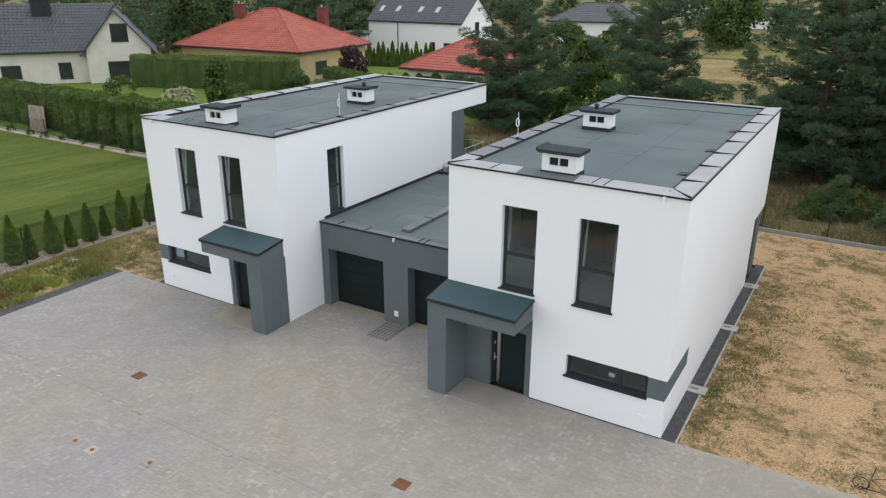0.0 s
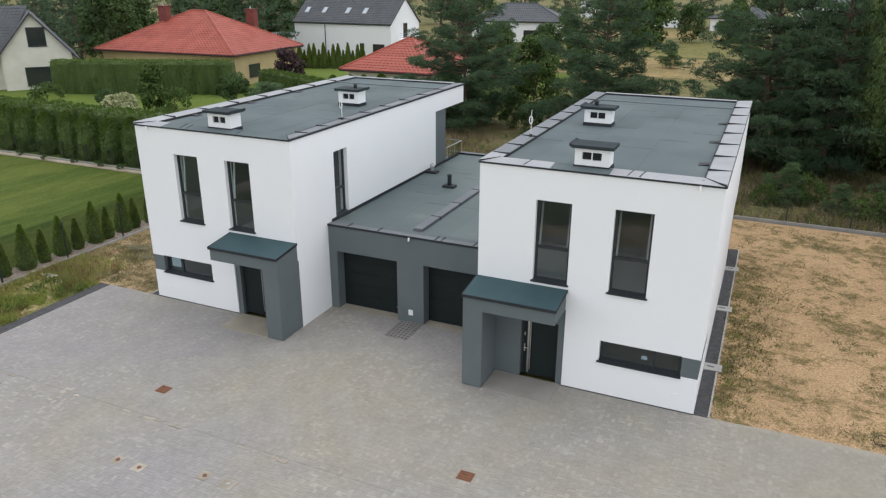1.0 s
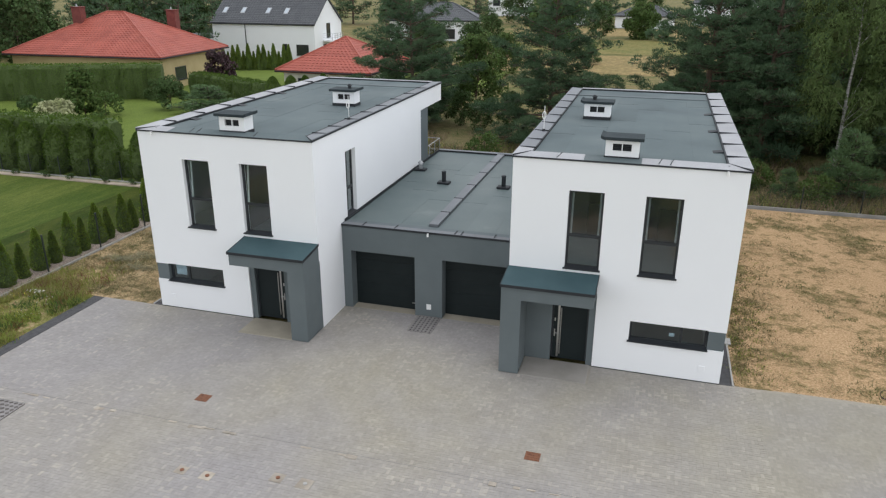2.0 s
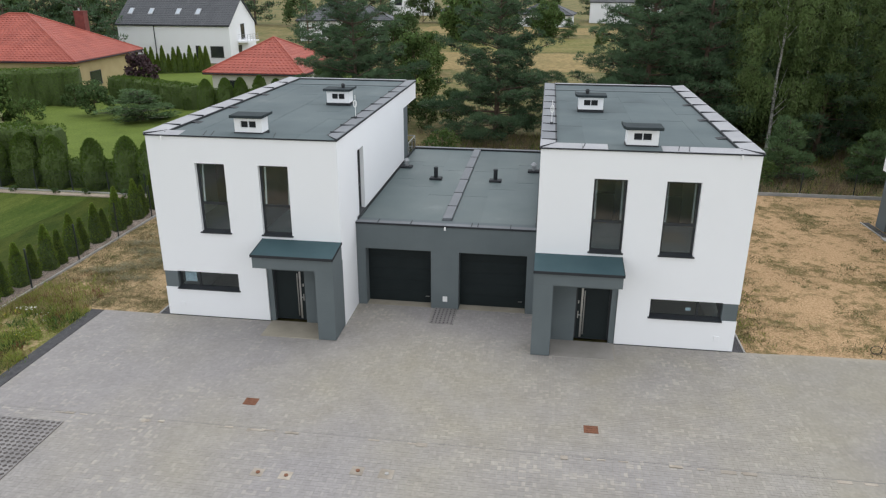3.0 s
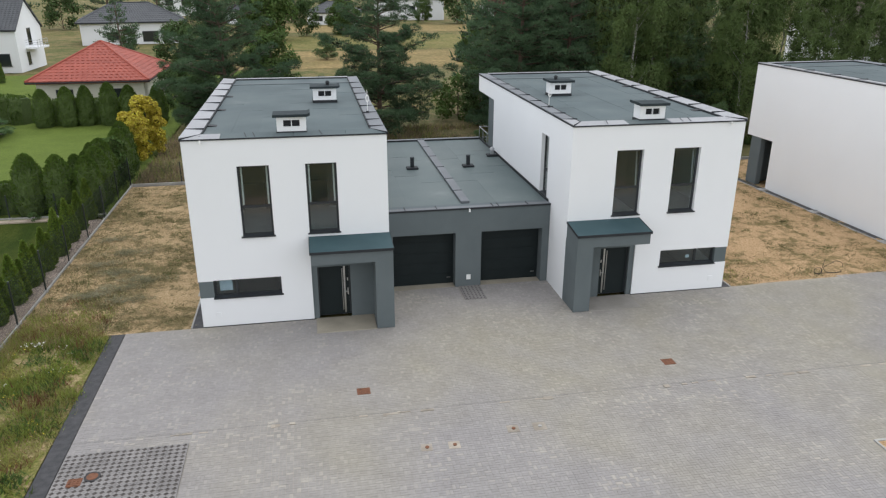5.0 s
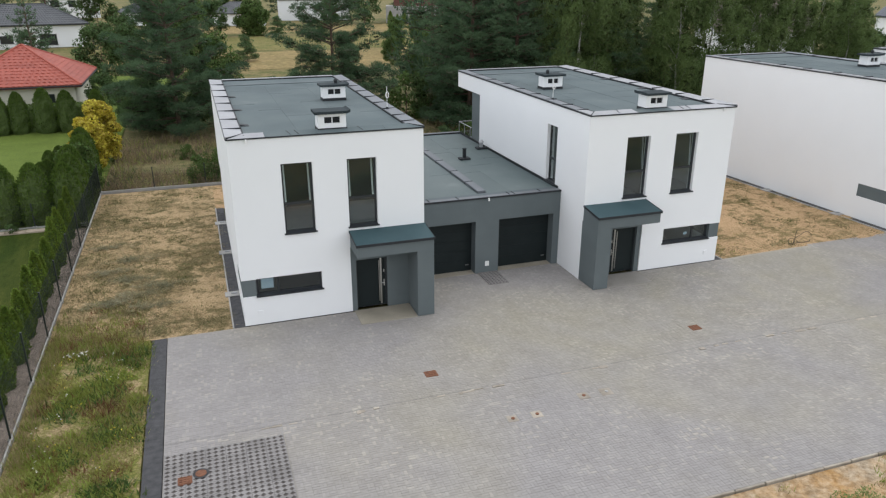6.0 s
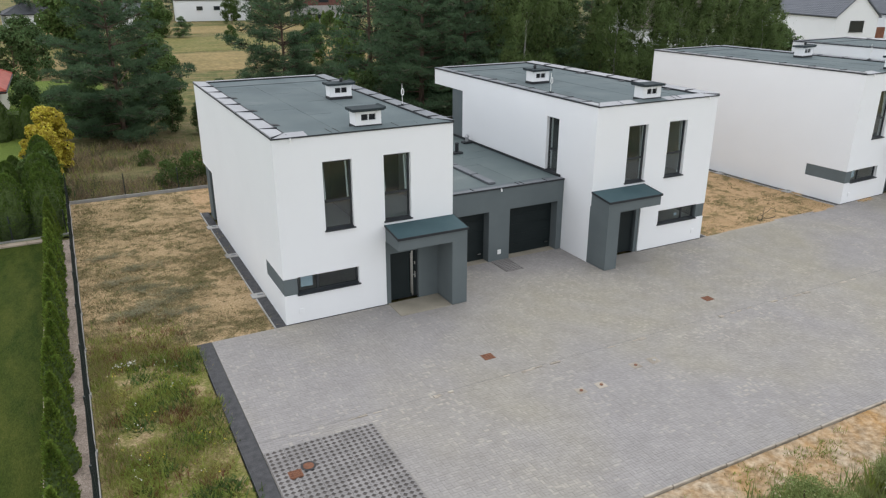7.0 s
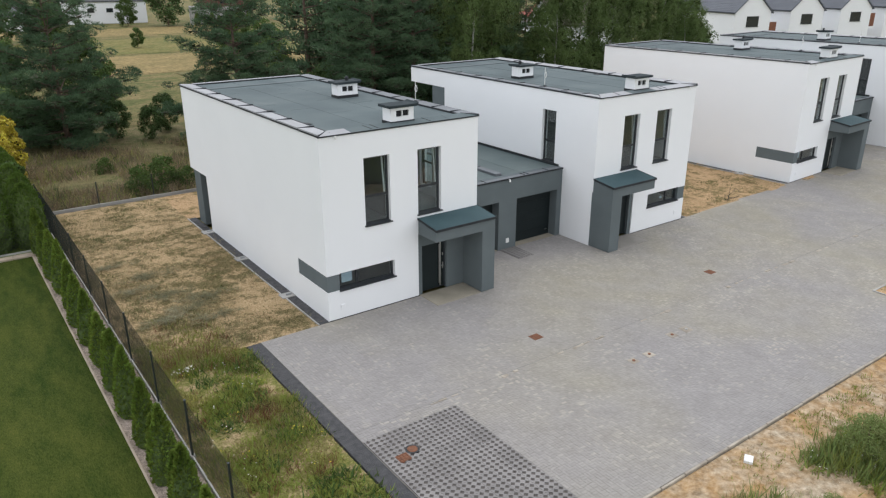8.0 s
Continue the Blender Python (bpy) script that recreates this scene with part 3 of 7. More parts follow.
def window(parent, u0, u1, z0, z1, s, transom=None, mullion=None, inward=0.16, tilt=False, face="front", sill=True, wide=0.05):
    """A dark framed window in the front (y = 0) or in the inner side (u = 0), set back in its reveal."""
    def place(u, d, z):
        return (s * u, d, z) if face == "front" else (s * d, u, z)
    fw, y0, y1 = 0.075, inward, inward + 0.08
    win = new("window")
    win.parent = parent
    holes = []
    vs = [z0 + fw] + ([transom - 0.045, transom + 0.045] if transom else []) + [z1 - fw]
    us = [u0 + fw] + ([mullion - 0.04, mullion + 0.04] if mullion else []) + [u1 - fw]
    for i in range(0, len(us), 2):
        for j in range(0, len(vs), 2):
            holes.append((us[i], vs[j], us[i + 1], vs[j + 1]))
    part("frame", pierced([u0, u1], [z0, z1], holes, y0, y1, place), M["anthracite"], win)
    for k, h in enumerate(holes):
        lean = 0.0
        c = [place(h[0], y0 + 0.03, h[1]), place(h[2], y0 + 0.03, h[1]), place(h[2], y0 + 0.04, h[1]), place(h[0], y0 + 0.04, h[1]),
             place(h[0], y0 + 0.03 + lean, h[3]), place(h[2], y0 + 0.03 + lean, h[3]), place(h[2], y0 + 0.04 + lean, h[3]), place(h[0], y0 + 0.04 + lean, h[3])]
        veiled = transom and h[3] < transom
        pane = part("pane", solid(c, HEXA), M["glass_veiled" if veiled else "glass"], win, "lower pane with pale floor light mixed into the glass" if veiled else "")
        pane.visible_shadow = False
        if tilt and k == len(holes) - 1:
            for e0 in (h[0] + 0.015, h[2] - 0.075):
                c = [place(e0, y1 + 0.01, h[1]), place(e0 + 0.06, y1 + 0.01, h[1]), place(e0 + 0.06, y1 + 0.05, h[1]), place(e0, y1 + 0.05, h[1]),
                     place(e0, y1 + 0.16, h[3]), place(e0 + 0.06, y1 + 0.16, h[3]), place(e0 + 0.06, y1 + 0.2, h[3]), place(e0, y1 + 0.2, h[3])]
                part("sash_edge", solid(c, HEXA), M["plastic_white" if s < 0 else "cap"], win, "pale edge of a tilted sash")
    if sill:
        a, b = (u0 - wide, u1 + wide)
        c = [place(a, -0.07, z0 - 0.03), place(b, -0.07, z0 - 0.03), place(b, y0, z0 - 0.012), place(a, y0, z0 - 0.012),
             place(a, -0.07, z0 + 0.008), place(b, -0.07, z0 + 0.008), place(b, y0, z0 + 0.05), place(a, y0, z0 + 0.05)]
        part("sill", solid(c, HEXA), M["anthracite"], win)
    return win


def chimney(parent, u, y, s, w=1.06, d=0.62, pipe=False):
    ch = new("roof_vent_stack")
    ch.parent = parent
    z = TOP - 0.07
    part("flashing", box(s * (u - 0.03), y - 0.03, z, s * (u + w + 0.03), y + d + 0.03, z + 0.13, bevel=0.01), M["seam"], ch)
    holes = [(u + w * 0.5 - 0.3 + k * 0.31, z + 0.3, u + w * 0.5 - 0.02 + k * 0.31, z + 0.54) for k in (0, 1)]
    part("body", pierced([u, u + w], [z + 0.13, z + 0.66], holes, y, y + 0.14, lambda a, b, c: (s * a, b, c)), M["white"], ch)
    part("body", box(s * u, y + 0.142, z + 0.13, s * (u + w), y + d, z + 0.66), M["white"], ch)
    for h in holes:
        g = bmesh.new()
        add_box(g, s * h[0], y + 0.1, h[1], s * h[2], y + 0.13, h[3])
        for k in range(4):
            zz = h[1] + 0.03 + k * 0.055
            add_box(g, s * h[0], y + 0.05, zz, s * h[2], y + 0.1, zz + 0.02)
        part("vent_grille", g, M["seam"], ch, "dark slatted vent grille")
    ends = [(u - 0.16, 0.05), (u - 0.05, 0.0), (u + w + 0.13, 0.0)]
    vs = [(s * e, v, z + 0.66 + up + k) for e, up in ends for v in (y - 0.12, y + d + 0.12) for k in (0.0, 0.1)]
    part("cover", solid(vs, [(0, 1, 3, 2), (0, 4, 5, 1), (4, 8, 9, 5), (2, 3, 7, 6), (6, 7, 11, 10), (1, 5, 7, 3), (5, 9, 11, 7), (0, 2, 6, 4), (4, 6, 10, 8), (8, 10, 11, 9)]), M["cover"], ch, "dark felted cover slab with one upturned end")
    if pipe:
        g = bmesh.new()
        add_rod(g, (s * (u + w * 0.35), y + d * 0.6, z + 0.75), (s * (u + w * 0.35), y + d * 0.6, z + 0.88), 0.08)
        add_rod(g, (s * (u + w * 0.35), y + d * 0.6, z + 0.88), (s * (u + w * 0.35), y + d * 0.6, z + 0.96), 0.12, 0.05)
        part("flue_cap", g, M["seam"], ch)


def semi_house(s, at, group):
    """One half of the pair; s mirrors it, u runs outwards from the garage side."""
    P = lambda u, d, z: (s * u, d, z)
    h = thing("semi_detached_house", "white rendered two-storey flat-roofed house with grey porch" + (", windows showing bare rooms" if s < 0 else ", curtain-less dark windows"), "house", at, group)
    T = 0.4
    w1, w2, low = (1.9, 3.65, 3.05, 6.37), (4.36, 3.65, 5.52, 6.37), (4.25, 1.22, 6.78, 1.95)
    # front wall with its reveals; the porch niche is left open
    part("wall_front", pierced([0, W], [0.0, TOP - 0.085], [w1, w2, low, (0.0, 0.0, 3.08, 2.8), (6.78, 1.24, W, 1.93)], 0.0, T, P), M["white"], h)
    part("wall_niche", pierced([0, 3.078], [0.0, 2.798], [(1.58, 0.0, 2.86, 2.2)], 0.06, T, P), M["grey"], h, "grey rendered wall behind the porch")
    part("wall_corner", box(s * -0.003, 0.057, 0.0, s * 0.02, T, 2.799), M["white"], h)
    # corner band
    part("corner_band", solid([P(6.8, 0.02, 1.242), P(W - 0.02, 0.02, 1.242), P(W - 0.02, 2.6, 1.242), P(W - 0.3, 2.6, 1.242), P(6.8, 0.3, 1.242),
                               P(6.8, 0.02, 1.928), P(W - 0.02, 0.02, 1.928), P(W - 0.02, 2.6, 1.928), P(W - 0.3, 2.6, 1.928), P(6.8, 0.3, 1.928)],
                              [(0, 1, 2, 3, 4), (5, 6, 7, 8, 9), (0, 1, 6, 5), (1, 2, 7, 6), (2, 3, 8, 7), (3, 4, 9, 8), (4, 0, 5, 9)]), M["grey"], h, "grey recessed corner band")
    # outer side wall: solid below to 13.6, over the terrace to the back
    Q = lambda y, d, z: (s * (W - d), y, z)
    part("wall_outer", pierced([T, 13.6], [0.0, 3.0], [(T, 1.24, 2.6, 1.93)], 0.0, T, Q), M["white"], h)
    part("wall_outer_upper", pierced([T, D], [3.0, TOP - 0.03], [], 0.0, T, Q), M["white"], h)
    # inner side wall
    sw = (2.82, 3.7, 3.82, 6.4)
    R = lambda y, d, z: (s * d, y, z)
    part("wall_inner", pierced([T, 12.5], [0.0, TOP - 0.03], [sw], 0.0, T, R), M["white"], h)
    part("wall_inner_overhang", pierced([12.5, D], [6.47, TOP - 0.03], [], 0.0, T, R), M["white"], h)
    part("terrace_wall", box(s * 0.05, 12.5, 3.3, s * 0.4, 13.85, 6.47), M["grey"], h, "grey rendered wall beside the balcony")
    # back: recessed ground floor and balcony
    part("wall_back", pierced([T, W - T], [0.0, 3.0], [(1.2, 0.1, 5.8, 2.4)], 13.2, 13.58, P), M["grey"], h)
    part("wall_back_upper", pierced([T, W - T], [3.3, TOP - 0.03], [(1.2, 3.4, 6.0, 6.2)], 13.9, 14.2, P), M["grey"], h)
    part("terrace_pier", box(s * (W - 0.05), 14.75, 0.0, s * (W - 0.4), 15.75, 2.998), M["grey"], h, "grey rendered pier under the balcony")
    # Added wall that closes the sight line, so the terrace opening looks dark.
    part("terrace_view_block", box(s * (W - 0.403), 15.4, 0.0, s * (W - 2.4), 15.75, 2.998), M["grey"], h, "grey wall added behind the terrace pier to darken the opening")
    part("balcony_slab", box(s * 0.0, 13.2, 3.0, s * (W - T), D, 3.29), M["grey"], h)
    part("roof_overhang_soffit", box(s * T, 14.2, 6.47, s * (W - T), D - 0.02, 6.6), M["white"], h)
    part("overhang_fascia", box(s * T, D - 0.3, 6.6, s * (W - T), D, TOP - 0.085), M["white"], h)
    # balcony balustrade
    rail = bmesh.new()
    add_rod(rail, P(0.05, 13.9, 4.3), P(0.05, D - 0.1, 4.3), 0.025)
    add_rod(rail, P(0.05, D - 0.1, 4.3), P(W - T, D - 0.1, 4.3), 0.025)
    bal = part("balustrade", rail, M["galv"], h, "steel balcony handrail")
    for u, y in ((0.05, 14.1), (0.05, 15.1), (0.05, D - 0.1), (1.5, D - 0.1), (3.0, D - 0.1), (4.5, D - 0.1), (6.0, D - 0.1)):
        part("post", rod(P(u, y, 3.29), P(u, y, 4.3), 0.022), M["galv"], bal)
    part("infill_pane", box(s * 0.045, 14.15, 3.4, s * 0.055, D - 0.15, 4.2), M["glass_clear"], bal).visible_shadow = False
    # inside: floors, rooms darkened in their colour, and stair doors
    part("upper_floor", box(s * T, T, 3.1, s * (W - T), 13.2, 3.3), M["inside_floor"], h)
    part("ground_slab", box(s * 0.05, 0.42, -0.05, s * (W - 0.05), 13.2, 0.06), M["inside_floor"], h)
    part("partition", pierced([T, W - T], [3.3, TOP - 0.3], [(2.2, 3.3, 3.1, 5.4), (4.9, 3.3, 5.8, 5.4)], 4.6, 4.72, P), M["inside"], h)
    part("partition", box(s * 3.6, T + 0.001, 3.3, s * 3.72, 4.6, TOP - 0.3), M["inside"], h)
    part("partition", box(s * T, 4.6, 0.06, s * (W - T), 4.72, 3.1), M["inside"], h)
    # Rear partition across the whole width, in one dark tone.
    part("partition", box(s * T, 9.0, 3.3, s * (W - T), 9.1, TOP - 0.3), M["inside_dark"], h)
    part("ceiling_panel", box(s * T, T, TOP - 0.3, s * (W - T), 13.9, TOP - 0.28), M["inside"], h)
    # roof
    zr = TOP - 0.07
    part("roof_deck", box(s * 0.02, 0.02, TOP - 0.278, s * (W - 0.02), D - 0.02, zr - 0.012), M["felt"], h)
    n = 6
    a, b = 0.5, W - 0.62
    for k in range(n):
        u0, u1 = a + (b - a) * k / n, a + (b - a) * (k + 1) / n
        zz = zr - 0.004 + 0.006 * (k % 2)
        cuts = [0.2, 4.2 + 1.7 * (k % 3), 10.5 + 1.4 * ((k * 2) % 3), D - 0.22]
        for i in range(3):
            part("felt_sheet", box(s * u0, cuts[i], zr - 0.012, s * (u1 + 0.03), cuts[i + 1] - 0.012, zz + 0.003 * i), M["felt"], h)
    # copings: broad outer, dark inner, narrow front and back
    joints = [0.0, 1.6, 3.6, 5.6, 7.7, 9.7, 11.8, 13.9, D]
    for j in range(8):
        y0, y1 = joints[j], joints[j + 1] - 0.02
        c = [P(W + 0.03, y0 - (0.03 if j == 0 else 0), TOP - 0.06), P(W + 0.03, y1, TOP - 0.06), P(W - 0.62, y1, TOP - 0.06), P(W - 0.62, 0.54 if j == 0 else y0, TOP - 0.06),
             P(W + 0.03, y0 - (0.03 if j == 0 else 0), TOP + 0.05), P(W + 0.03, y1, TOP + 0.05), P(W - 0.62, y1, TOP), P(W - 0.62, 0.54 if j == 0 else y0, TOP)]
        part("coping_sheet", solid(c, HEXA), M["cap"], h, "broad light grey sheet metal coping")
        if j:
            part("coping_seam", box(s * (W + 0.035), y0 - 0.035, TOP + 0.0, s * (W - 0.64), y0 - 0.005, TOP + 0.062), M["seam"], h)
    part("coping_apron", box(s * (W - 0.61), 0.3, zr - 0.005, s * (W - 0.66), D - 0.2, TOP + 0.012), M["seam"], h)
    inner = [0.0, 1.2, 2.6, 4.2, 5.9, 7.7, 9.6, 11.5, 13.5, D]
    for j in range(9):
        y0, y1 = inner[j], inner[j + 1] - 0.015
        c = [P(-0.03, y0 - (0.03 if j == 0 else 0), TOP - 0.06), P(-0.03, y1, TOP - 0.06), P(0.5, y1, TOP - 0.06), P(0.5, y0 if j else 0.54, TOP - 0.06),
             P(-0.03, y0 - (0.03 if j == 0 else 0), TOP + 0.02), P(-0.03, y1, TOP + 0.02), P(0.5, y1, TOP - 0.01), P(0.5, y0 if j else 0.54, TOP - 0.01)]
        first = j == 0 and s > 0
        part("inner_coping_sheet", solid(c, HEXA), M["cap"] if first else M["cap_dark"], h, "" if first else "dark grey sheet metal coping")
        if j:
            part("coping_seam", box(s * 0.0, y0 - 0.028, TOP - 0.02, s * 0.56, y0 - 0.006, TOP + 0.034), M["seam"], h)
    part("coping_apron", box(s * 0.505, 0.25, zr - 0.005, s * 0.55, D - 0.2, TOP - 0.003), M["seam"], h)
    cuts = [0.0, 1.42, 2.3, 4.1, 5.0, W] if s > 0 else [0.0, 1.5, 3.4, 4.1, 6.0, W]
    rim = lambda u: min(max(u, 0.5), W - 0.62)
    slope = lambda u, y, lift=0.0: P(u, y, TOP - 0.03 + 0.11 * (y + 0.03) + lift)
    for j in range(5):
        f0, f1 = cuts[j] - (0.03 if j == 0 else 0), cuts[j + 1] + (0.03 if j == 4 else -0.012)
        b0, b1 = rim(cuts[j]), rim(cuts[j + 1]) - (0 if j == 4 else 0.012)
        c = [P(f0, -0.03, TOP - 0.08), P(f1, -0.03, TOP - 0.08), P(b1, 0.54, TOP - 0.08), P(b0, 0.54, TOP - 0.08), slope(f0, -0.03), slope(f1, -0.03), slope(b1, 0.54), slope(b0, 0.54)]
        felted = j in ((2,) if s > 0 else (0, 1, 2, 3))
        part("front_coping_sheet", solid(c, HEXA), M["felt" if felted else "cap"], h, "felted front coping" if felted else "pale grey front coping sheet")
        v0, v1 = max(cuts[j], 0.52), min(cuts[j + 1], W - 0.64) - 0.012
        part("back_coping_sheet", box(s * v0, D - 0.22, TOP - 0.084, s * v1, D + 0.03, TOP + 0.02), M["cap"], h)
    for u, e in ((0.0, 0.5), (W, W - 0.62)):
        c = [slope(u - 0.012, -0.03, -0.01), slope(u + 0.012, -0.03, -0.01), slope(e + 0.012, 0.55, -0.01), slope(e - 0.012, 0.55, -0.01), slope(u - 0.012, -0.03, 0.05), slope(u + 0.012, -0.03, 0.05), slope(e + 0.012, 0.55, 0.008), slope(e - 0.012, 0.55, 0.008)]
        part("mitre_seam", solid(c, HEXA), M["seam"], h, "dark mitred corner joint of the coping")
    for u in ((1.42, 4.6, 4.95) if s > 0 else (2.35, 4.75, 5.05)):
        c = [slope(u, 0.05, -0.01), slope(u + 0.025, 0.05, -0.01), slope(u + 0.125, 0.56, -0.01), slope(u + 0.1, 0.56, -0.01), slope(u, 0.05, 0.012), slope(u + 0.025, 0.05, 0.012), slope(u + 0.125, 0.56, 0.012), slope(u + 0.1, 0.56, 0.012)]
        part("coping_fold", solid(c, HEXA), M["seam"], h, "dark folded joint of the coping")
    part("drip_and_step_edge", box(s * -0.035, -0.045, TOP - 0.085, s * (W + 0.035), -0.028, TOP - 0.03), M["seam"], h)
    part("drip_and_step_edge", box(s * -0.045, -0.03, TOP - 0.075, s * -0.028, D, TOP - 0.01), M["seam"], h)
    part("drip_and_step_edge", box(s * (W + 0.045), -0.03, TOP - 0.06, s * (W + 0.028), D, TOP + 0.0), M["seam"], h)
    # Dark strip along the back coping's inner foot, painting in the step's shadow.
    part("drip_and_step_edge", box(s * 0.5, D - 0.235, zr - 0.01, s * (W - 0.64), D - 0.215, TOP - 0.003), M["seam"], h)
    for y in (2.6, 6.2, 10.0):
        c = [P(W - 0.665, y - 0.16, zr), P(W - 0.665, y + 0.16, zr), P(W - 1.0, y + 0.2, zr), P(W - 1.0, y - 0.2, zr),
             P(W - 0.665, y - 0.16, zr + 0.06), P(W - 0.665, y + 0.16, zr + 0.06), P(W - 1.0, y + 0.2, zr + 0.01), P(W - 1.0, y - 0.2, zr + 0.01)]
        part("roof_outlet", solid(c, HEXA), M["seam"], h, "dark roof drain outlet")
    chimney(h, 2.92, 0.42, s)
    chimney(h, 1.5, 7.45, s, pipe=True)
    # windows
    window(h, w1[0], w1[2], w1[1], w1[3], s, transom=4.78, tilt=True)
    window(h, w2[0], w2[2], w2[1], w2[3], s, transom=4.78, tilt=True)
    lw = window(h, low[0], low[2], low[1], low[3], s, mullion=5.95)
    # A flat pale blue piece stands behind each low window's glass.
    if s < 0:
        part("pale_blue_sheet", box(s * 6.12, 0.25, 1.42, s * 6.6, 0.254, 1.86), M["pale_layer"], lw, "pale blue sheet behind the pane")
    else:
        part("pale_blue_patch", box(s * 5.56, 0.25, 1.45, s * 5.74, 0.254, 1.58), M["pale_layer"], lw, "small pale blue patch behind the pane")
    window(h, sw[0], sw[2], sw[1], sw[3], s, face="side", transom=4.78)
    # door with steel strip
    door = new("entrance_door")
    door.parent = h
    part("door_frame", pierced([1.58, 2.86], [0.06, 2.2], [(1.64, 0.08, 2.8, 2.14)], 0.2, 0.28, P), M["anthracite"], door)
    part("leaf", box(s * 1.64, 0.22, 0.08, s * 2.8, 0.265, 2.14), M["door"], door, "anthracite door leaf")
    part("glazed_strip", box(s * 1.78, 0.214, 0.1, s * 1.85, 0.2195, 2.12), M["steel"], door, "brushed steel strip")
    part("pull_bar", rod(P(1.9, 0.17, 0.25), P(1.9, 0.17, 2.05), 0.024), M["steel"], door)
    part("handle", rod(P(1.69, 0.16, 1.05), P(1.8, 0.16, 1.05), 0.014), M["steel"], door, "steel lever handle")
    part("handle_plate", box(s * 1.67, 0.19, 0.9, s * 1.71, 0.2195, 1.18), M["steel"], door)
    part("lock_plate", box(s * 1.67, 0.2, 1.5, s * 1.71, 0.2195, 1.62), M["steel"], door)
    # porch
    part("porch_wall", box(s * 0.0, -1.28, 0.02, s * 0.68, 0.055, 2.8), M["grey"], h, "grey rendered porch side wall")
    c = [P(0, -1.28, 2.802), P(3.06, -1.28, 2.802), P(3.06, -0.002, 2.802), P(0, -0.002, 2.802), P(0, -1.28, 3.26), P(3.06, -1.28, 3.26), P(3.06, -0.002, 3.44), P(0, -0.002, 3.44)]
    part("canopy", solid(c, HEXA), M["grey"], h, "grey rendered porch canopy")
    c = [P(-0.02, -1.33, 3.264), P(3.09, -1.33, 3.264), P(3.09, -0.003, 3.445), P(-0.02, -0.003, 3.445), P(-0.02, -1.33, 3.33), P(3.09, -1.33, 3.33), P(3.09, -0.003, 3.51), P(-0.02, -0.003, 3.51)]
    part("canopy_roof", solid(c, HEXA), M["shingle"], h, "blue-green roofing felt on the canopy")
    eb = bmesh.new()
    add_box(eb, s * -0.035, -1.35, 3.245, s * 3.105, -1.332, 3.345)
    part("canopy_edge", eb, M["seam"], h)
    for u in (-0.036, 3.092):
        c = [P(u, -1.33, 3.25), P(u + 0.014, -1.33, 3.25), P(u + 0.014, -0.003, 3.43), P(u, -0.003, 3.43), P(u, -1.33, 3.345), P(u + 0.014, -1.33, 3.345), P(u + 0.014, -0.003, 3.525), P(u, -0.003, 3.525)]
        part("canopy_edge", solid(c, HEXA), M["seam"], h)
    part("doorstep", box(s * 0.7, -1.28, -0.02, s * 3.0, 0.05, 0.02, bevel=0.01), M["step_sand" if s < 0 else "step"], h, "bare concrete doorstep" + (" with sandy stains" if s < 0 else ""))
    part("plinth_strip", box(s * 3.08, -0.004, 0.0, s * W, 0.02, 0.03), M["seam"], h)
    # small fittings
    lamp = rod(P(6.68, -0.1, 7.25), P(6.68, -0.1, 7.38), 0.045, 0.03)
    add_box(lamp, s * 6.65, -0.1, 7.33, s * 6.71, 0.0, 7.38)
    part("wall_camera", lamp, M["plastic_white"], h, "small white camera under the roof edge")
    part("wall_box", box(s * 6.62, -0.025, 0.42, s * 6.82, 0.0, 0.62, bevel=0.006), M["white"], h, "white socket box")
    ant = bmesh.new()
    add_rod(ant, P(0.35, 4.15, TOP), P(0.35, 4.15, TOP + 0.95), 0.012)
    part("aerial_foot", rod(P(0.35, 4.15, TOP), P(0.35, 4.15, TOP + 0.08), 0.09, 0.05), M["seam"], h)
    for k in range(14):
        a0, a1 = k * math.tau / 14, (k + 1) * math.tau / 14
        add_rod(ant, P(0.35 + 0.06 * math.cos(a0), 4.1, TOP + 0.6 + 0.14 * math.sin(a0)), P(0.35 + 0.06 * math.cos(a1), 4.1, TOP + 0.6 + 0.14 * math.sin(a1)), 0.018, sides=5)
    part("aerial", ant, M["plastic_white"], h, "small white roof aerial with coiled cable")
    return h


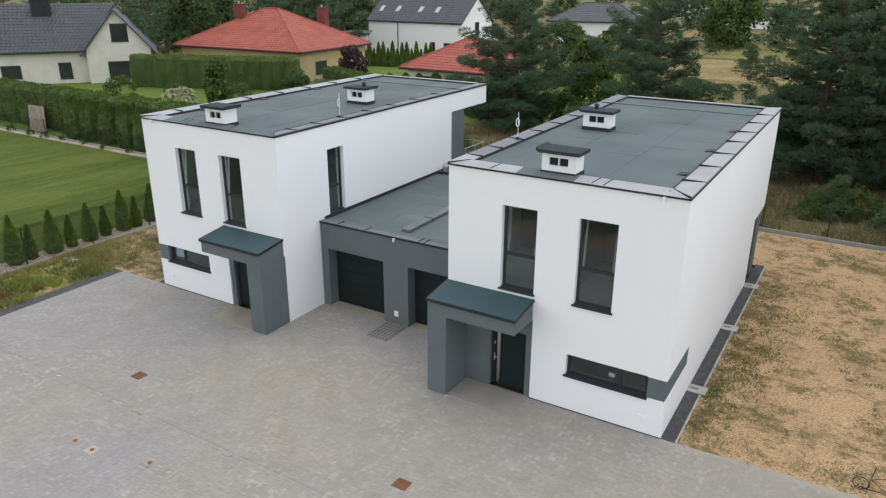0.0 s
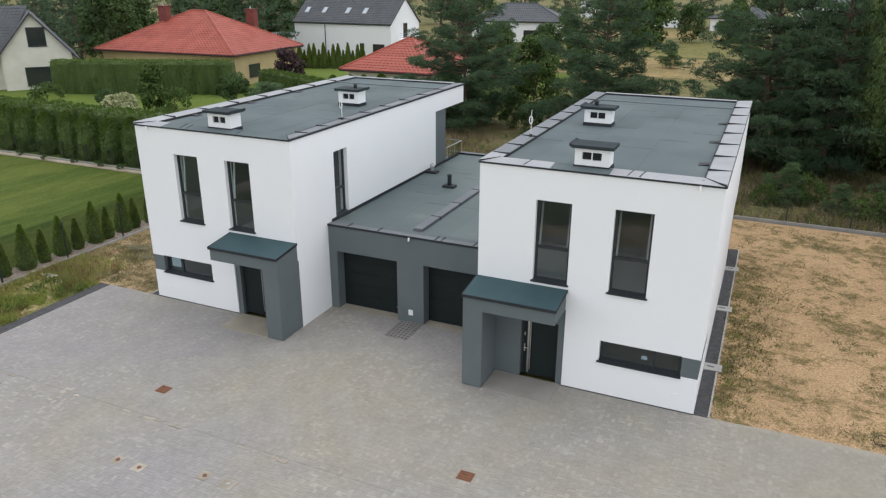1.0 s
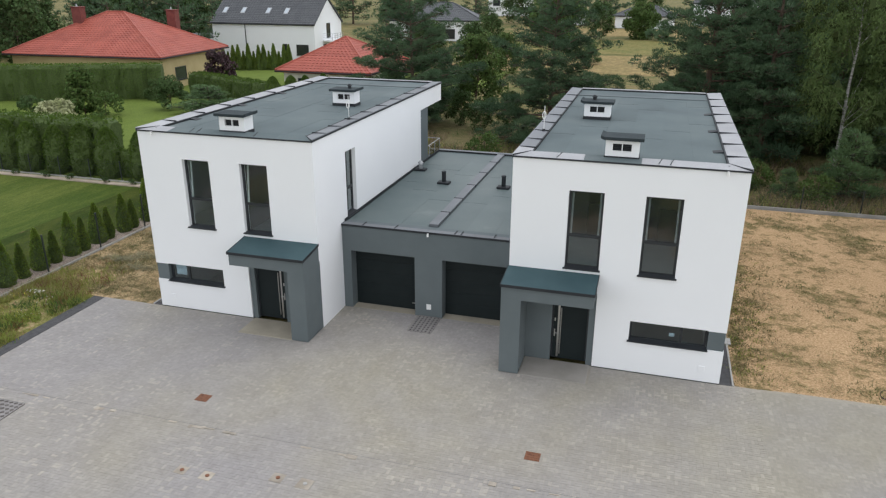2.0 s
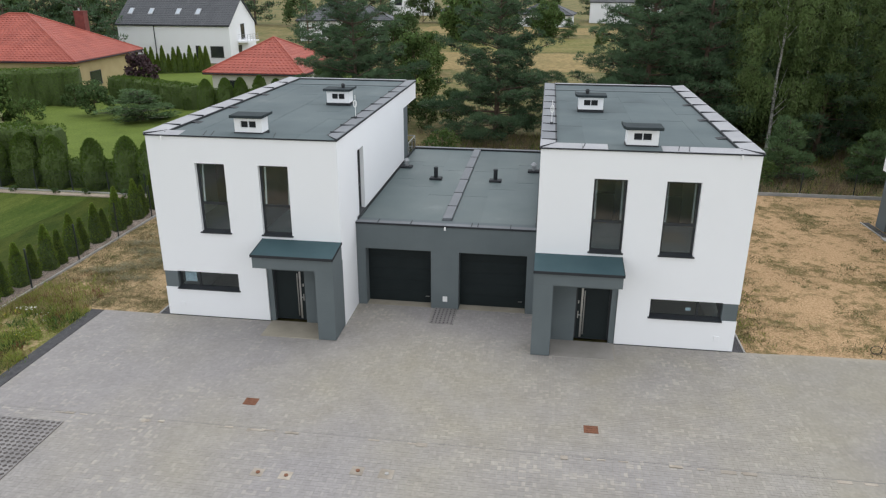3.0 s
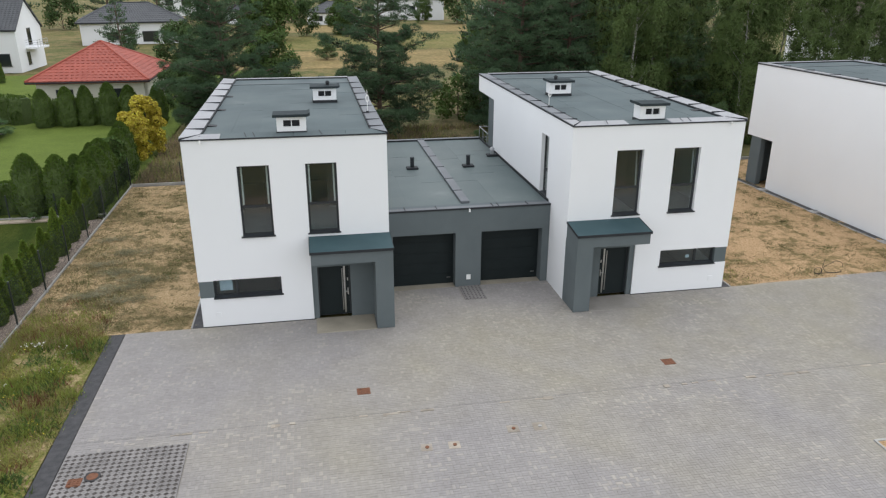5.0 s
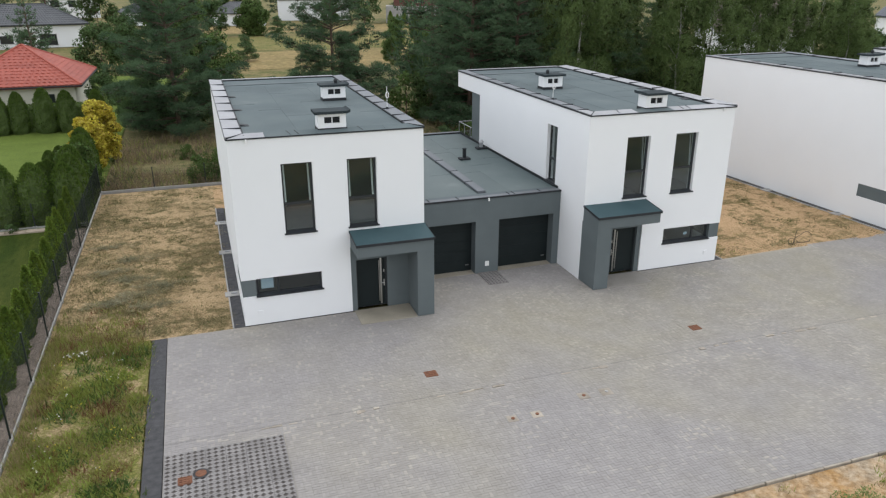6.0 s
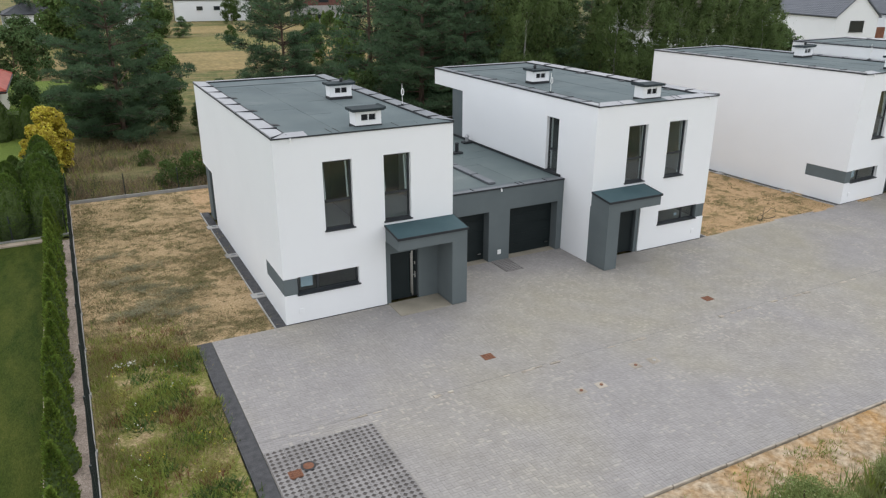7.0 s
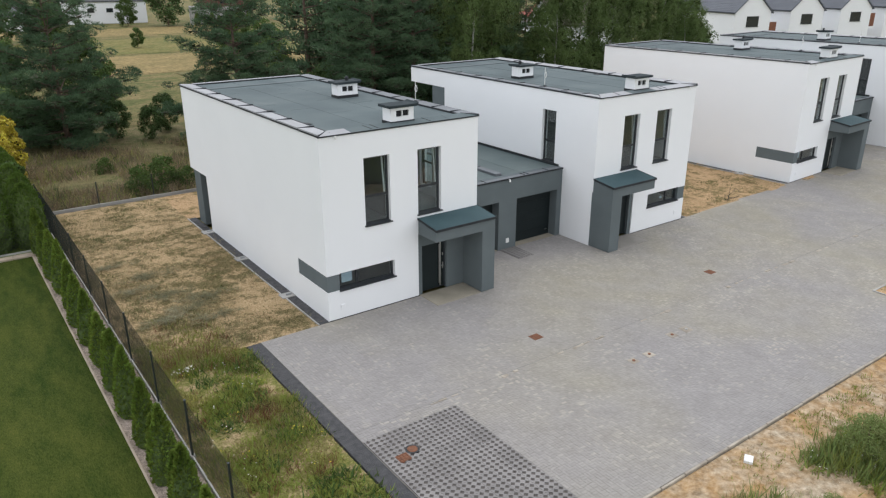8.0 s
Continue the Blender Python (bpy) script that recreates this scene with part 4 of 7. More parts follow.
def garage_block(at, group):
    g = thing("double_garage", "grey rendered flat-roofed double garage joining two houses", "garage", at, group)
    X = lambda u, d, z: (u, d, z)
    y0, z1, gd = 2.15, 3.62, 3.64
    holes = [(-3.28, -0.01, -0.56, 2.52), (0.58, -0.01, 3.32, 2.52)]
    part("wall_front", pierced([-gd, gd], [-0.01, z1], holes, y0, y0 + 0.65, X), M["grey"], g)
    for a, b in ((-3.28, -0.56), (0.58, 3.32)):
        d = new("garage_door")
        d.parent = g
        for k in range(5):
            zz = 0.0 + k * 0.5
            part("door_panel", box(a, y0 + 0.5, zz + 0.002, b, y0 + 0.56, zz + 0.498, bevel=0.004), M["door"], d)
        part("door_backing", box(a, y0 + 0.57, 0.0, b, y0 + 0.6, 2.52), M["seam"], d)
        part("threshold", box(a, y0 + 0.02, -0.008, b, y0 + 0.49, 0.008), M["step_sand"], d, "pale sandy concrete threshold")
        hx = b - 0.3
        part("handle", box(hx, y0 + 0.47, 0.28, hx + 0.16, y0 + 0.5, 0.31), M["steel"], d)
    part("wall_back", box(-gd, 15.6, 0.0, gd, 15.9, z1), M["grey"], g)
    part("roof_deck", box(-gd, y0 + 0.02, z1 - 0.3, gd, 15.95, z1 - 0.02), M["felt_garage"], g)
    for side in (-1, 1):
        for k in range(3):
            a, b = 0.22 + k * 1.13, 0.22 + (k + 1) * 1.13
            cuts = [y0 + 0.28, 6.5 + 1.3 * k, 11.0 + 0.8 * k, 15.7]
            for i in range(3):
                part("felt_sheet", box(side * a, cuts[i], z1 - 0.02, side * (b + 0.03), cuts[i + 1] - 0.01, z1 - 0.008 + 0.005 * (k % 2) + 0.003 * i), M["felt_garage"], g)
        part("wall_upstand", box(side * 3.63, y0 + 0.3, z1 - 0.02, side * 3.6, 15.7, z1 + 0.12), M["seam"], g, "dark felt upstand along the house wall")
    for k in range(4):
        part("front_coping_sheet", box(-gd + 1.82 * k, y0 - 0.03, z1 - 0.02, -gd + 1.82 * (k + 1) - 0.012, y0 + 0.27, z1 + 0.025), M["cap_dark"], g)
        part("back_coping_sheet", box(-gd + 1.82 * k, 15.7, z1 - 0.02, -gd + 1.82 * (k + 1) - 0.012, 16.0, z1 + 0.09), M["cap_dark"], g)
    for x in (-2.75, -1.4, 1.05, 1.3, 2.6):
        part("coping_fold", box(x, y0 + 0.02, z1 + 0.02, x + 0.035, y0 + 0.42, z1 + 0.045), M["seam"], g, "dark folded joint of the coping")
    part("drip_and_step_edge", box(-gd, y0 - 0.045, z1 - 0.05, gd, y0 - 0.03, z1 + 0.028), M["seam"], g)
    part("roof_edge", box(-gd, 15.67, z1 - 0.01, gd, 15.695, z1 + 0.08), M["seam"], g)
    ys = [2.9, 4.6, 6.7, 9.0, 11.4, 13.7, 15.66]
    for k in range(6):
        part("divider_coping", box(-0.19, ys[k], z1 - 0.02, 0.19, ys[k + 1] - 0.03, z1 + 0.1, bevel=0.01), M["cap_dark"], g, "dark coping over the party wall")
        part("coping_seam", box(-0.2, ys[k + 1] - 0.03, z1 - 0.02, 0.2, ys[k + 1], z1 + 0.115), M["seam"], g)
    for u, y, tall in ((-1.42, 9.2, 0.56), (1.5, 9.2, 0.56), (-3.28, 11.3, 0.3), (3.3, 11.3, 0.3)):
        v = new("roof_vent_pipe")
        v.parent = g
        part("vent_base", box(u - 0.3, y - 0.22, z1 - 0.01, u + 0.3, y + 0.22, z1 + 0.1, bevel=0.03), M["seam"], v)
        p = rod((u, y, z1 + 0.1), (u, y, z1 + tall), 0.1, sides=14)
        add_rod(p, (u, y, z1 + tall), (u, y, z1 + tall + 0.05), 0.125, 0.1, sides=14)
        part("pipe", p, M["seam"] if tall > 0.5 else M["galv"], v, "" if tall > 0.5 else "galvanised flue with cowl")
        if tall < 0.5:
            part("cowl", rod((u, y, z1 + tall + 0.08), (u, y, z1 + tall + 0.2), 0.16, 0.05, sides=14), M["galv"], v)
    part("meter_box", box(-0.07, y0 - 0.03, 0.33, 0.12, y0, 0.56, bevel=0.006), M["plastic_white"], g, "small white wall box")
    cm = rod((0.02, y0 - 0.1, 3.48), (0.02, y0 - 0.1, 3.6), 0.045, 0.03)
    add_box(cm, -0.01, y0 - 0.1, 3.56, 0.05, y0, 3.6)
    part("wall_camera", cm, M["plastic_white"], g)
    return g


house_w = semi_house(-1, (-3.65, 0, 0), "semi-detached houses")
house_e = semi_house(1, (3.65, 0, 0), "semi-detached houses")
garage = garage_block((0, 0, 0), "double garages")
# the next pair stands a little askew
SKEW = 2.8
PAIR = pose(22.95, 0.5, 0, 0, 0, SKEW)
TALLER = Matrix.Diagonal((1.02, 1.0, 1.031, 1.0))
copy_thing(house_w, PAIR @ pose(7.5, 0, 0) @ TALLER)
copy_thing(house_e, PAIR @ pose(16.15, 0, 0) @ TALLER)
copy_thing(garage, PAIR @ pose(11.825, 0, 0) @ Matrix.Diagonal((1.185, 1.0, 1.031, 1.0)))


def side_strip(x_wall, s, y_off, turn=0.0):
    """Grit strip with edging and splash slabs along the outer wall."""
    st = thing("drainage_strip", "dark grit drip strip with concrete edging along the wall", "gravel strip", (x_wall, y_off, 0), turn=radians(turn))
    part("grit", box(s * 0.002, 0.02, -0.1, s * 0.42, 16.4, 0.0), M["gravel"], st)
    for k in range(16):
        part("edging", box(s * 0.425, 0.02 + k * 1.025, -0.1, s * 0.485, 1.025 + k * 1.025, 0.03, bevel=0.008), M["concrete"], st)
    for y in (3.1, 8.4, 13.2):
        part("splash_slab", box(s * 0.003, y, 0.0, s * 0.6, y + 0.5, 0.045, bevel=0.01), M["concrete"], st, "concrete splash slab under a spout")
        part("spout", rod((s * 0.1, y + 0.25, 0.07), (s * 0.34, y + 0.25, 0.07), 0.04), M["galv"], st)


side_strip(-11.0, -1, 0)
side_strip(11.0, 1, 0)
side_strip(22.95, -1, 0.5, SKEW)
side_strip(*(PAIR @ Vector((23.65, 0, 0))).xy[:1], 1, (PAIR @ Vector((23.65, 0, 0))).y, SKEW)

# ---- plants ----
def rng(seed):
    return np.random.default_rng(seed)


def tri_cloud(name, base, dirs, side, length, width, mats, droop=0.0, index=None, quads=False):
    """Thin leaf triangles (or four-cornered leaves): each from base along dirs, with the given width."""
    tip = base + dirs * length[:, None]
    tip[:, 2] -= droop
    half = side * width[:, None] / 2
    if quads:
        mid = (base + tip) / 2
        v = np.stack([base, mid + half, tip, mid - half], 1).reshape(-1, 3)
        f = np.arange(len(v)).reshape(-1, 4)
    else:
        v = np.stack([base - half, base + half, tip], 1).reshape(-1, 3)
        f = np.arange(len(v)).reshape(-1, 3)
    data = bpy.data.meshes.new(name)
    k = f.shape[1]
    data.vertices.add(len(v)), data.loops.add(f.size), data.polygons.add(len(f))
    data.vertices.foreach_set("co", v.astype(np.float32).ravel())
    data.loops.foreach_set("vertex_index", f.astype(np.int32).ravel())
    data.polygons.foreach_set("loop_start", np.arange(0, f.size, k, dtype=np.int32))
    for m in mats if isinstance(mats, (list, tuple)) else [mats]:
        data.materials.append(m)
    if index is not None:
        data.polygons.foreach_set("material_index", index.astype(np.int32))
    data.update(calc_edges=True)
    data.validate()
    return data


def unit(a):
    return a / (np.linalg.norm(a, axis=1)[:, None] + 1e-9)


def limb(bm, pts, r0, r1, sides=6):
    for i in range(len(pts) - 1):
        a, b = i / (len(pts) - 1), (i + 1) / (len(pts) - 1)
        add_rod(bm, pts[i], pts[i + 1], r0 + (r1 - r0) * a, r0 + (r1 - r0) * b, sides)


def pine(seed, h, r, label, low=0.12, dense=1.0, at=(0, 0, 0), conic=0.85, fine=1.0, mat="pine"):
    """A pine: trunk, whorled boughs that sag and turn up, and flat pads of upright needle shoots over dark-coloured
    shade triangles.
    """
    g = rng(seed)
    t = thing("pine_tree", label, "tree", at)
    bm = bmesh.new()
    bend = g.normal(0, 0.12, 2)
    axis = lambda z: Vector((bend[0] * z / h * 2, bend[1] * z / h * 2, z))
    limb(bm, [axis(z) for z in np.linspace(-0.1, h * 0.97, 7)], 0.035 * h * 0.55, 0.03)
    base, dirs, sides, long_, wide, kind = [], [], [], [], [], []
    whorls = max(5, int(h * (0.97 - low) / 1.05))
    per = max(4, int(6 * dense))
    for w in range(whorls):
        for j in range(per):
            k = min(0.99, (w + g.uniform(0.15, 0.85)) / whorls)
            z = h * (low + (0.97 - low) * k)
            prof = min(1.0, (1.03 - k) ** conic * 1.2) * (0.78 + 0.22 * min(1, k * 5 + 0.2))
            length = r * prof * g.choice([0.62, 0.85, 1.0, 1.15]) * g.uniform(0.9, 1.08) + 0.25
            az = j * math.tau / per + w * 0.9 + g.uniform(-0.4, 0.4)
            d, q = np.array([math.cos(az), math.sin(az), 0.0]), np.array([-math.sin(az), math.cos(az), 0.0])
            p0 = np.array(axis(z))
            rise = 0.55 * k - 0.12 + g.uniform(-0.08, 0.08)
            line_ = lambda f: p0 + d * length * f + np.array([0, 0, length * (rise * f + 0.16 * f * f)])
            if length > 1.0:
                for a in (0.0, 0.42):
                    add_rod(bm, line_(a), line_(a + 0.42), 0.02 + 0.012 * length * (1 - a), 0.014 + 0.006 * length * (1 - a), 4)
            pads = max(2, int(length * 2.0))
            for i in range(pads):
                f = 0.3 + 0.7 * (i + g.uniform(0.2, 0.9)) / pads
                s = g.uniform(0.42, 0.9) * (0.62 + 0.42 * (1 - k))
                c = line_(f) + q * g.uniform(-0.42, 0.42) * length * min(f, 1.15 - 0.5 * f) + np.array([0, 0, g.normal(0, 0.12)])
                m = max(6, int(120 * fine * (s / 0.6) ** 2))
                o = unit(g.normal(0, 1, (m, 3)) + np.array([0.35 * d[0], 0.35 * d[1], 0.6]))
                base.append(c + o * np.array([s, s, s * 0.58]) * g.uniform(0.55, 1.0, (m, 1)))
                dd = unit(0.75 * o + 0.3 * g.normal(0, 1, (m, 3)) + np.array([0.2 * d[0], 0.2 * d[1], 0.6]))
                dirs.append(dd)
                sides.append(unit(np.cross(dd, g.normal(0, 1, (m, 3)))))
                long_.append(g.uniform(0.15, 0.28, m) / fine ** 0.35)
                wide.append(g.uniform(0.04, 0.075, m) / fine ** 0.5)
                kind.append(np.zeros(m))
                # Five broad dark triangles block light below the pad and darken its underside.
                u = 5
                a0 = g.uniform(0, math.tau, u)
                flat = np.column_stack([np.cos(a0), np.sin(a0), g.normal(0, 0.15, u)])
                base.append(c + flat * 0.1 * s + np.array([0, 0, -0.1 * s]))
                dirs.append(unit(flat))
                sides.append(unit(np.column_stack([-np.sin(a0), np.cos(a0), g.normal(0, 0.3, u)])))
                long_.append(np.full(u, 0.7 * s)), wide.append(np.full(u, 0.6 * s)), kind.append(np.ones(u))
    cat = np.concatenate
    part("trunk", bm, M["bark"], t)
    shared("crown", tri_cloud("crown", cat(base), cat(dirs), cat(sides), cat(long_), cat(wide), [M[mat], M["pine_shade"]], index=cat(kind)), t, (0, 0, 0))
    return t


def broadleaf(seed, h, r, mat, label, at=(0, 0, 0), name="deciduous_tree", leaf=0.2, weep=0.0, count=9000, low=0.2, bark="bark", blobs=46, thin=False):
    """A leafy tree or shrub: trunk with limbs and leaf clumps with gaps; weep hangs the twigs."""
    g = rng(seed)
    t = thing(name, label, "shrub" if h < 5 else "tree", at)
    bm = bmesh.new()
    limb(bm, [Vector((g.normal(0, 0.02 * h) * k, g.normal(0, 0.02 * h) * k, h * 0.92 * k)) for k in np.linspace(0, 1, 6)], 0.007 * h + 0.02, 0.02)
    base, dirs, sides = [], [], []
    inner, inner_dirs, inner_sides, inner_size = [], [], [], []
    per = count // blobs
    for b in range(blobs):
        k = g.random() ** 0.8
        z = h * (low + (0.98 - low) * k)
        rad = r * (0.25 + 0.75 * math.sin(math.pi * min(1, 0.18 + 0.8 * k)) ** 0.8) * g.uniform(0.4, 0.92)
        az = b * 2.4 + g.uniform(-0.6, 0.6)
        c = np.array([rad * math.cos(az), rad * math.sin(az), z])
        if rad > 0.6 and (not weep or b % 4 == 0):
            add_rod(bm, (0, 0, max(0.1, z - rad * 0.9)), c * 0.8 + np.array([0, 0, z * 0.2]), 0.0018 * h + 0.003, 0.006, 4)
        s = r * g.uniform(0.2, 0.36)
        o = unit(g.normal(0, 1, (per, 3)) + np.array([0.2 * math.cos(az), 0.2 * math.sin(az), 0.25]))
        p = c + o * np.array([s, s, s * 0.8]) * g.uniform(0.7, 1.08, (per, 1))
        if weep:
            strand = g.integers(0, max(3, per // 20), per)
            sx = g.normal(0, 0.42 * s, (per // 14 + 4, 2))
            drop = np.abs(g.normal(0, weep * 1.15, per))
            hang = np.column_stack([sx[strand] + g.normal(0, 0.09, (per, 2)), g.normal(0.1, 0.18, per) - drop])
            p = c + np.where(g.random((per, 1)) < 0.74, hang, o * np.array([s * 0.8, s * 0.8, s * 0.6]) * g.uniform(0.5, 1.0, (per, 1)))
            o = unit(np.column_stack([sx[strand] / s + 0.6 * np.array([math.cos(az), math.sin(az)]), np.full(per, 0.35)]))
            dd = unit(np.column_stack([g.normal(0, 0.4, (per, 2)), np.full(per, -0.8)]))
        else:
            dd = unit(unit(np.cross(o, g.normal(0, 1, (per, 3)))) + 0.35 * o)
        base.append(p)
        dirs.append(dd)
        sides.append(unit(np.cross(o + g.normal(0, 0.25 if weep else 0.45, (per, 3)), dd)))
        # Broad dark leaves fill each clump, their colour standing for its inner shade.
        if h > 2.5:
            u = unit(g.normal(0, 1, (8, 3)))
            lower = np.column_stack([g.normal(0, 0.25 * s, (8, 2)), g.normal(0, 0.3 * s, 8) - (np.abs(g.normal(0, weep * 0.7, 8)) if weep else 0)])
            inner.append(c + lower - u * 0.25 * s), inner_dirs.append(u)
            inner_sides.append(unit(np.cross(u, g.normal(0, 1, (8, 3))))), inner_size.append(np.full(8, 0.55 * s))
    base, dirs, side = np.concatenate(base), np.concatenate(dirs), np.concatenate(sides)
    base[:, 2] = np.maximum(base[:, 2], 0.05)
    m = len(base)
    size = g.uniform(0.7, 1.4, m) * leaf
    long_, wide, kind = size * (1.5 if weep else 1.25), size * (0.75 if weep else 1.0), np.zeros(m)
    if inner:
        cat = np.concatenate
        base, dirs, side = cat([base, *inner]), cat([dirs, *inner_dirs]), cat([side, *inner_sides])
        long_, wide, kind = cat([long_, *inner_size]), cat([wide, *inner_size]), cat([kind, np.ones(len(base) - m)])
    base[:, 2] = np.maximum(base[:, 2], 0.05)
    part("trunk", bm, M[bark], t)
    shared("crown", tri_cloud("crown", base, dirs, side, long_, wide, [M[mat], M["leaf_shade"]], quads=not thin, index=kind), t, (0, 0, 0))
    return t


def thuja(seed, h, r, label, at=(0, 0, 0), count=1500, name="thuja", mat="thuja", group="", blunt=0.6, taper=0.0):
    """A columnar conifer: an uneven inner body, coloured dark as shade, under upright sprays."""
    g = rng(seed)
    t = thing(name, label, "conifer", at, group)
    prof = lambda k: r * (1 - taper * k) * (min(1.0, 0.8 + k * 1.6)) * max(0.02, (1 - k ** (2.2 + blunt * 2)) ** (1.1 - 0.5 * blunt))
    rings, sides = 12, 12
    vs, fs = [], []
    for i in range(rings + 1):
        k = i / rings
        for j in range(sides):
            a = j * math.tau / sides
            rr = prof(k) * 0.86 * (1 + 0.22 * noise.noise((3 * math.cos(a) + seed, 3 * math.sin(a), k * h * 1.6)))
            vs.append((rr * math.cos(a), rr * math.sin(a), k * h * 0.96))
    for i in range(rings):
        for j in range(sides):
            a, b = i * sides + j, i * sides + (j + 1) % sides
            fs.append((a, b, b + sides, a + sides))
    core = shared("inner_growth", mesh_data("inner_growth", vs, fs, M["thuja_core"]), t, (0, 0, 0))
    k = g.random(count) ** 0.9
    az = g.uniform(0, math.tau, count)
    rr = np.array([prof(x) for x in k]) * (0.82 + 0.22 * np.array([noise.noise((3 * math.cos(a) + seed, 3 * math.sin(a), x * h * 1.6)) for a, x in zip(az, k)])) * g.uniform(0.85, 1.06, count)
    base = np.stack([rr * np.cos(az), rr * np.sin(az), k * h * 0.97], 1)
    dirs = unit(np.stack([np.cos(az) * 0.5, np.sin(az) * 0.5, np.full(count, 0.9)], 1) + g.normal(0, 0.3, (count, 3)))
    side = unit(np.cross(dirs, g.normal(0, 1, (count, 3))))
    size = 0.07 + 0.025 * r
    shared("foliage", tri_cloud("foliage", base, dirs, side, g.uniform(0.8, 1.6, count) * size * 1.2, g.uniform(0.7, 1.3, count) * size * 0.75, M[mat], quads=True), t, (0, 0, 0))
    return t


def hedge(name, label, a, b, h, w, seed, per=260, mat="thuja", core_mat="thuja_core", leaf=0.15, column=0.0):
    """A clipped hedge from a to b."""
    g = rng(seed)
    a, b = np.array(a, float), np.array(b, float)
    L = np.linalg.norm(b - a)
    d = (b - a) / L
    nrm = np.array([-d[1], d[0]])
    t = thing(name, label, "hedge", (a[0], a[1], 0))
    sx = int(L / 0.5)
    ring = [(-0.5, 0), (-0.54, 0.5), (-0.5, 0.9), (-0.3, 1.0), (0.3, 1.0), (0.5, 0.9), (0.54, 0.5), (0.5, 0)]
    vs, fs = [], []
    for i in range(sx + 1):
        s = L * i / sx
        for q, zz in ring:
            jit = 1 + 0.3 * noise.noise((s * 0.9 + seed, q * 3, zz * 3)) + (0.45 * abs(math.sin(math.pi * s / column)) - 0.3 if column else 0)
            p = d * s + nrm * q * w * jit
            vs.append((p[0], p[1], h * zz * (0.9 + 0.1 * jit)))
    m = len(ring)
    for i in range(sx):
        for j in range(m - 1):
            k = i * m + j
            fs.append((k, k + 1, k + m + 1, k + m))
    fs += [tuple(range(m)), tuple(range(sx * m, sx * m + m))]
    # Solid core in the dark shade colour closes the gaps between sprays.
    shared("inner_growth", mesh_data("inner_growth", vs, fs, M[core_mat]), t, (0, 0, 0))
    n = int(L * per)
    u = g.random(n) * (2 * h + w)
    s = g.random(n) * L
    top = (u > h) & (u < h + w)
    q = np.where(u <= h, -0.52 * w, np.where(top, u - h - w / 2, 0.52 * w))
    z = np.where(u <= h, u, np.where(top, h, u - h - w))
    bump = np.array([noise.noise((x * 0.9 + seed, y * 3 / w, zz * 3 / h)) for x, y, zz in zip(s, q, z)])
    q = q * (1 + 0.3 * bump + (0.45 * np.abs(np.sin(math.pi * s / column)) - 0.3 if column else 0))
    z = np.clip(z * (1 + 0.03 * bump), 0.03, None)
    base = np.stack([d[0] * s + nrm[0] * q, d[1] * s + nrm[1] * q, z], 1)
    out = np.where(top, 0, np.sign(q))
    dirs = unit(np.stack([nrm[0] * out * 0.6, nrm[1] * out * 0.6, np.full(n, 0.8)], 1) + g.normal(0, 0.4, (n, 3)))
    side = unit(np.cross(dirs, g.normal(0, 1, (n, 3))))
    shared("foliage", tri_cloud("foliage", base, dirs, side, g.uniform(0.7, 1.5, n) * leaf, g.uniform(0.7, 1.3, n) * leaf * 0.7, M[mat], quads=True), t, (0, 0, 0))
    return t


def grass_stuff(name, label, pts, z, height, blades, spread, width, mats, weights, seed, category="grass", lean=0.45, field=None):
    """Uncounted blades in tufts at pts."""
    g = rng(seed)
    n = len(pts)
    scale = g.uniform(0.55, 1.3, n) if field is None else field
    kind = g.choice(len(mats), n, p=weights)
    P = np.repeat(np.column_stack([pts, np.full(n, z)]), blades, 0)
    S = np.repeat(scale, blades)
    K = np.repeat(kind, blades)
    m = len(P)
    P[:, :2] += g.normal(0, spread, (m, 2)) * S[:, None]
    dirs = unit(np.column_stack([g.normal(0, lean, (m, 2)), np.ones(m)]))
    az = g.uniform(0, math.tau, m)
    side = np.column_stack([np.cos(az), np.sin(az), np.zeros(m)])
    ob = new(name, tri_cloud(name, P, dirs, side, g.uniform(0.5, 1.15, m) * height * S, g.uniform(0.7, 1.3, m) * width, mats, index=K))
    return tagged(ob, label, category, "", "stuff")


def scatter(x0, y0, x1, y1, n, seed, scale=0.4, thresh=0.0, off=0.0):
    g = rng(seed)
    out = []
    while len(out) < n:
        x, y = g.uniform(x0, x1), g.uniform(y0, y1)
        if noise.noise((x * scale + off, y * scale, 0.7)) + g.normal(0, 0.12) > thresh:
            out.append((x, y))
    return np.array(out)


# grasses and weeds
grass_stuff("verge_weeds", "knee-high green and dry weeds on the verge", scatter(-17.9, -16, -14.55, -0.1, 4400, 11, 0.6, 0.0), -0.05, 0.2, 8, 0.12, 0.028, [M["grass"], M["straw"], M["russet"]], [0.58, 0.37, 0.05], 21, "weeds", lean=0.85)
grass_stuff("verge_herbs", "tall broad-leaved weeds on the verge", scatter(-17.8, -15, -14.6, -0.6, 560, 12, 0.8, 0.14), -0.05, 0.3, 18, 0.15, 0.055, [M["grass"], M["russet"]], [0.95, 0.05], 22, "weeds", lean=1.0)
grass_stuff("verge_sorrel", "reddish sorrel clumps on the verge", scatter(-17.6, -13, -14.7, 1.6, 85, 41, 0.8, 0.2, 3.0), -0.05, 0.35, 22, 0.14, 0.03, [M["russet"]], [1.0], 42, "weeds", lean=0.5)
grass_stuff("verge_leafy_weeds", "bright leafy weed clumps on the verge", scatter(-17.7, -15, -14.6, 0.0, 260, 43, 0.6, 0.1, 5.0), -0.05, 0.3, 30, 0.17, 0.06, [M["leaf"], M["grass"]], [0.6, 0.4], 44, "weeds", lean=0.9)
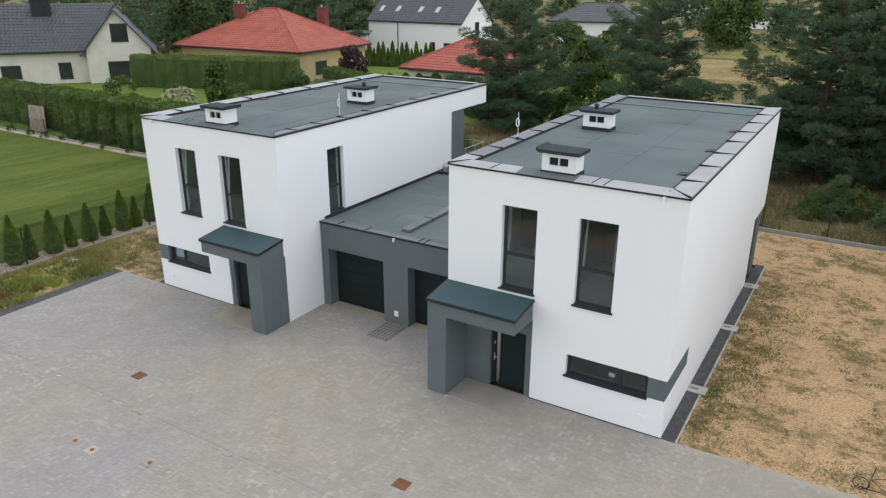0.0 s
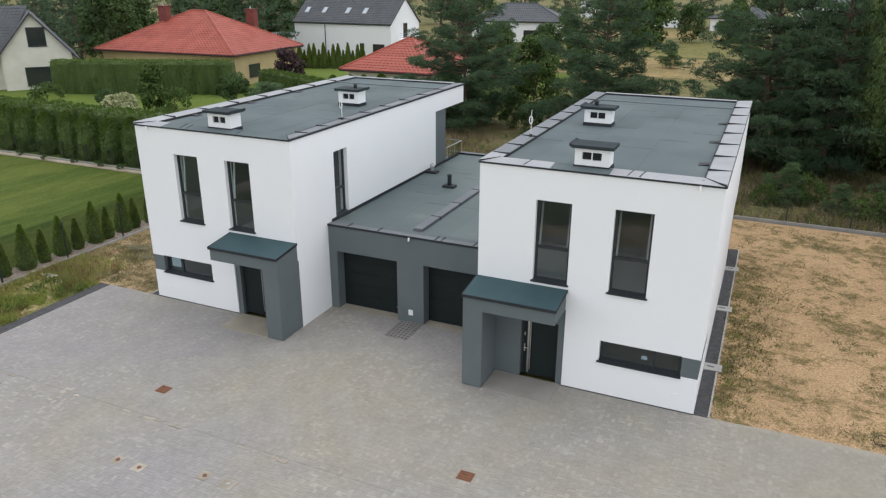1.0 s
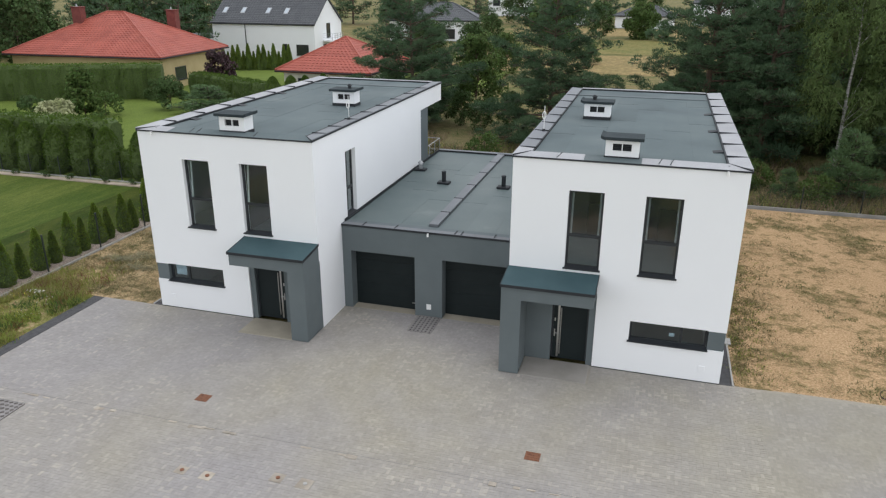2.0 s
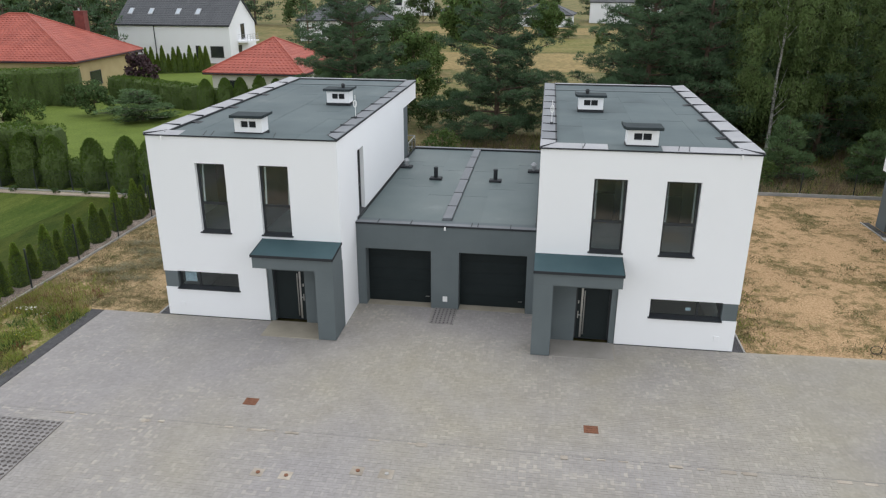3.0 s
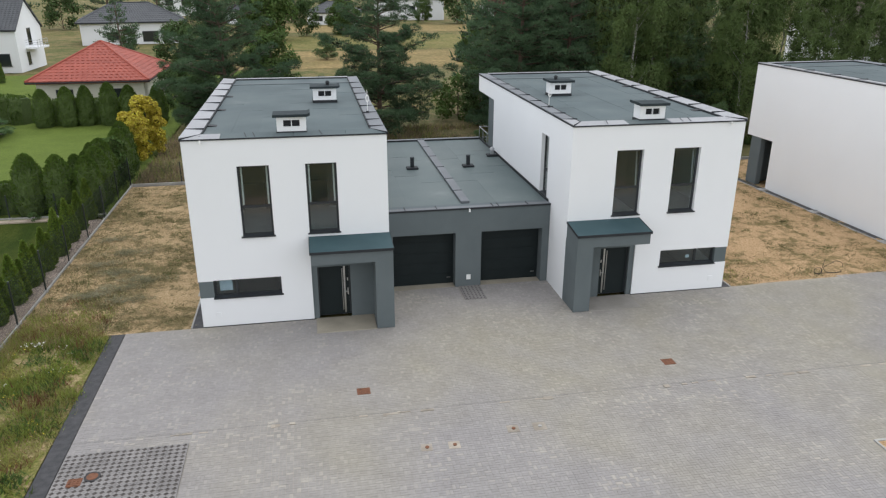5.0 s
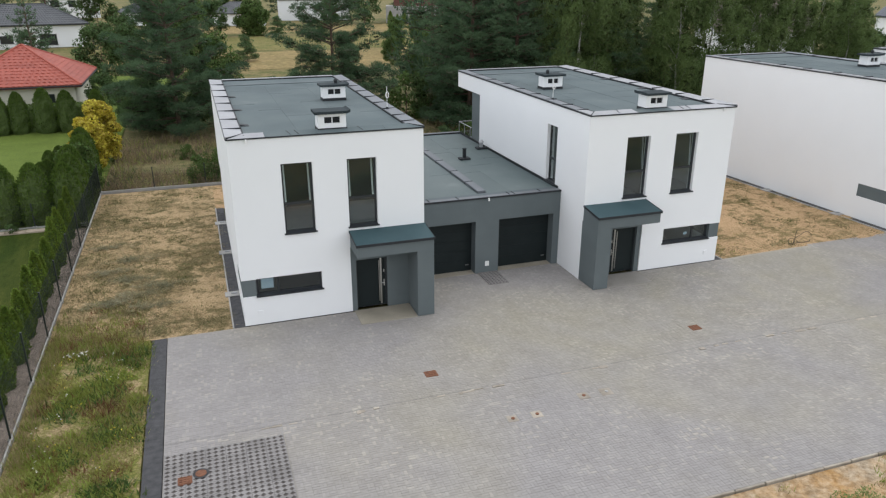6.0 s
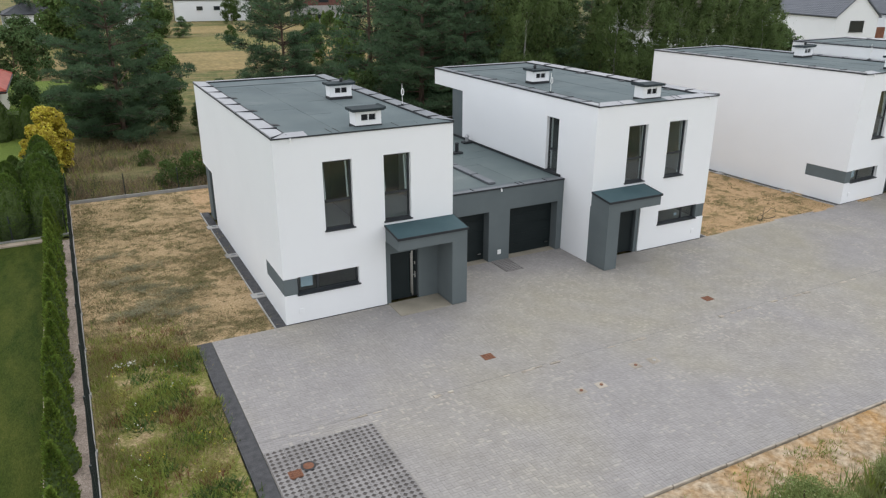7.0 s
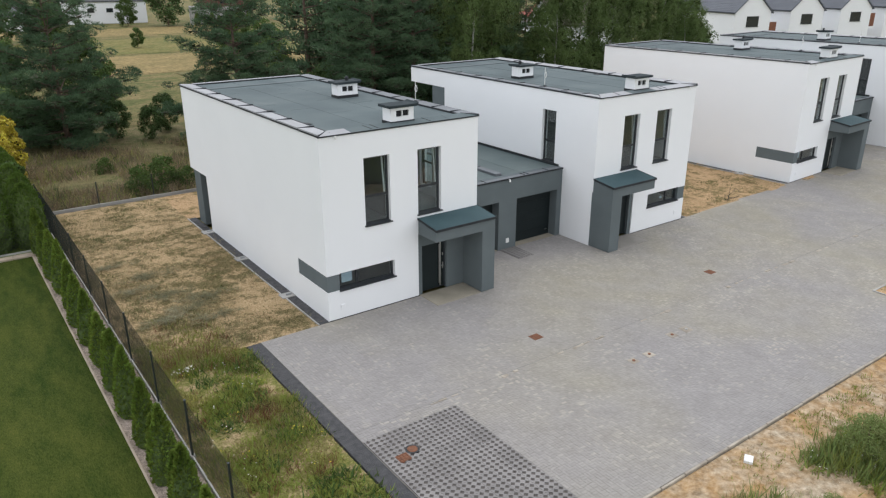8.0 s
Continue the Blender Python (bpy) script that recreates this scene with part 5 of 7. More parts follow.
grass_stuff("verge_margin_tufts", "ragged tufts between verge and yard", np.column_stack([-17.95 + 3.4 * rng(45).beta(1.0, 1.7, 620), -0.8 + np.abs(rng(47).normal(0, 1.7, 620))]), -0.03, 0.3, 12, 0.12, 0.025, [M["grass"], M["straw"], M["russet"]], [0.62, 0.28, 0.1], 46, "weeds", lean=0.6)
grass_stuff("fence_grass", "tall dry grass along the fence", np.column_stack([rng(3).uniform(-18.0, -17.5, 500), rng(4).uniform(-14, 0.5, 500)]), -0.03, 0.36, 7, 0.08, 0.02, [M["grass"], M["straw"]], [0.45, 0.55], 23)
grass_stuff("yard_tufts_west", "low dry and green clumps in the yard", scatter(-17.9, 0.3, -11.6, 21.5, 1050, 13, 0.7, 0.08), -0.02, 0.11, 24, 0.14, 0.034, [M["tuft"], M["straw"], M["rosette"]], [0.42, 0.28, 0.3], 24, lean=1.5)
gw = rng(131)
grass_stuff("fence_side_tufts", "dense low olive growth on the yard along the fence", np.column_stack([-18.0 + 5.0 * gw.beta(1.0, 2.0, 850), 0.4 + 21.0 * gw.beta(0.9, 1.5, 850)]), -0.02, 0.12, 22, 0.16, 0.03, [M["tuft"], M["rosette"], M["straw"]], [0.5, 0.32, 0.18], 132, lean=1.4)
swath = np.concatenate([np.column_stack([gw.normal(x, 0.55, 46), gw.normal(y, 0.16, 46)]) for x, y in ((-14.6, 3.2), (-15.0, 4.6), (-16.3, 3.9), (-15.4, 6.4), (-16.6, 7.6), (-14.2, 5.4), (-16.8, 11.2), (-15.6, 9.0))])
grass_stuff("cut_grass_swaths", "raked swaths of cut grey-green grass on the yard", swath, 0.05, 0.3, 16, 0.12, 0.02, [M["hay"], M["straw"]], [0.8, 0.2], 133, "cut grass", lean=5.0)
grass_stuff("straw_litter_west", "loose dry straw and cut grass on the yard", scatter(-17.9, 0.3, -11.6, 21.0, 1500, 61, 0.5, 0.05, 4.0), 0.03, 0.22, 9, 0.2, 0.022, [M["straw"], M["tuft"]], [0.6, 0.4], 62, "straw", lean=5.0)
grass_stuff("straw_litter_east", "loose dry straw and stalks on the yard", scatter(11.6, 0.3, 22.3, 21.0, 1300, 63, 0.5, 0.05, 9.0), 0.03, 0.2, 9, 0.2, 0.022, [M["straw"], M["tuft"]], [0.5, 0.5], 64, "straw", lean=5.0)
grass_stuff("yard_tufts_east", "low brown and green clumps in the yard", scatter(11.6, 0.3, 22.3, 21.5, 560, 14, 0.8, 0.18, 7.0), -0.02, 0.09, 30, 0.17, 0.04, [M["tuft"], M["rosette"], M["straw"]], [0.45, 0.45, 0.1], 25, lean=1.5)
grass_stuff("yard_edge_tufts", "dense low growth along the grit strip", np.column_stack([11.55 + np.abs(rng(7).normal(0, 0.9, 420)), rng(8).uniform(0.2, 14, 420)]), -0.02, 0.13, 20, 0.13, 0.03, [M["tuft"], M["grass"]], [0.75, 0.25], 33, lean=1.1)
grass_stuff("front_weeds", "tall green weeds on the sandy verge", scatter(-9.0, -22, 24, -15.6, 3200, 15, 0.35, 0.12), -0.07, 0.5, 12, 0.14, 0.035, [M["weed_leaf"], M["grass"], M["straw"]], [0.55, 0.3, 0.15], 26, "weeds", lean=0.6)
grass_stuff("front_stalks", "tall upright leafy stalks on the sandy verge", scatter(-8.0, -21, 22, -15.9, 700, 65, 0.35, 0.1), -0.07, 0.75, 16, 0.09, 0.05, [M["weed_leaf"], M["grass"]], [0.7, 0.3], 66, "weeds", lean=0.3)
grass_stuff("front_kerb_tufts", "small tufts along the kerb", scatter(-9.0, -15.9, 24, -14.4, 500, 16, 0.6, 0.1), -0.06, 0.16, 8, 0.08, 0.025, [M["grass"], M["straw"]], [0.7, 0.3], 27)
grass_stuff("back_grass", "rank dry grass and weeds behind the fence", scatter(-18, 22.3, 30, 38, 9000, 17, 0.2, -0.15), -0.06, 0.7, 6, 0.16, 0.045, [M["straw"], M["grass"], M["mauve_grass"], M["leaf_dark"]], [0.2, 0.14, 0.52, 0.14], 28, lean=0.6)
grass_stuff("white_flowers", "small white and yellow wild flowers", scatter(-17.6, -13, -14.8, -1, 120, 18, 0.9, 0.15), 0.2, 0.04, 3, 0.1, 0.05, [M["petal"], M["petal_yellow"]], [0.4, 0.6], 29, "flowers", lean=1.5)
grass_stuff("flower_patch", "white flowering patch by the fence", scatter(-17.3, -0.75, -16.6, -0.5, 12, 19, 0.2, -1), 0.15, 0.06, 4, 0.07, 0.07, [M["petal"]], [1.0], 30, "flowers", lean=1.5)

# columnar hedge plants along the fence
YOUNG = "young dark green columnar thuja in the gravel bed"
SMALL = "short columnar thuja with yellow-green tips beside the lawn edging"
first = [thuja(40 + k, (2.25, 1.65, 2.35, 1.6, 2.2)[k], (0.5, 0.33, 0.53, 0.32, 0.47)[k], SMALL if k in (1, 3) else YOUNG, (-18.97, (-7.83, 0.75, -5.9, 2.7, -3.97)[k], -0.02), 2100, group="thuja row", blunt=0.4, taper=0.5, mat="thuja" if k in (1, 3) else "thuja_mid") for k in range(5)]
g0 = rng(77)
young = [(2 * (k % 3), -7.83 + 1.93 * k) for k in (-3, -2, -1, *range(3, 13))] + [(1 + 2 * (k % 2), -7.1 + 1.93 * k) for k in (0, 1, 2, 3, 6, 7, 8, 9, 10)]
for k, y in young:
    copy_thing(first[k], pose(-18.97 + g0.uniform(-0.05, 0.05), y + g0.uniform(-0.1, 0.1), -0.02, 0, 0, g0.uniform(0, 360)) @ Matrix.Diagonal((1, 1, g0.uniform(0.9, 1.08), 1)))
# taller ones behind the garden path
tall = [thuja(60 + k, 3.35 + 0.12 * k, 0.9 + 0.05 * k, "tall broad dark green thuja beside the garden path", (-19.2 - 1.6 * k, 16.8, -0.04), 4200, group="tall thujas", blunt=0.9, mat="thuja_deep") for k in range(3)]
for k in range(3, 12):
    copy_thing(tall[k % 3], pose(-18.3 - 2.25 * k + g0.uniform(-0.2, 0.2), 16.9 + g0.uniform(-0.1, 0.1), -0.04, 0, 0, g0.uniform(0, 360)))
for k in (0, 1, 3, 4):
    copy_thing(tall[(k + 1) % 3], pose(-19.2 + g0.uniform(-0.15, 0.15), 18.6 + 1.85 * k, -0.04, 0, 0, g0.uniform(0, 360)))
for k in range(5):
    again_size = g0.uniform(0.6, 0.8)
    copy_thing(tall[k % 3], pose(-21.2 + g0.uniform(-0.2, 0.2), 19.0 + 2.1 * k, -0.04, 0, 0, g0.uniform(0, 360)) @ Matrix.Diagonal((again_size, again_size, again_size, 1)))
hedge("low_hedge", "low dark green hedge growth between the tall thujas", (-19.0, 17.3), (-30.5, 17.5), 1.7, 0.9, 86, per=420, mat="thuja_deep", leaf=0.12, column=1.3)
broadleaf(75, 3.1, 1.25, "leaf", "light green bushy garden shrub between the thujas", (-19.3, 22.3, 0), "garden_shrub", 0.12, count=4200, low=0.04, blobs=30)
broadleaf(70, 4.3, 1.35, "leaf_yellow", "bright golden-yellow shrub by the fence corner", (-18.7, 31.4, 0), "golden_shrub", 0.12, count=11000, low=0.05, blobs=52)
broadleaf(76, 3.7, 1.25, "leaf_yellow", "lower golden-yellow shrub among the thujas", (-19.3, 28.7, 0), "golden_shrub", 0.12, count=9000, low=0.05, blobs=46)
hedge("clipped_hedge", "long clipped dark green garden hedge", (-32.0, 46.0), (-44.5, 52.0), 2.4, 1.6, 81, per=420, mat="thuja_deep", column=1.6)
hedge("clipped_hedge", "long clipped dark green garden hedge", (-46.0, 48.0), (-65.5, 39.6), 3.7, 1.8, 82, per=420, mat="thuja_deep", column=1.5)
hedge("clipped_hedge", "dark green garden hedge behind the thujas", (-20.0, 45.2), (-30.6, 45.2), 2.2, 1.2, 83, mat="thuja_deep")
for k in range(6):
    copy_thing(tall[k % 3], pose(-20.4 - 1.95 * k + g0.uniform(-0.3, 0.3), 44.4 + g0.uniform(-0.2, 0.2), -0.04, 0, 0, g0.uniform(0, 360)) @ Matrix.Diagonal((1, 1, g0.uniform(0.95, 1.12), 1)))
broadleaf(71, 4.6, 2.0, "leaf_red", "dark purple-leaved garden tree", (-42.3, 53.5, 0), "purple_tree", 0.22, count=3000, low=0.1)
broadleaf(72, 3.4, 1.9, "leaf_pale", "pale variegated shrub in the garden", (-38.4, 23.8, 0), "variegated_shrub", 0.2, count=4200, low=0.05, blobs=26)
broadleaf(73, 4.6, 1.5, "leaf", "slender young green garden tree", (-45.4, 34.8, 0), "garden_tree", 0.22, count=3000, low=0.1)
broadleaf(74, 3.0, 1.8, "leaf_dark", "dark round garden shrub on the lawn", (-40.5, 41.5, 0), "garden_shrub", 0.14, count=4000, low=0.05, blobs=24)
for k, (x, y, hh) in enumerate(((-46.0, 46.5, 2.0), (-41.0, 31.0, 1.2), (-44.0, 36.0, 2.4), (-50.0, 33.0, 2.0), (-55, 30, 2.6), (-47.0, 24.0, 2.0), (-42.0, 20.0, 1.7))):
    broadleaf(90 + k, hh, hh * 0.75, "leaf" if k % 3 else "leaf_dark", "low green garden shrub on the lawn", (x, y, 0), "garden_shrub", 0.14, count=1500, low=0.04, blobs=20)
for k in range(9):
    copy_thing(first[k % 5], pose(44.0 + 1.9 * k, 184.5 - 0.5 * k, 0, 0, 0, 40 * k) @ Matrix.Diagonal((2.2, 2.2, 1.6, 1)))
for k in range(16):
    copy_thing(first[k % 5], pose(-55.6 + 0.7 * k, 72.6 + 0.25 * k, 0, 0, 0, 40 * k) @ Matrix.Diagonal((1.35, 1.35, 1.6, 1)))

hedge("clipped_hedge", "dense dark green garden hedge along the path", (-28.0, 18.5), (-62.0, 18.8), 3.5, 1.7, 84, per=480, mat="thuja_deep", leaf=0.15, column=1.7)

# single pines behind the houses
pine(101, 12.0, 4.9, "broad dark pine with open crown", at=(-13.4, 40.3, 0), low=0.06, dense=1.35, fine=1.7, conic=0.5)
pine(102, 13.0, 5.5, "full conical pine behind the garages", at=(-0.4, 36.6, 0), low=0.03, conic=0.75, dense=1.35, fine=1.6)
p3 = pine(103, 16.0, 4.5, "tall dark pine with hanging lower boughs", at=(11.4, 34.5, 0), low=0.04, dense=1.35, fine=1.5, conic=0.6)
p4 = pine(104, 15.0, 4.4, "tall slender pine at the forest edge", at=(15.6, 34.0, 0), low=0.05, fine=0.55)
p5 = pine(105, 4.2, 1.9, "young bushy pine behind the fence", at=(20.0, 25.8, 0), low=0.02, dense=0.9, conic=1.0, mat="pine_young")
q3 = pine(106, 14.0, 5.4, "dark pine in the distant wood", at=(-66.0, 80.0, 0), low=0.08, fine=0.1, dense=0.7)
q4 = pine(107, 15.0, 4.6, "slim dark pine in the distant wood", at=(-74.0, 74.0, 0), low=0.1, fine=0.1, dense=0.7)
b1 = broadleaf(111, 16.5, 3.9, "birch_leaf", "tall birch with hanging twigs", (20.0, 30.5, 0), "birch_tree", 0.082, weep=1.2, count=50000, low=0.22, bark="birch_bark", blobs=70, thin=True)
b2 = broadleaf(112, 14.5, 3.3, "birch_leaf", "slender birch with hanging twigs", (29.0, 28.8, 0), "birch_tree", 0.082, weep=1.3, count=40000, low=0.2, bark="birch_bark", blobs=58, thin=True)
o1 = broadleaf(113, 7.4, 2.8, "leaf", "round-crowned light green tree", (-9.8, 49.5, 0), "deciduous_tree", 0.17, count=8000, low=0.08, blobs=50)
o2 = broadleaf(114, 10.5, 4.4, "leaf_dark", "dark broad-leaved tree at the wood's edge", (-95.0, 96.0, 0), "deciduous_tree", 0.29, count=4400, low=0.04, blobs=60, thin=True)
o3 = broadleaf(116, 11.0, 6.2, "leaf", "broad round-crowned green tree in the meadow", (-14.4, 139.0, 0), "deciduous_tree", 0.42, count=9000, low=0.03, blobs=80)
s1 = broadleaf(115, 2.0, 1.5, "leaf", "self-sown green shrub behind the fence", (-3.8, 28.0, 0), "shrub", 0.12, count=1900, low=0.03, blobs=26)


s2 = broadleaf(117, 1.15, 0.85, "weed_leaf", "bushy feathery green weed on the sandy verge", (-2.6, -16.6, -0.07), "weed_bush", 0.038, count=3800, low=0.05, blobs=60, thin=True)
grass_stuff("umbel_flowers", "small white umbels among the weeds", scatter(-5.0, -18.5, 4.0, -16.0, 70, 71, 0.5, 0.0), 0.45, 0.03, 4, 0.09, 0.045, [M["petal"]], [1.0], 72, "flowers", lean=1.5)


def again(src, x, y, size, turn, label=""):
    c = copy_thing(src, pose(x, y, -0.05, 0, 0, turn) @ Matrix.Diagonal((size, size, size, 1)))
    if label:
        c["label"] = label
    return c


g1 = rng(5)
# the wood's edge and depth to the east, then farther belts
edge = [(b2, 22.6, 32.5, 0.95), (b2, 32.6, 29.6, 1.02), (b1, 36.2, 28.6, 0.85), (b2, 39.6, 28.2, 0.95), (b2, 42.4, 27.2, 0.85), (b2, 46.0, 27.0, 0.82), (b1, 26.5, 35.0, 0.9),
        (p4, 17.5, 41.5, 1.0), (p4, 27.0, 41.0, 1.05), (p4, 33.0, 38.0, 0.75), (q4, 22.0, 48.0, 1.05), (p4, 24.5, 33.5, 0.85), (o2, 31.0, 33.5, 0.7), (o2, 38.0, 33.0, 0.55), (o2, 44.0, 31.0, 0.4), (q4, 41.0, 36.0, 0.6),
        (q4, 14.0, 53.0, 1.1), (q3, 29.0, 51.0, 1.1), (q4, 20.0, 60.0, 1.1), (q3, 26.0, 64.0, 1.1),
        (p5, 13.4, 26.2, 0.6), (p5, 25.5, 25.6, 0.9), (p5, 16.3, 25.0, 0.45), (p5, 6.2, 26.0, 0.5), (p5, -16.0, 42.0, 1.3)]
copy_thing(p5, pose(-34.6, 39.8, -0.05, 0, 0, 50) @ Matrix.Diagonal((1.7, 1.7, 0.68, 1)))["label"] = "low spreading dark conifer on the garden lawn"
for src, x, y, k in edge:
    again(src, x, y, k * g1.uniform(0.94, 1.06), g1.uniform(0, 360))
for x, y, k in ((2.0, 26.0, 0.6), (12.4, 25.6, 0.6), (14.8, 27.0, 0.8), (18.0, 24.2, 0.8), (26.0, 27.0, 1.2), (8.5, 27.0, 0.9), (30, 26.5, 1.1)):
    again(s1, x, y, k, g1.uniform(0, 360))
for x, y, k in ((-12.0, 23.7, 0.75), (-10.6, 24.2, 0.9), (-9.2, 23.6, 0.6), (-12.9, 30.2, 0.5)):
    again(s1, x, y, k, g1.uniform(0, 360), "dark self-sown bush in the rank grass")
for k in range(22):
    again(s2, g1.uniform(-6.0, 14.0), -16.4 - abs(g1.normal(0, 1.3)), g1.uniform(0.5, 1.0), g1.uniform(0, 360), "bushy green weed on the sandy verge")
far = [(51.5, 30.5, o2, 0.62), (55.0, 32.5, o2, 0.7), (49.0, 31.0, b2, 0.78), (2.8, 155.0, o3, 0.72), (28.5, 196.0, o1, 1.0), (7.8, 42.5, s1, 1.7), (-22, 72, o2, 0.7), (-16.5, 64, q3, 0.4), (-30.5, 79, q4, 0.7), (-20, 88, o2, 0.62), (-80, 62, o2, 1.1), (-86, 54, q3, 0.9), (-92, 66, q4, 1.0), (-78, 48, q4, 0.8), (-96, 80, o2, 1.3), (-70, 100, q3, 0.9),
       (15, 64, o1, 0.55), (19, 72, s1, 1.7), (17.5, 84, o1, 0.6), (24, 88, s1, 2.2), (22, 100, o1, 0.7), (30, 104, s1, 2.6), (28, 120, o1, 0.7), (16, 70, p5, 0.9), (27, 96, p5, 1.1), (35, 128, o1, 0.8), (-22, 108, o2, 0.62), (-13, 80, o1, 0.8), (-28, 120, q4, 0.33), (-38, 118, o2, 0.4), (-6, 150, o2, 0.7), (14, 128, o1, 0.5), (-3, 98, p5, 0.9), (8, 150, p5, 1.0)]
for x, y, src, k in far:
    again(src, x, y, k * g1.uniform(0.92, 1.08), g1.uniform(0, 360))
for k in range(36):
    a = radians(-62 + 118 * k / 35)
    R = 215 + g1.uniform(-18, 30)
    again((q3, o2, q4)[k % 3], R * math.sin(a) - 5, R * math.cos(a) - 8, g1.uniform(1.0, 1.4), g1.uniform(0, 360))
for k in range(20):
    a = radians(-66 + 30 * k / 19)
    again((q4, q3, o2)[k % 3], 122 * math.sin(a) + g1.uniform(-6, 6) - 4, 122 * math.cos(a) + g1.uniform(-6, 6) + 10, g1.uniform(0.8, 1.1), g1.uniform(0, 360))
for x, y, k in ((-15.1, 45.4, 0.3), (-11.8, 43.6, 0.28), (-9.3, 42.0, 0.3), (-7.0, 40.0, 0.26), (-18.0, 48.5, 0.34), (-13.6, 42.6, 0.24), (-20.5, 53.0, 0.36), (-5.0, 43.0, 0.3), (-16.6, 44.0, 0.26)):
    again(o2, x, y, k, g1.uniform(0, 360), "dark undergrowth bush beneath the pines")
# the depth of the wood
for r in range(5):
    for c in range(12):
        x, y = 17.0 + 5.6 * c + g1.uniform(-2, 2) + 1.5 * r, 47.0 + 6.5 * r + g1.uniform(-2, 2) + 0.5 * max(0, c - 6)
        if x < 20 + 0.12 * y and y > 62 or x > 30 + 0.1 * y:
            continue
        again((q3, q4, o2)[(r * 2 + c) % 3], x, y, g1.uniform(0.85, 1.15), g1.uniform(0, 360))
for k in range(15):
    again(o2, 9.0 + 2.3 * k + g1.uniform(-1, 1), 39.5 + 0.12 * k + g1.uniform(-1.5, 3.5), g1.uniform(0.3, 0.5), g1.uniform(0, 360), "dense green undergrowth bush at the wood's edge")

# ---- neighbouring houses ----
def tiles(parent, quad, mat, rows, cols, name="tile_course", lift=0.05):
    """Tile courses over a roof plane: quad = eave left, eave right, ridge right, ridge left; each course is a stepped strip with ribs."""
    a, b, c, d = [Vector(p) for p in quad]
    nrm = (b - a).cross(d - a).normalized()
    if nrm.z < 0:
        nrm = -nrm
    for i in range(rows):
        k0, k1 = i / rows, (i + 1) / rows
        p0, p1, q0, q1 = a.lerp(d, k0), b.lerp(c, k0), a.lerp(d, min(1, k1 + 0.02)), b.lerp(c, min(1, k1 + 0.02))
        n = max(2, int(cols * (p1 - p0).length / max(0.01, (b - a).length)))
        vs, fs = [], []
        for j in range(2 * n + 1):
            f = j / (2 * n)
            up = lift if j % 2 else 0.0
            lo, hi = p0.lerp(p1, f), q0.lerp(q1, f)
            vs += [lo + nrm * (0.005), lo + nrm * (0.05 + up), hi + nrm * (0.012 + up * 0.8)]
        for j in range(2 * n):
            m = j * 3
            fs += [(m, m + 3, m + 4, m + 1), (m + 1, m + 4, m + 5, m + 2)]
        shared(name, mesh_data(name, vs, fs, mat), parent, (0, 0, 0))


def plain_window(parent, c, right, w, h, mat_frame="anthracite", name="window"):
    """A window set against a wall: frame, pane and sill; c is its centre on the wall, right its horizontal direction."""
    win = new(name)
    win.parent = parent
    r = Vector((right[0], right[1], 0)).normalized()
    o = Vector((r.y, -r.x, 0))
    P = lambda u, d, v: tuple(Vector(c) + r * u - o * d + Vector((0, 0, v)))
    part("frame", pierced([-w / 2, w / 2], [-h / 2, h / 2], [(-w / 2 + 0.08, -h / 2 + 0.08, w / 2 - 0.08, h / 2 - 0.08)], -0.05, 0.02, P), M[mat_frame], win)
    part("pane", pierced([-w / 2 + 0.06, w / 2 - 0.06], [-h / 2 + 0.06, h / 2 - 0.06], [], -0.02, 0.0, P), M["pane_dark"], win)
    part("sill", pierced([-w / 2 - 0.08, w / 2 + 0.08], [-h / 2 - 0.05, -h / 2 - 0.005], [], -0.12, 0.0, P), M["seam"], win)


M["pane_dark"] = material("far_window_pane", [(0.02, 0.024, 0.028), (0.03, 0.034, 0.038)], 0.5, 0.08, bump=0, spec=0.8)


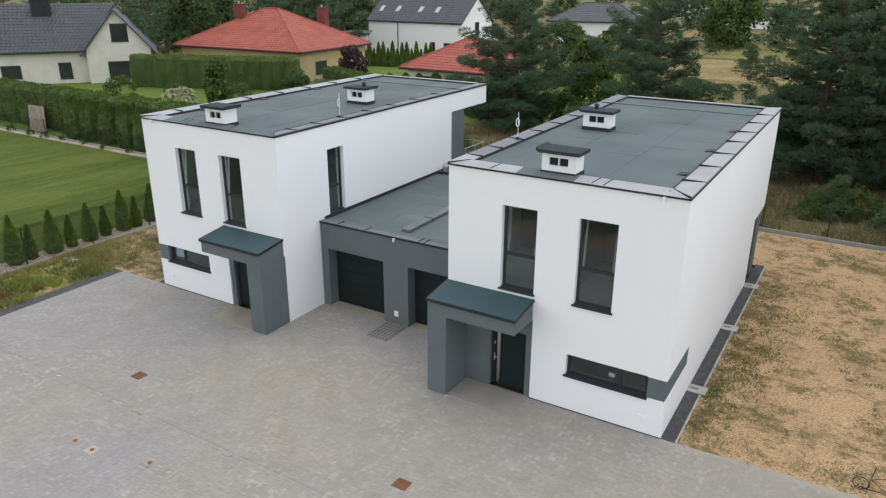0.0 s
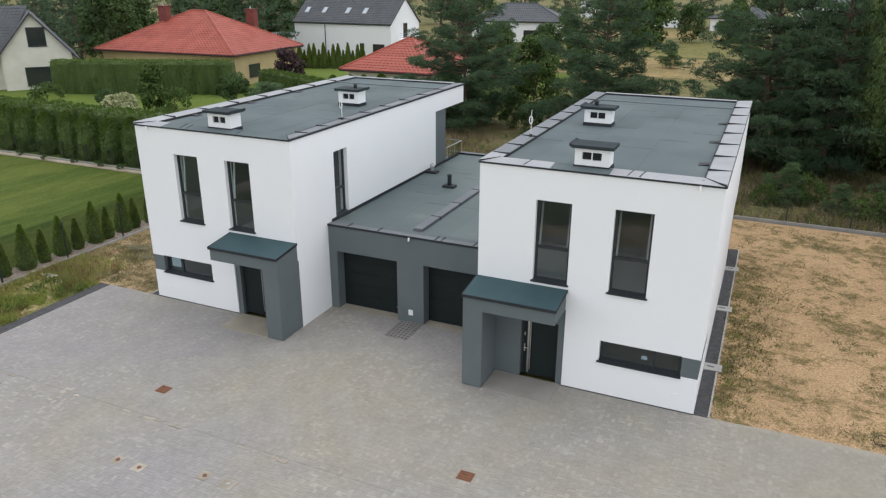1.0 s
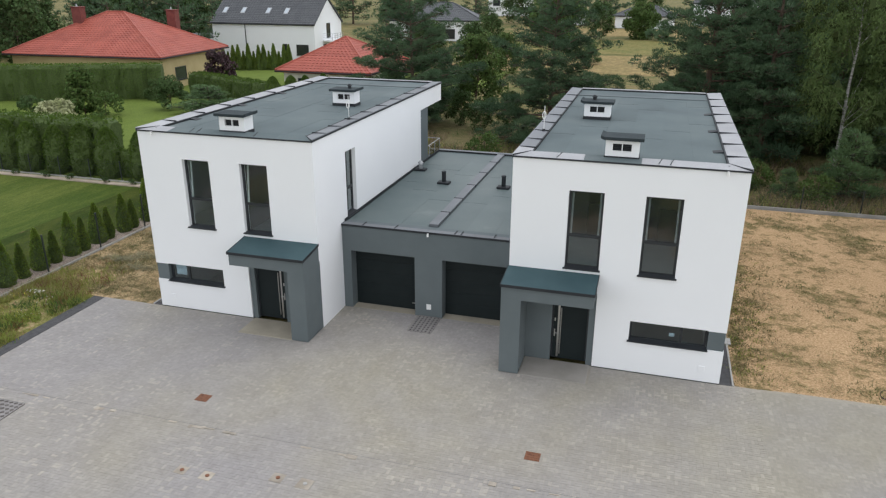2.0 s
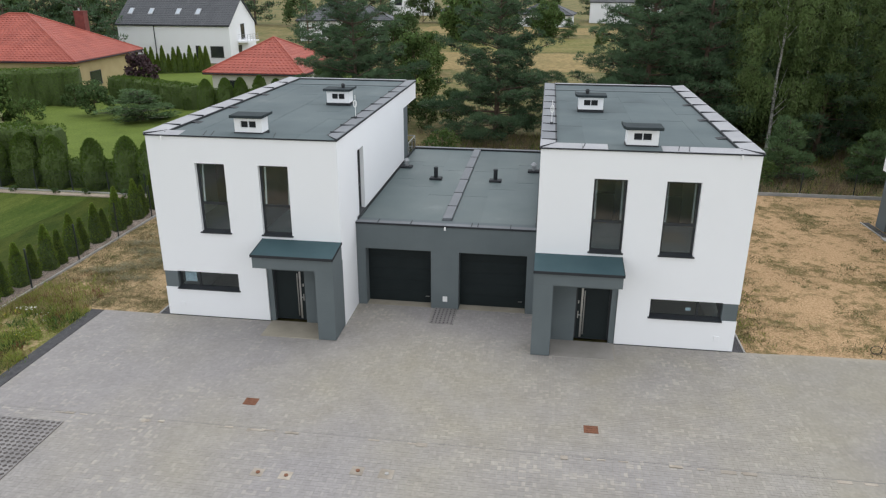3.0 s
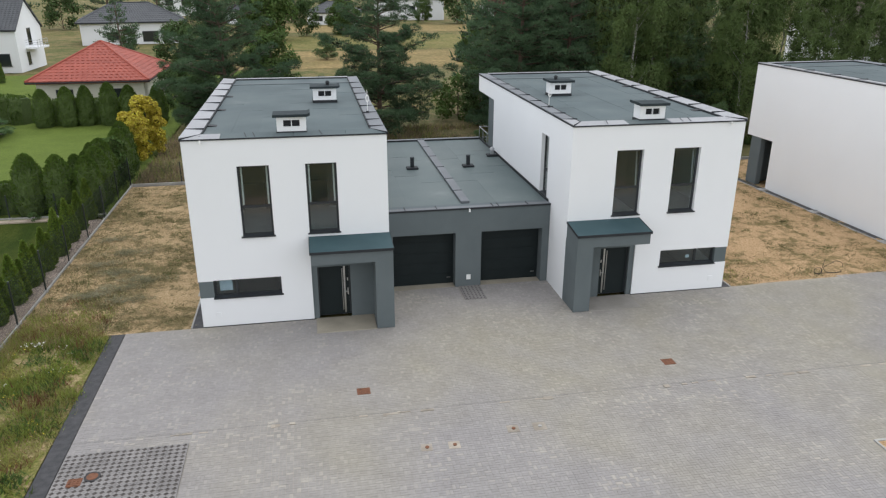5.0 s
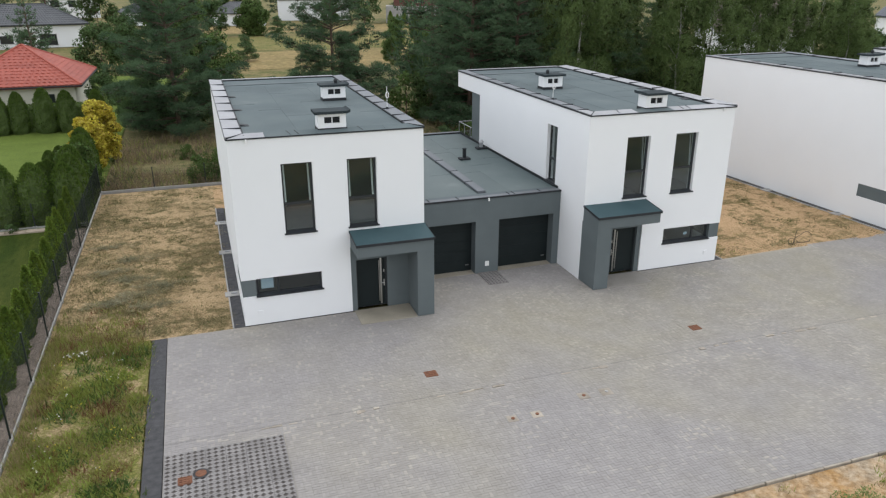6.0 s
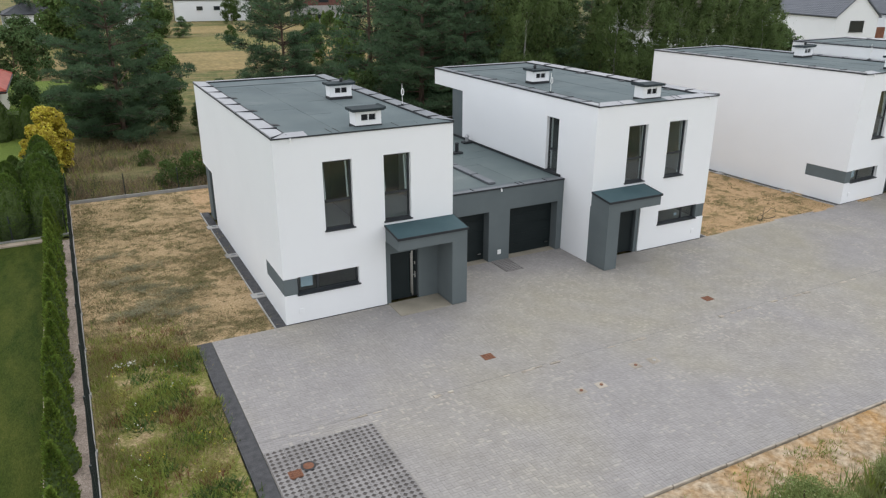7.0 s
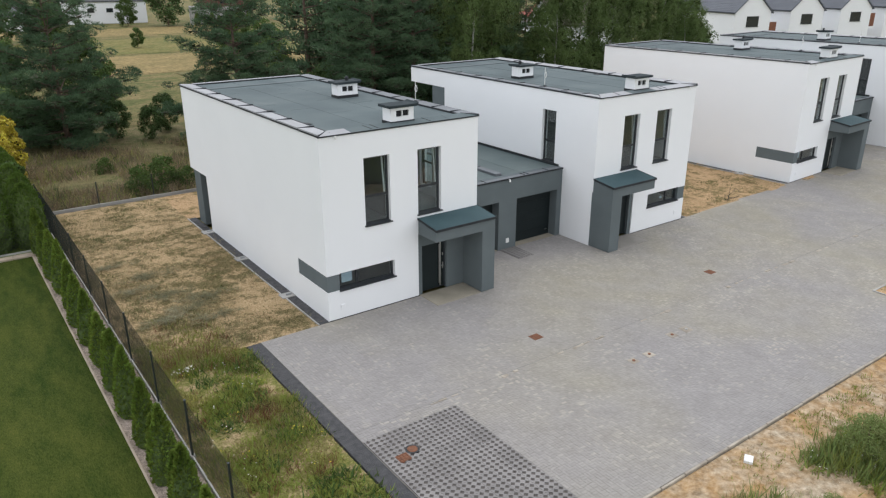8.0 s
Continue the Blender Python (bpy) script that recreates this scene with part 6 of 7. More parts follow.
def hip_house(name, label, at, turn, L, B, eave, rise, wall, roof, rows, ridge=None, chimneys=(), wins=(), over=0.7):
    """A bungalow with a hipped roof; L along local x, B along local y."""
    t = thing(name, label, "house", at, turn=turn)
    part("wall", pierced([-L / 2 + over, L / 2 - over], [-B / 2 + over, B / 2 - over], [(-L / 2 + over + 0.3, -B / 2 + over + 0.3, L / 2 - over - 0.3, B / 2 - over - 0.3)], -0.1, eave, lambda u, d, v: (u, v, d)), wall, t)
    rl = (L - B) / 2 if ridge is None else ridge
    rl = max(rl, 0.01)
    z1 = eave + rise
    e = [(-L / 2, -B / 2, eave), (L / 2, -B / 2, eave), (L / 2, B / 2, eave), (-L / 2, B / 2, eave)]
    r0, r1 = (-rl, 0, z1), (rl, 0, z1)
    rf = new("roof")
    rf.parent = t
    part("roof_body", solid([*e, r0, r1, *[(x, y, z - 0.22) for x, y, z in e]], [(0, 1, 5, 4), (1, 2, 5), (2, 3, 4, 5), (3, 0, 4), (6, 7, 1, 0), (7, 8, 2, 1), (8, 9, 3, 2), (9, 6, 0, 3), (6, 7, 8, 9)]), roof, rf)
    tiles(rf, (e[0], e[1], r1, r0), roof, rows, int(L / 0.5))
    tiles(rf, (e[1], e[2], r1, r1), roof, rows, int(B / 0.5))
    tiles(rf, (e[2], e[3], r0, r1), roof, rows, int(L / 0.5))
    tiles(rf, (e[3], e[0], r0, r0), roof, rows, int(B / 0.5))
    for p, q in ((e[0], r0), (e[1], r1), (e[2], r1), (e[3], r0), (r0, r1)):
        part("ridge_tiles", rod((p[0], p[1], p[2] + 0.06), (q[0], q[1], q[2] + 0.06), 0.12, sides=6), roof, rf)
    for i in range(4):
        p, q = e[i], e[(i + 1) % 4]
        part("gutter", rod((p[0] * 1.005, p[1] * 1.005, p[2] - 0.1), (q[0] * 1.005, q[1] * 1.005, q[2] - 0.1), 0.08, sides=6), M["seam"], t)
    for x, y, z0, z2 in chimneys:
        ch = new("chimney")
        ch.parent = t
        part("shaft", box(x - 0.65, y - 0.5, z0, x + 0.65, y + 0.5, z2, bevel=0.02), M["brick_red"], ch)
        part("cap", box(x - 0.73, y - 0.58, z2, x + 0.73, y + 0.58, z2 + 0.1, bevel=0.02), M["brick_red"], ch)
        part("pot", rod((x - 0.15, y, z2 + 0.1), (x - 0.15, y, z2 + 0.4), 0.12, 0.09), M["galv"], ch)
    for side, u, z, w, h in wins:
        if side == "s":
            plain_window(t, (u, -B / 2 + over, z), (1, 0), w, h)
        elif side == "e":
            plain_window(t, (L / 2 - over, u, z), (0, 1), w, h)
    return t


def gable_house(name, label, at, turn, L, B, eave, rise, wall, roof, rows, wins=(), roof_windows=(), over=0.25, chimney_at=None, balcony=False, gable_mat=None):
    """A house with its ridge along local x; gables at both ends, the long front towards -y."""
    t = thing(name, label, "house", at, turn=turn)
    z1 = eave + rise
    c = [(-L / 2, -B / 2, -0.1), (L / 2, -B / 2, -0.1), (L / 2, B / 2, -0.1), (-L / 2, B / 2, -0.1), (-L / 2, -B / 2, eave), (L / 2, -B / 2, eave), (L / 2, B / 2, eave), (-L / 2, B / 2, eave), (-L / 2, 0, z1), (L / 2, 0, z1)]
    part("wall", solid(c, [(0, 1, 2, 3), (0, 1, 5, 4), (2, 3, 7, 6), (1, 2, 6, 9, 5), (3, 0, 4, 8, 7), (4, 5, 9, 8), (6, 7, 8, 9)]), wall, t)
    rf = new("roof")
    rf.parent = t
    k = over / (B / 2)
    for sg in (-1, 1):
        q = [(-L / 2 - over, sg * (B / 2 + over), eave - rise * k + 0.05), (L / 2 + over, sg * (B / 2 + over), eave - rise * k + 0.05), (L / 2 + over, 0, z1 + 0.05), (-L / 2 - over, 0, z1 + 0.05)]
        part("roof_slab", solid([*q, *[(x, y, z + 0.12) for x, y, z in q]], HEXA), roof, rf)
        tiles(rf, [(x, y, z + 0.125) for x, y, z in q], roof, rows, int(L / 0.5))
        part("gutter", rod((-L / 2 - over, sg * (B / 2 + over + 0.05), eave - rise * k + 0.05), (L / 2 + over, sg * (B / 2 + over + 0.05), eave - rise * k + 0.05), 0.07, sides=6), M["seam"], t)
    part("ridge_tiles", rod((-L / 2 - over, 0, z1 + 0.2), (L / 2 + over, 0, z1 + 0.2), 0.12, sides=6), roof, rf)
    for side, u, z, w, h in wins:
        if side == "s":
            plain_window(t, (u, -B / 2, z), (1, 0), w, h)
        elif side == "e":
            plain_window(t, (L / 2, u, z), (0, 1), w, h)
        elif side == "w":
            plain_window(t, (-L / 2, u, z), (0, -1), w, h)
    for x, f, w, h in roof_windows:
        y = -B / 2 * (1 - f)
        z = eave + rise * f + 0.2
        sl = rise / (B / 2)
        cc = []
        for dz in (0.02, 0.12):
            for dx, dy in ((-w / 2, -h / 2), (w / 2, -h / 2), (w / 2, h / 2), (-w / 2, h / 2)):
                cc.append((x + dx, y + dy, z + dy * sl + dz))
        rw = new("roof_window")
        rw.parent = t
        part("frame", solid(cc, HEXA), M["galv"], rw)
        part("pane", solid([(px + (0.1 if px < x else -0.1), py + (0.1 if py < y else -0.1), pz + (0.1 if py < y else -0.1) * sl + 0.1) for px, py, pz in cc[:4]] + [(px + (0.1 if px < x else -0.1), py + (0.1 if py < y else -0.1), pz + (0.1 if py < y else -0.1) * sl + 0.115) for px, py, pz in cc[:4]], HEXA), M["pane_sky"], rw)
    if chimney_at:
        x, y = chimney_at
        ch = new("chimney")
        ch.parent = t
        part("shaft", box(x - 0.4, y - 0.35, z1 - 1.2, x + 0.4, y + 0.35, z1 + 0.9, bevel=0.02), M["brick_red"], ch)
        part("cap", box(x - 0.47, y - 0.42, z1 + 0.9, x + 0.47, y + 0.42, z1 + 1.0), M["seam"], ch)
    if balcony:
        bc = new("balcony")
        bc.parent = t
        part("slab", box(L / 2 + 0.002, -2.2, 2.9, L / 2 + 1.8, 2.2, 3.15), M["white"], bc)
        for y in (-2.1, -1.05, 0, 1.05, 2.1):
            part("post", rod((L / 2 + 1.7, y, 3.15), (L / 2 + 1.7, y, 4.15), 0.03), M["galv"], bc)
        for z in (3.5, 3.8, 4.15):
            part("rail", rod((L / 2 + 1.7, -2.1, z), (L / 2 + 1.7, 2.1, z), 0.025), M["galv"], bc)
            part("rail", rod((L / 2 + 0.05, -2.1, z), (L / 2 + 1.7, -2.1, z), 0.025), M["galv"], bc)
    return t


# Pale blue pane colour that paints the mirrored sky on.
M["pane_sky"] = material("roof_pane_sky_mirror", [(0.35, 0.4, 0.45), (0.4, 0.45, 0.5)], 0.5, 0.05, bump=0, spec=0.8)

hip_house("bungalow", "ochre bungalow with a red hipped tile roof", (-60.3, 59.0, 0), radians(3), 22.2, 16.0, 3.9, 4.7, M["ochre"], M["tile_red"], 22, ridge=1.2,
          chimneys=((-4.0, -1.9, 6.5, 9.2), (5.0, 5.0, 5.4, 8.7)), wins=(("s", -6, 1.7, 1.6, 1.4), ("s", 0, 1.7, 1.8, 1.4), ("s", 6, 1.3, 2.0, 2.2), ("e", -3, 1.6, 2.4, 1.6)))
annex = thing("garden_annex", "low white flat-roofed annex beside the white house", "annex", (-68.8, 90.5, 0), turn=radians(-1))
part("wall", box(-3.5, -3.0, -0.1, 3.4, 3.0, 3.2), M["white"], annex)
part("roof", box(-3.8, -3.3, 3.2, 3.45, 3.3, 3.5), M["tile_dark"], annex)
plain_window(annex, (2.0, -3.0, 1.6), (1, 0), 0.8, 1.6)
hip_house("bungalow", "small bungalow with a red hipped tile roof", (-27.8, 58.2, 0), radians(0), 11.5, 14.0, 3.1, 3.2, M["cream"], M["tile_red"], 14, ridge=0.1, wins=(("s", -2.5, 1.6, 1.6, 1.3), ("s", 2.5, 1.6, 1.4, 1.3)))
white_house = gable_house("detached_house", "white rendered house with a dark gabled tile roof", (-55.7, 92.9, 0), radians(-1), 19.0, 10.2, 5.75, 3.9, M["white"], M["tile_dark"], 16,
            wins=(("s", 4.0, 1.6, 0.8, 2.0), ("s", 7.2, 1.7, 2.2, 1.7), ("e", 0.0, 4.6, 1.4, 2.3), ("e", -1.5, 1.6, 1.2, 1.8)), roof_windows=((-8, 0.42, 0.8, 1.1), (-4.5, 0.42, 0.8, 1.1), (0.2, 0.42, 0.8, 1.1), (3.6, 0.42, 0.8, 1.1)), balcony=True)
part("downpipe", rod((-3.2, -5.18, 0.0), (-3.2, -5.18, 5.6), 0.07), M["seam"], white_house)


def winged_house(at, turn):
    """A house with its long eave to the front and a gabled wing at its right end; the wing's front corner is the origin."""
    t = thing("detached_house", "cream rendered house with a dark tile roof and a gabled wing", "house", at, turn=turn)
    wing, eave, top, back = 7.6, 4.1, 8.7, 12.0
    x0, front, ridge_y, ridge = -26.0, 1.6, 6.8, 9.3
    c = [(-wing, 0, -0.1), (0, 0, -0.1), (0, back, -0.1), (-wing, back, -0.1), (-wing, 0, eave), (0, 0, eave), (0, back, eave), (-wing, back, eave), (-wing / 2, 0, top), (-wing / 2, back, top)]
    part("wing_wall", solid(c, [(0, 1, 2, 3), (1, 2, 6, 5), (3, 0, 4, 7), (0, 1, 5, 8, 4), (2, 3, 7, 9, 6), (4, 8, 9, 7), (5, 6, 9, 8)]), M["cream"], t)
    part("wall", box(x0, front, -0.1, -wing - 0.004, back, eave), M["cream"], t)
    rf = new("roof")
    rf.parent = t
    q = [(x0 - 0.4, front - 0.6, eave - 0.35), (-wing + 0.2, front - 0.6, eave - 0.35), (-wing / 2, ridge_y, ridge), (x0 - 0.4, ridge_y, ridge)]
    part("roof_slab", solid([*q, *[(x, y, z + 0.14) for x, y, z in q]], HEXA), M["tile_dark"], rf)
    tiles(rf, [(x, y, z + 0.145) for x, y, z in q], M["tile_dark"], 16, 40)
    q = [(x0 - 0.4, back + 0.6, eave - 0.35), (-wing + 0.2, back + 0.6, eave - 0.35), (-wing / 2, ridge_y + 0.004, ridge), (x0 - 0.4, ridge_y + 0.004, ridge)]
    part("roof_slab", solid([*q, *[(x, y, z + 0.14) for x, y, z in q]], HEXA), M["tile_dark"], rf)
    for sg in (-1, 1):
        xe = -wing / 2 + sg * (wing / 2 + 0.75)
        q = [(xe, -0.5, eave - 0.86), (xe, back + 0.4, eave - 0.86), (-wing / 2 + sg * 0.003, back + 0.4, top + 0.06), (-wing / 2 + sg * 0.003, -0.5, top + 0.06)]
        part("roof_slab", solid([*q, *[(x, y, z + 0.14) for x, y, z in q]], HEXA), M["tile_dark"], rf)
        tiles(rf, [(x, y, z + 0.145) for x, y, z in q], M["tile_dark"], 12, 24)
    part("gutter", rod((x0 - 0.4, front - 0.68, eave - 0.33), (-wing - 0.8, front - 0.68, eave - 0.33), 0.08, sides=6), M["seam"], t)
    for x, z, w, h in ((-3.5, 6.1, 2.0, 2.2), (-3.2, 1.5, 4.2, 2.2)):
        plain_window(t, (x, 0, z), (1, 0), w, h)
    for x, z, w, h in ((-10.4, 1.5, 1.5, 2.0), (-16.5, 1.5, 2.2, 1.6), (-22.0, 1.5, 2.2, 1.6)):
        plain_window(t, (x, front, z), (1, 0), w, h)
    for x in (-19.5, -12.4):
        ch = new("chimney")
        ch.parent = t
        part("shaft", box(x - 1.1, ridge_y - 1.7, 7.0, x + 1.1, ridge_y - 0.8, 10.0, bevel=0.02), M["seam"], ch)
        part("cap", box(x - 1.2, ridge_y - 1.8, 10.0, x + 1.2, ridge_y - 0.7, 10.12), M["seam"], ch)
        part("pot", rod((x - 0.3, ridge_y - 1.25, 10.12), (x - 0.3, ridge_y - 1.25, 10.5), 0.14), M["galv"], ch)
    return t


winged_house((-67.5, 44.0, 0), radians(53))
hip_house("bungalow", "pale bungalow with a grey hipped roof", (-41.5, 140.0, 0), radians(12), 21, 14, 4.2, 3.5, M["white"], M["tile_dark"], 10, wins=(("s", -4, 1.6, 2.2, 1.4), ("s", 3, 1.4, 3.0, 2.0)))
hip_house("bungalow", "white bungalow with a dark hipped roof", (2.5, 196.0, 0), radians(-8), 16, 12, 3.2, 2.8, M["white"], M["tile_dark"], 10, wins=(("s", -4, 1.6, 2.2, 1.4), ("s", 3, 1.6, 2.0, 1.4)))
hip_house("bungalow", "white bungalow with a grey roof beyond the meadow", (-22.0, 205.0, 0), radians(10), 15, 11, 3.4, 2.6, M["white"], M["tile_dark"], 10, wins=(("s", -3, 1.7, 2.2, 1.4),))
gable_house("detached_house", "white house with a grey roof beyond the meadow", (27.0, 216.0, 0), radians(-6), 22, 10, 6.0, 2.4, M["white"], M["tile_dark"], 10, wins=(("s", -4, 3.6, 1.8, 1.1), ("s", 1, 3.6, 1.8, 1.1), ("s", 6, 3.6, 1.8, 1.1)))
cube_house = thing("modern_house", "flat-roofed grey house with rust-brown upper storey", "house", (53.0, 193.0, 0), turn=radians(-15))
part("wall", box(-7.8, -5, -0.1, 7.8, 5, 4.6), M["concrete"], cube_house, "grey rendered ground floor")
part("upper_wall", box(-5.5, -3.5, 4.6, 7.0, 4.5, 7.6), M["rust_wall"], cube_house, "rust-brown clad upper storey")
part("roof", box(-5.8, -3.8, 7.6, 7.3, 4.8, 7.85), M["tile_dark"], cube_house)
plain_window(cube_house, (1.0, -5.0, 1.6), (1, 0), 2.0, 1.2)
plain_window(cube_house, (2.0, -3.5, 6.2), (1, 0), 3.0, 1.4)
gable_house("detached_house", "white and timber modern house beyond the meadow", (-47.0, 252.0, 0), radians(8), 16, 9, 5.8, 2.0, M["white"], M["tile_dark"], 8, wins=(("s", -5, 4.4, 2.6, 2.0), ("s", 0, 4.4, 2.2, 2.0), ("s", 5, 2.0, 3.0, 2.2)))
gable_house("detached_house", "white two-storey house half hidden by birches", (62.0, 58.0, 0), radians(-20), 13, 9, 6.0, 3.6, M["white"], M["tile_brown"], 14, wins=(("s", -4, 1.6, 1.6, 1.5), ("s", 0, 4.6, 1.4, 1.5), ("s", 4, 4.6, 1.4, 1.5), ("w", 0, 4.6, 1.4, 1.5)))
hip_house("bungalow", "white bungalow with a red roof behind the birches", (109.0, 113.0, 0), radians(-30), 15, 11, 3.4, 3.6, M["white"], M["tile_red"], 10, wins=(("s", -3, 1.7, 2.0, 1.4), ("s", 3, 1.7, 2.0, 1.4)))
ROW_TURN = radians(252)
row_at = lambda k: (88.3 + 13.6 * k + 9.0 * math.cos(ROW_TURN + math.pi), 45.7 - 1.4 * k + 9.0 * math.sin(ROW_TURN + math.pi), 0)
row = gable_house("terraced_house", "white terraced house with anthracite gabled roof", row_at(0), ROW_TURN, 18.0, 6.8, 7.2, 3.1, M["white"], M["tile_slate"], 14,
                  wins=(("e", 0.0, 5.75, 2.3, 1.6), ("e", 1.0, 1.6, 1.8, 1.6)))
row["group"] = "terraced houses"
part("link_wall", box(-4.0, 3.402, -0.1, 4.8, 7.0, 3.4), M["white"], row, "low white wing between the terraced houses")
terrace = [row] + [copy_thing(row, Matrix.Translation(row_at(k)) @ pose(0, 0, 0, 0, 0, 252)) for k in (1, 2, 3, 4, 5)]
for k, z0, z1 in ((0, 3.9, 5.5), (2, 3.9, 6.2)):
    for i in range(9):
        part("timber_screen", box(7.4, 3.42 + 0.3 * i, z0, 7.48, 3.7 + 0.3 * i, z1), M["timber"], terrace[k], "reddish timber balcony screen")
    part("balcony_slab", box(6.2, 3.402, z0 - 0.3, 7.5, 6.1, z0 - 0.002), M["white"], terrace[k])
sign = part("sign_board", box(0.2, -3.46, 1.9, 2.6, -3.405, 2.5), M["white"], row, "small red and white sign board on the side wall")
for x0, x1, z0, z1 in ((0.25, 0.95, 1.95, 2.45), (1.05, 2.5, 2.28, 2.44), (1.05, 2.3, 2.02, 2.16)):
    part("red_field", box(x0, -3.475, z0, x1, -3.462, z1), M["sign_red"], sign)


# ---- fences ----
def fence_run(name, label, a, b, bay, height, plinth=0.25, mesh=True):
    a, b = Vector((*a, 0)), Vector((*b, 0))
    d = (b - a).normalized()
    n = max(1, round((b - a).length / bay))
    step = (b - a).length / n
    f = thing(name, label, "fence", tuple(a), turn=math.atan2(d.y, d.x))
    post_bm = box(-0.03, -0.025, -0.1, 0.03, 0.025, height)
    add_box(post_bm, -0.035, -0.03, height, 0.035, 0.03, height + 0.02)
    post = part("post", post_bm, M["fence"], f)
    pl = part("plinth", box(0.0, -0.03, -0.2, step - 0.01, 0.03, plinth, bevel=0.008), M["concrete"], f)
    sh = part("post_shoe", box(-0.09, -0.07, -0.2, 0.09, 0.07, plinth + 0.02, bevel=0.01), M["concrete"], f)
    if mesh:
        vs, fs = [], []

        def bar(x0, z0, x1, z1, w):
            o = len(vs)
            vs.extend([(x0, -w, z0), (x1, -w, z1), (x1, w, z1), (x0, w, z0)])
            vs.extend([(x0 - (w if x0 == x1 else 0), 0, z0 - (w if z0 == z1 else 0)), (x1 - (w if x0 == x1 else 0), 0, z1 - (w if z0 == z1 else 0)), (x1 + (w if x0 == x1 else 0), 0, z1 + (w if z0 == z1 else 0)), (x0 + (w if x0 == x1 else 0), 0, z0 + (w if z0 == z1 else 0))])
            fs.extend([(o, o + 1, o + 2, o + 3), (o + 4, o + 5, o + 6, o + 7)])
        m = int(step / 0.05)
        for i in range(m):
            x = 0.05 + (step - 0.1) * i / (m - 1)
            bar(x, plinth + 0.03, x, height - 0.02, 0.0025)
        for i in range(8):
            z = plinth + 0.05 + (height - plinth - 0.09) * i / 7
            bar(0.04, z, step - 0.04, z, 0.003)
        data = mesh_data("mesh_panel", vs, fs, M["fence"])
    for i in range(n + 1):
        if i:
            shared("post", post.data, f, (step * i, 0, 0))
            shared("post_shoe", sh.data, f, (step * i, 0, 0))
        if i < n:
            if i:
                shared("plinth", pl.data, f, (step * i, 0, 0))
            if mesh:
                shared("mesh_panel", data, f, (step * i, 0, 0))
    return f


fence_run("panel_fence", "dark green wire panel fence on a concrete plinth", (-18.15, -39.45), (-18.15, 21.8), 3.35, 1.9, 0.08)
fence_run("back_fence", "thin dark wire fence on a pale concrete plinth", (-18.15, 21.85), (58.0, 21.95), 3.2, 1.5, 0.16)

fence_run("garden_fence", "dark green wire fence along the garden path", (-18.4, 15.95), (-58.6, 15.95), 2.5, 1.35, 0.05)

# ---- garden path, kerb and small things ----
path = thing("garden_path", "pale concrete slab path across the lawn", "path", (-19.3, 15.1, 0))
slab = part("slab", box(-0.98, 0.1, -0.1, 0.0, 0.56, 0.02, bevel=0.01), M["path"], path)
for k in range(1, 42):
    shared("slab", slab.data, path, (-1.0 * k, 0, 0))
edge_lawn = thing("lawn_edging", "low concrete edging between lawn and gravel", "edging", (-19.46, -38.0, 0))
e0 = part("edging_block", box(-0.03, 0.0, -0.1, 0.03, 0.995, 0.03, bevel=0.004), M["path"], edge_lawn)
for k in range(1, 53):
    shared("edging_block", e0.data, edge_lawn, (0, 1.0 * k, 0))

cushion = broadleaf(118, 0.42, 0.34, "leaf_dark", "small dark cushion plant in the pale border", (-22.0, 15.38, 0), "cushion_plant", 0.06, count=500, low=0.1, blobs=12)
cushion["group"] = "border plants"
gc = rng(58)
for k in range(1, 15):
    copy_thing(cushion, pose(-22.0 - 2.55 * k + gc.uniform(-0.5, 0.5), 15.38 + gc.uniform(-0.06, 0.06), 0, 0, 0, gc.uniform(0, 360)) @ Matrix.Diagonal((*[gc.uniform(0.7, 1.2)] * 3, 1)))
board = thing("garden_screen", "weathered pale board screen leaning behind the garden fence", "screen", (-48.4, 16.7, -0.04), turn=0.1)
for k in range(7):
    part("board", solid([(-1.0 + 0.29 * k, 0.0, 0.0), (-0.72 + 0.29 * k, 0.0, 0.0), (-0.72 + 0.29 * k, 0.03, 0.0), (-1.0 + 0.29 * k, 0.03, 0.0), (-1.25 + 0.29 * k, 0.35, 2.2), (-0.97 + 0.29 * k, 0.35, 2.2), (-0.97 + 0.29 * k, 0.38, 2.2), (-1.25 + 0.29 * k, 0.38, 2.2)], HEXA), M["weathered"], board)

kerb = thing("kerb", "weathered brownish kerb along the edge of the paving", "kerb", (-14.4, -14.06, 0))
k0 = part("kerbstone", box(0.0, -0.07, -0.25, 0.97, 0.0, 0.025, bevel=0.012), M["pale_kerb"], kerb)
gk = rng(31)
for k in range(1, 88):
    o = shared("kerbstone", k0.data, kerb, (1.0 * k, gk.uniform(-0.012, 0.012), gk.uniform(-0.015, 0.01)))
    o.rotation_euler = (0, 0, gk.uniform(-0.008, 0.008))

pale = thing("white_block", "pale insulation block lying on the sand", "block", (-5.4, -14.75, -0.05), turn=0.5)
part("block", box(-0.17, -0.12, 0, 0.17, 0.12, 0.09, bevel=0.01), M["plastic_white"], pale)


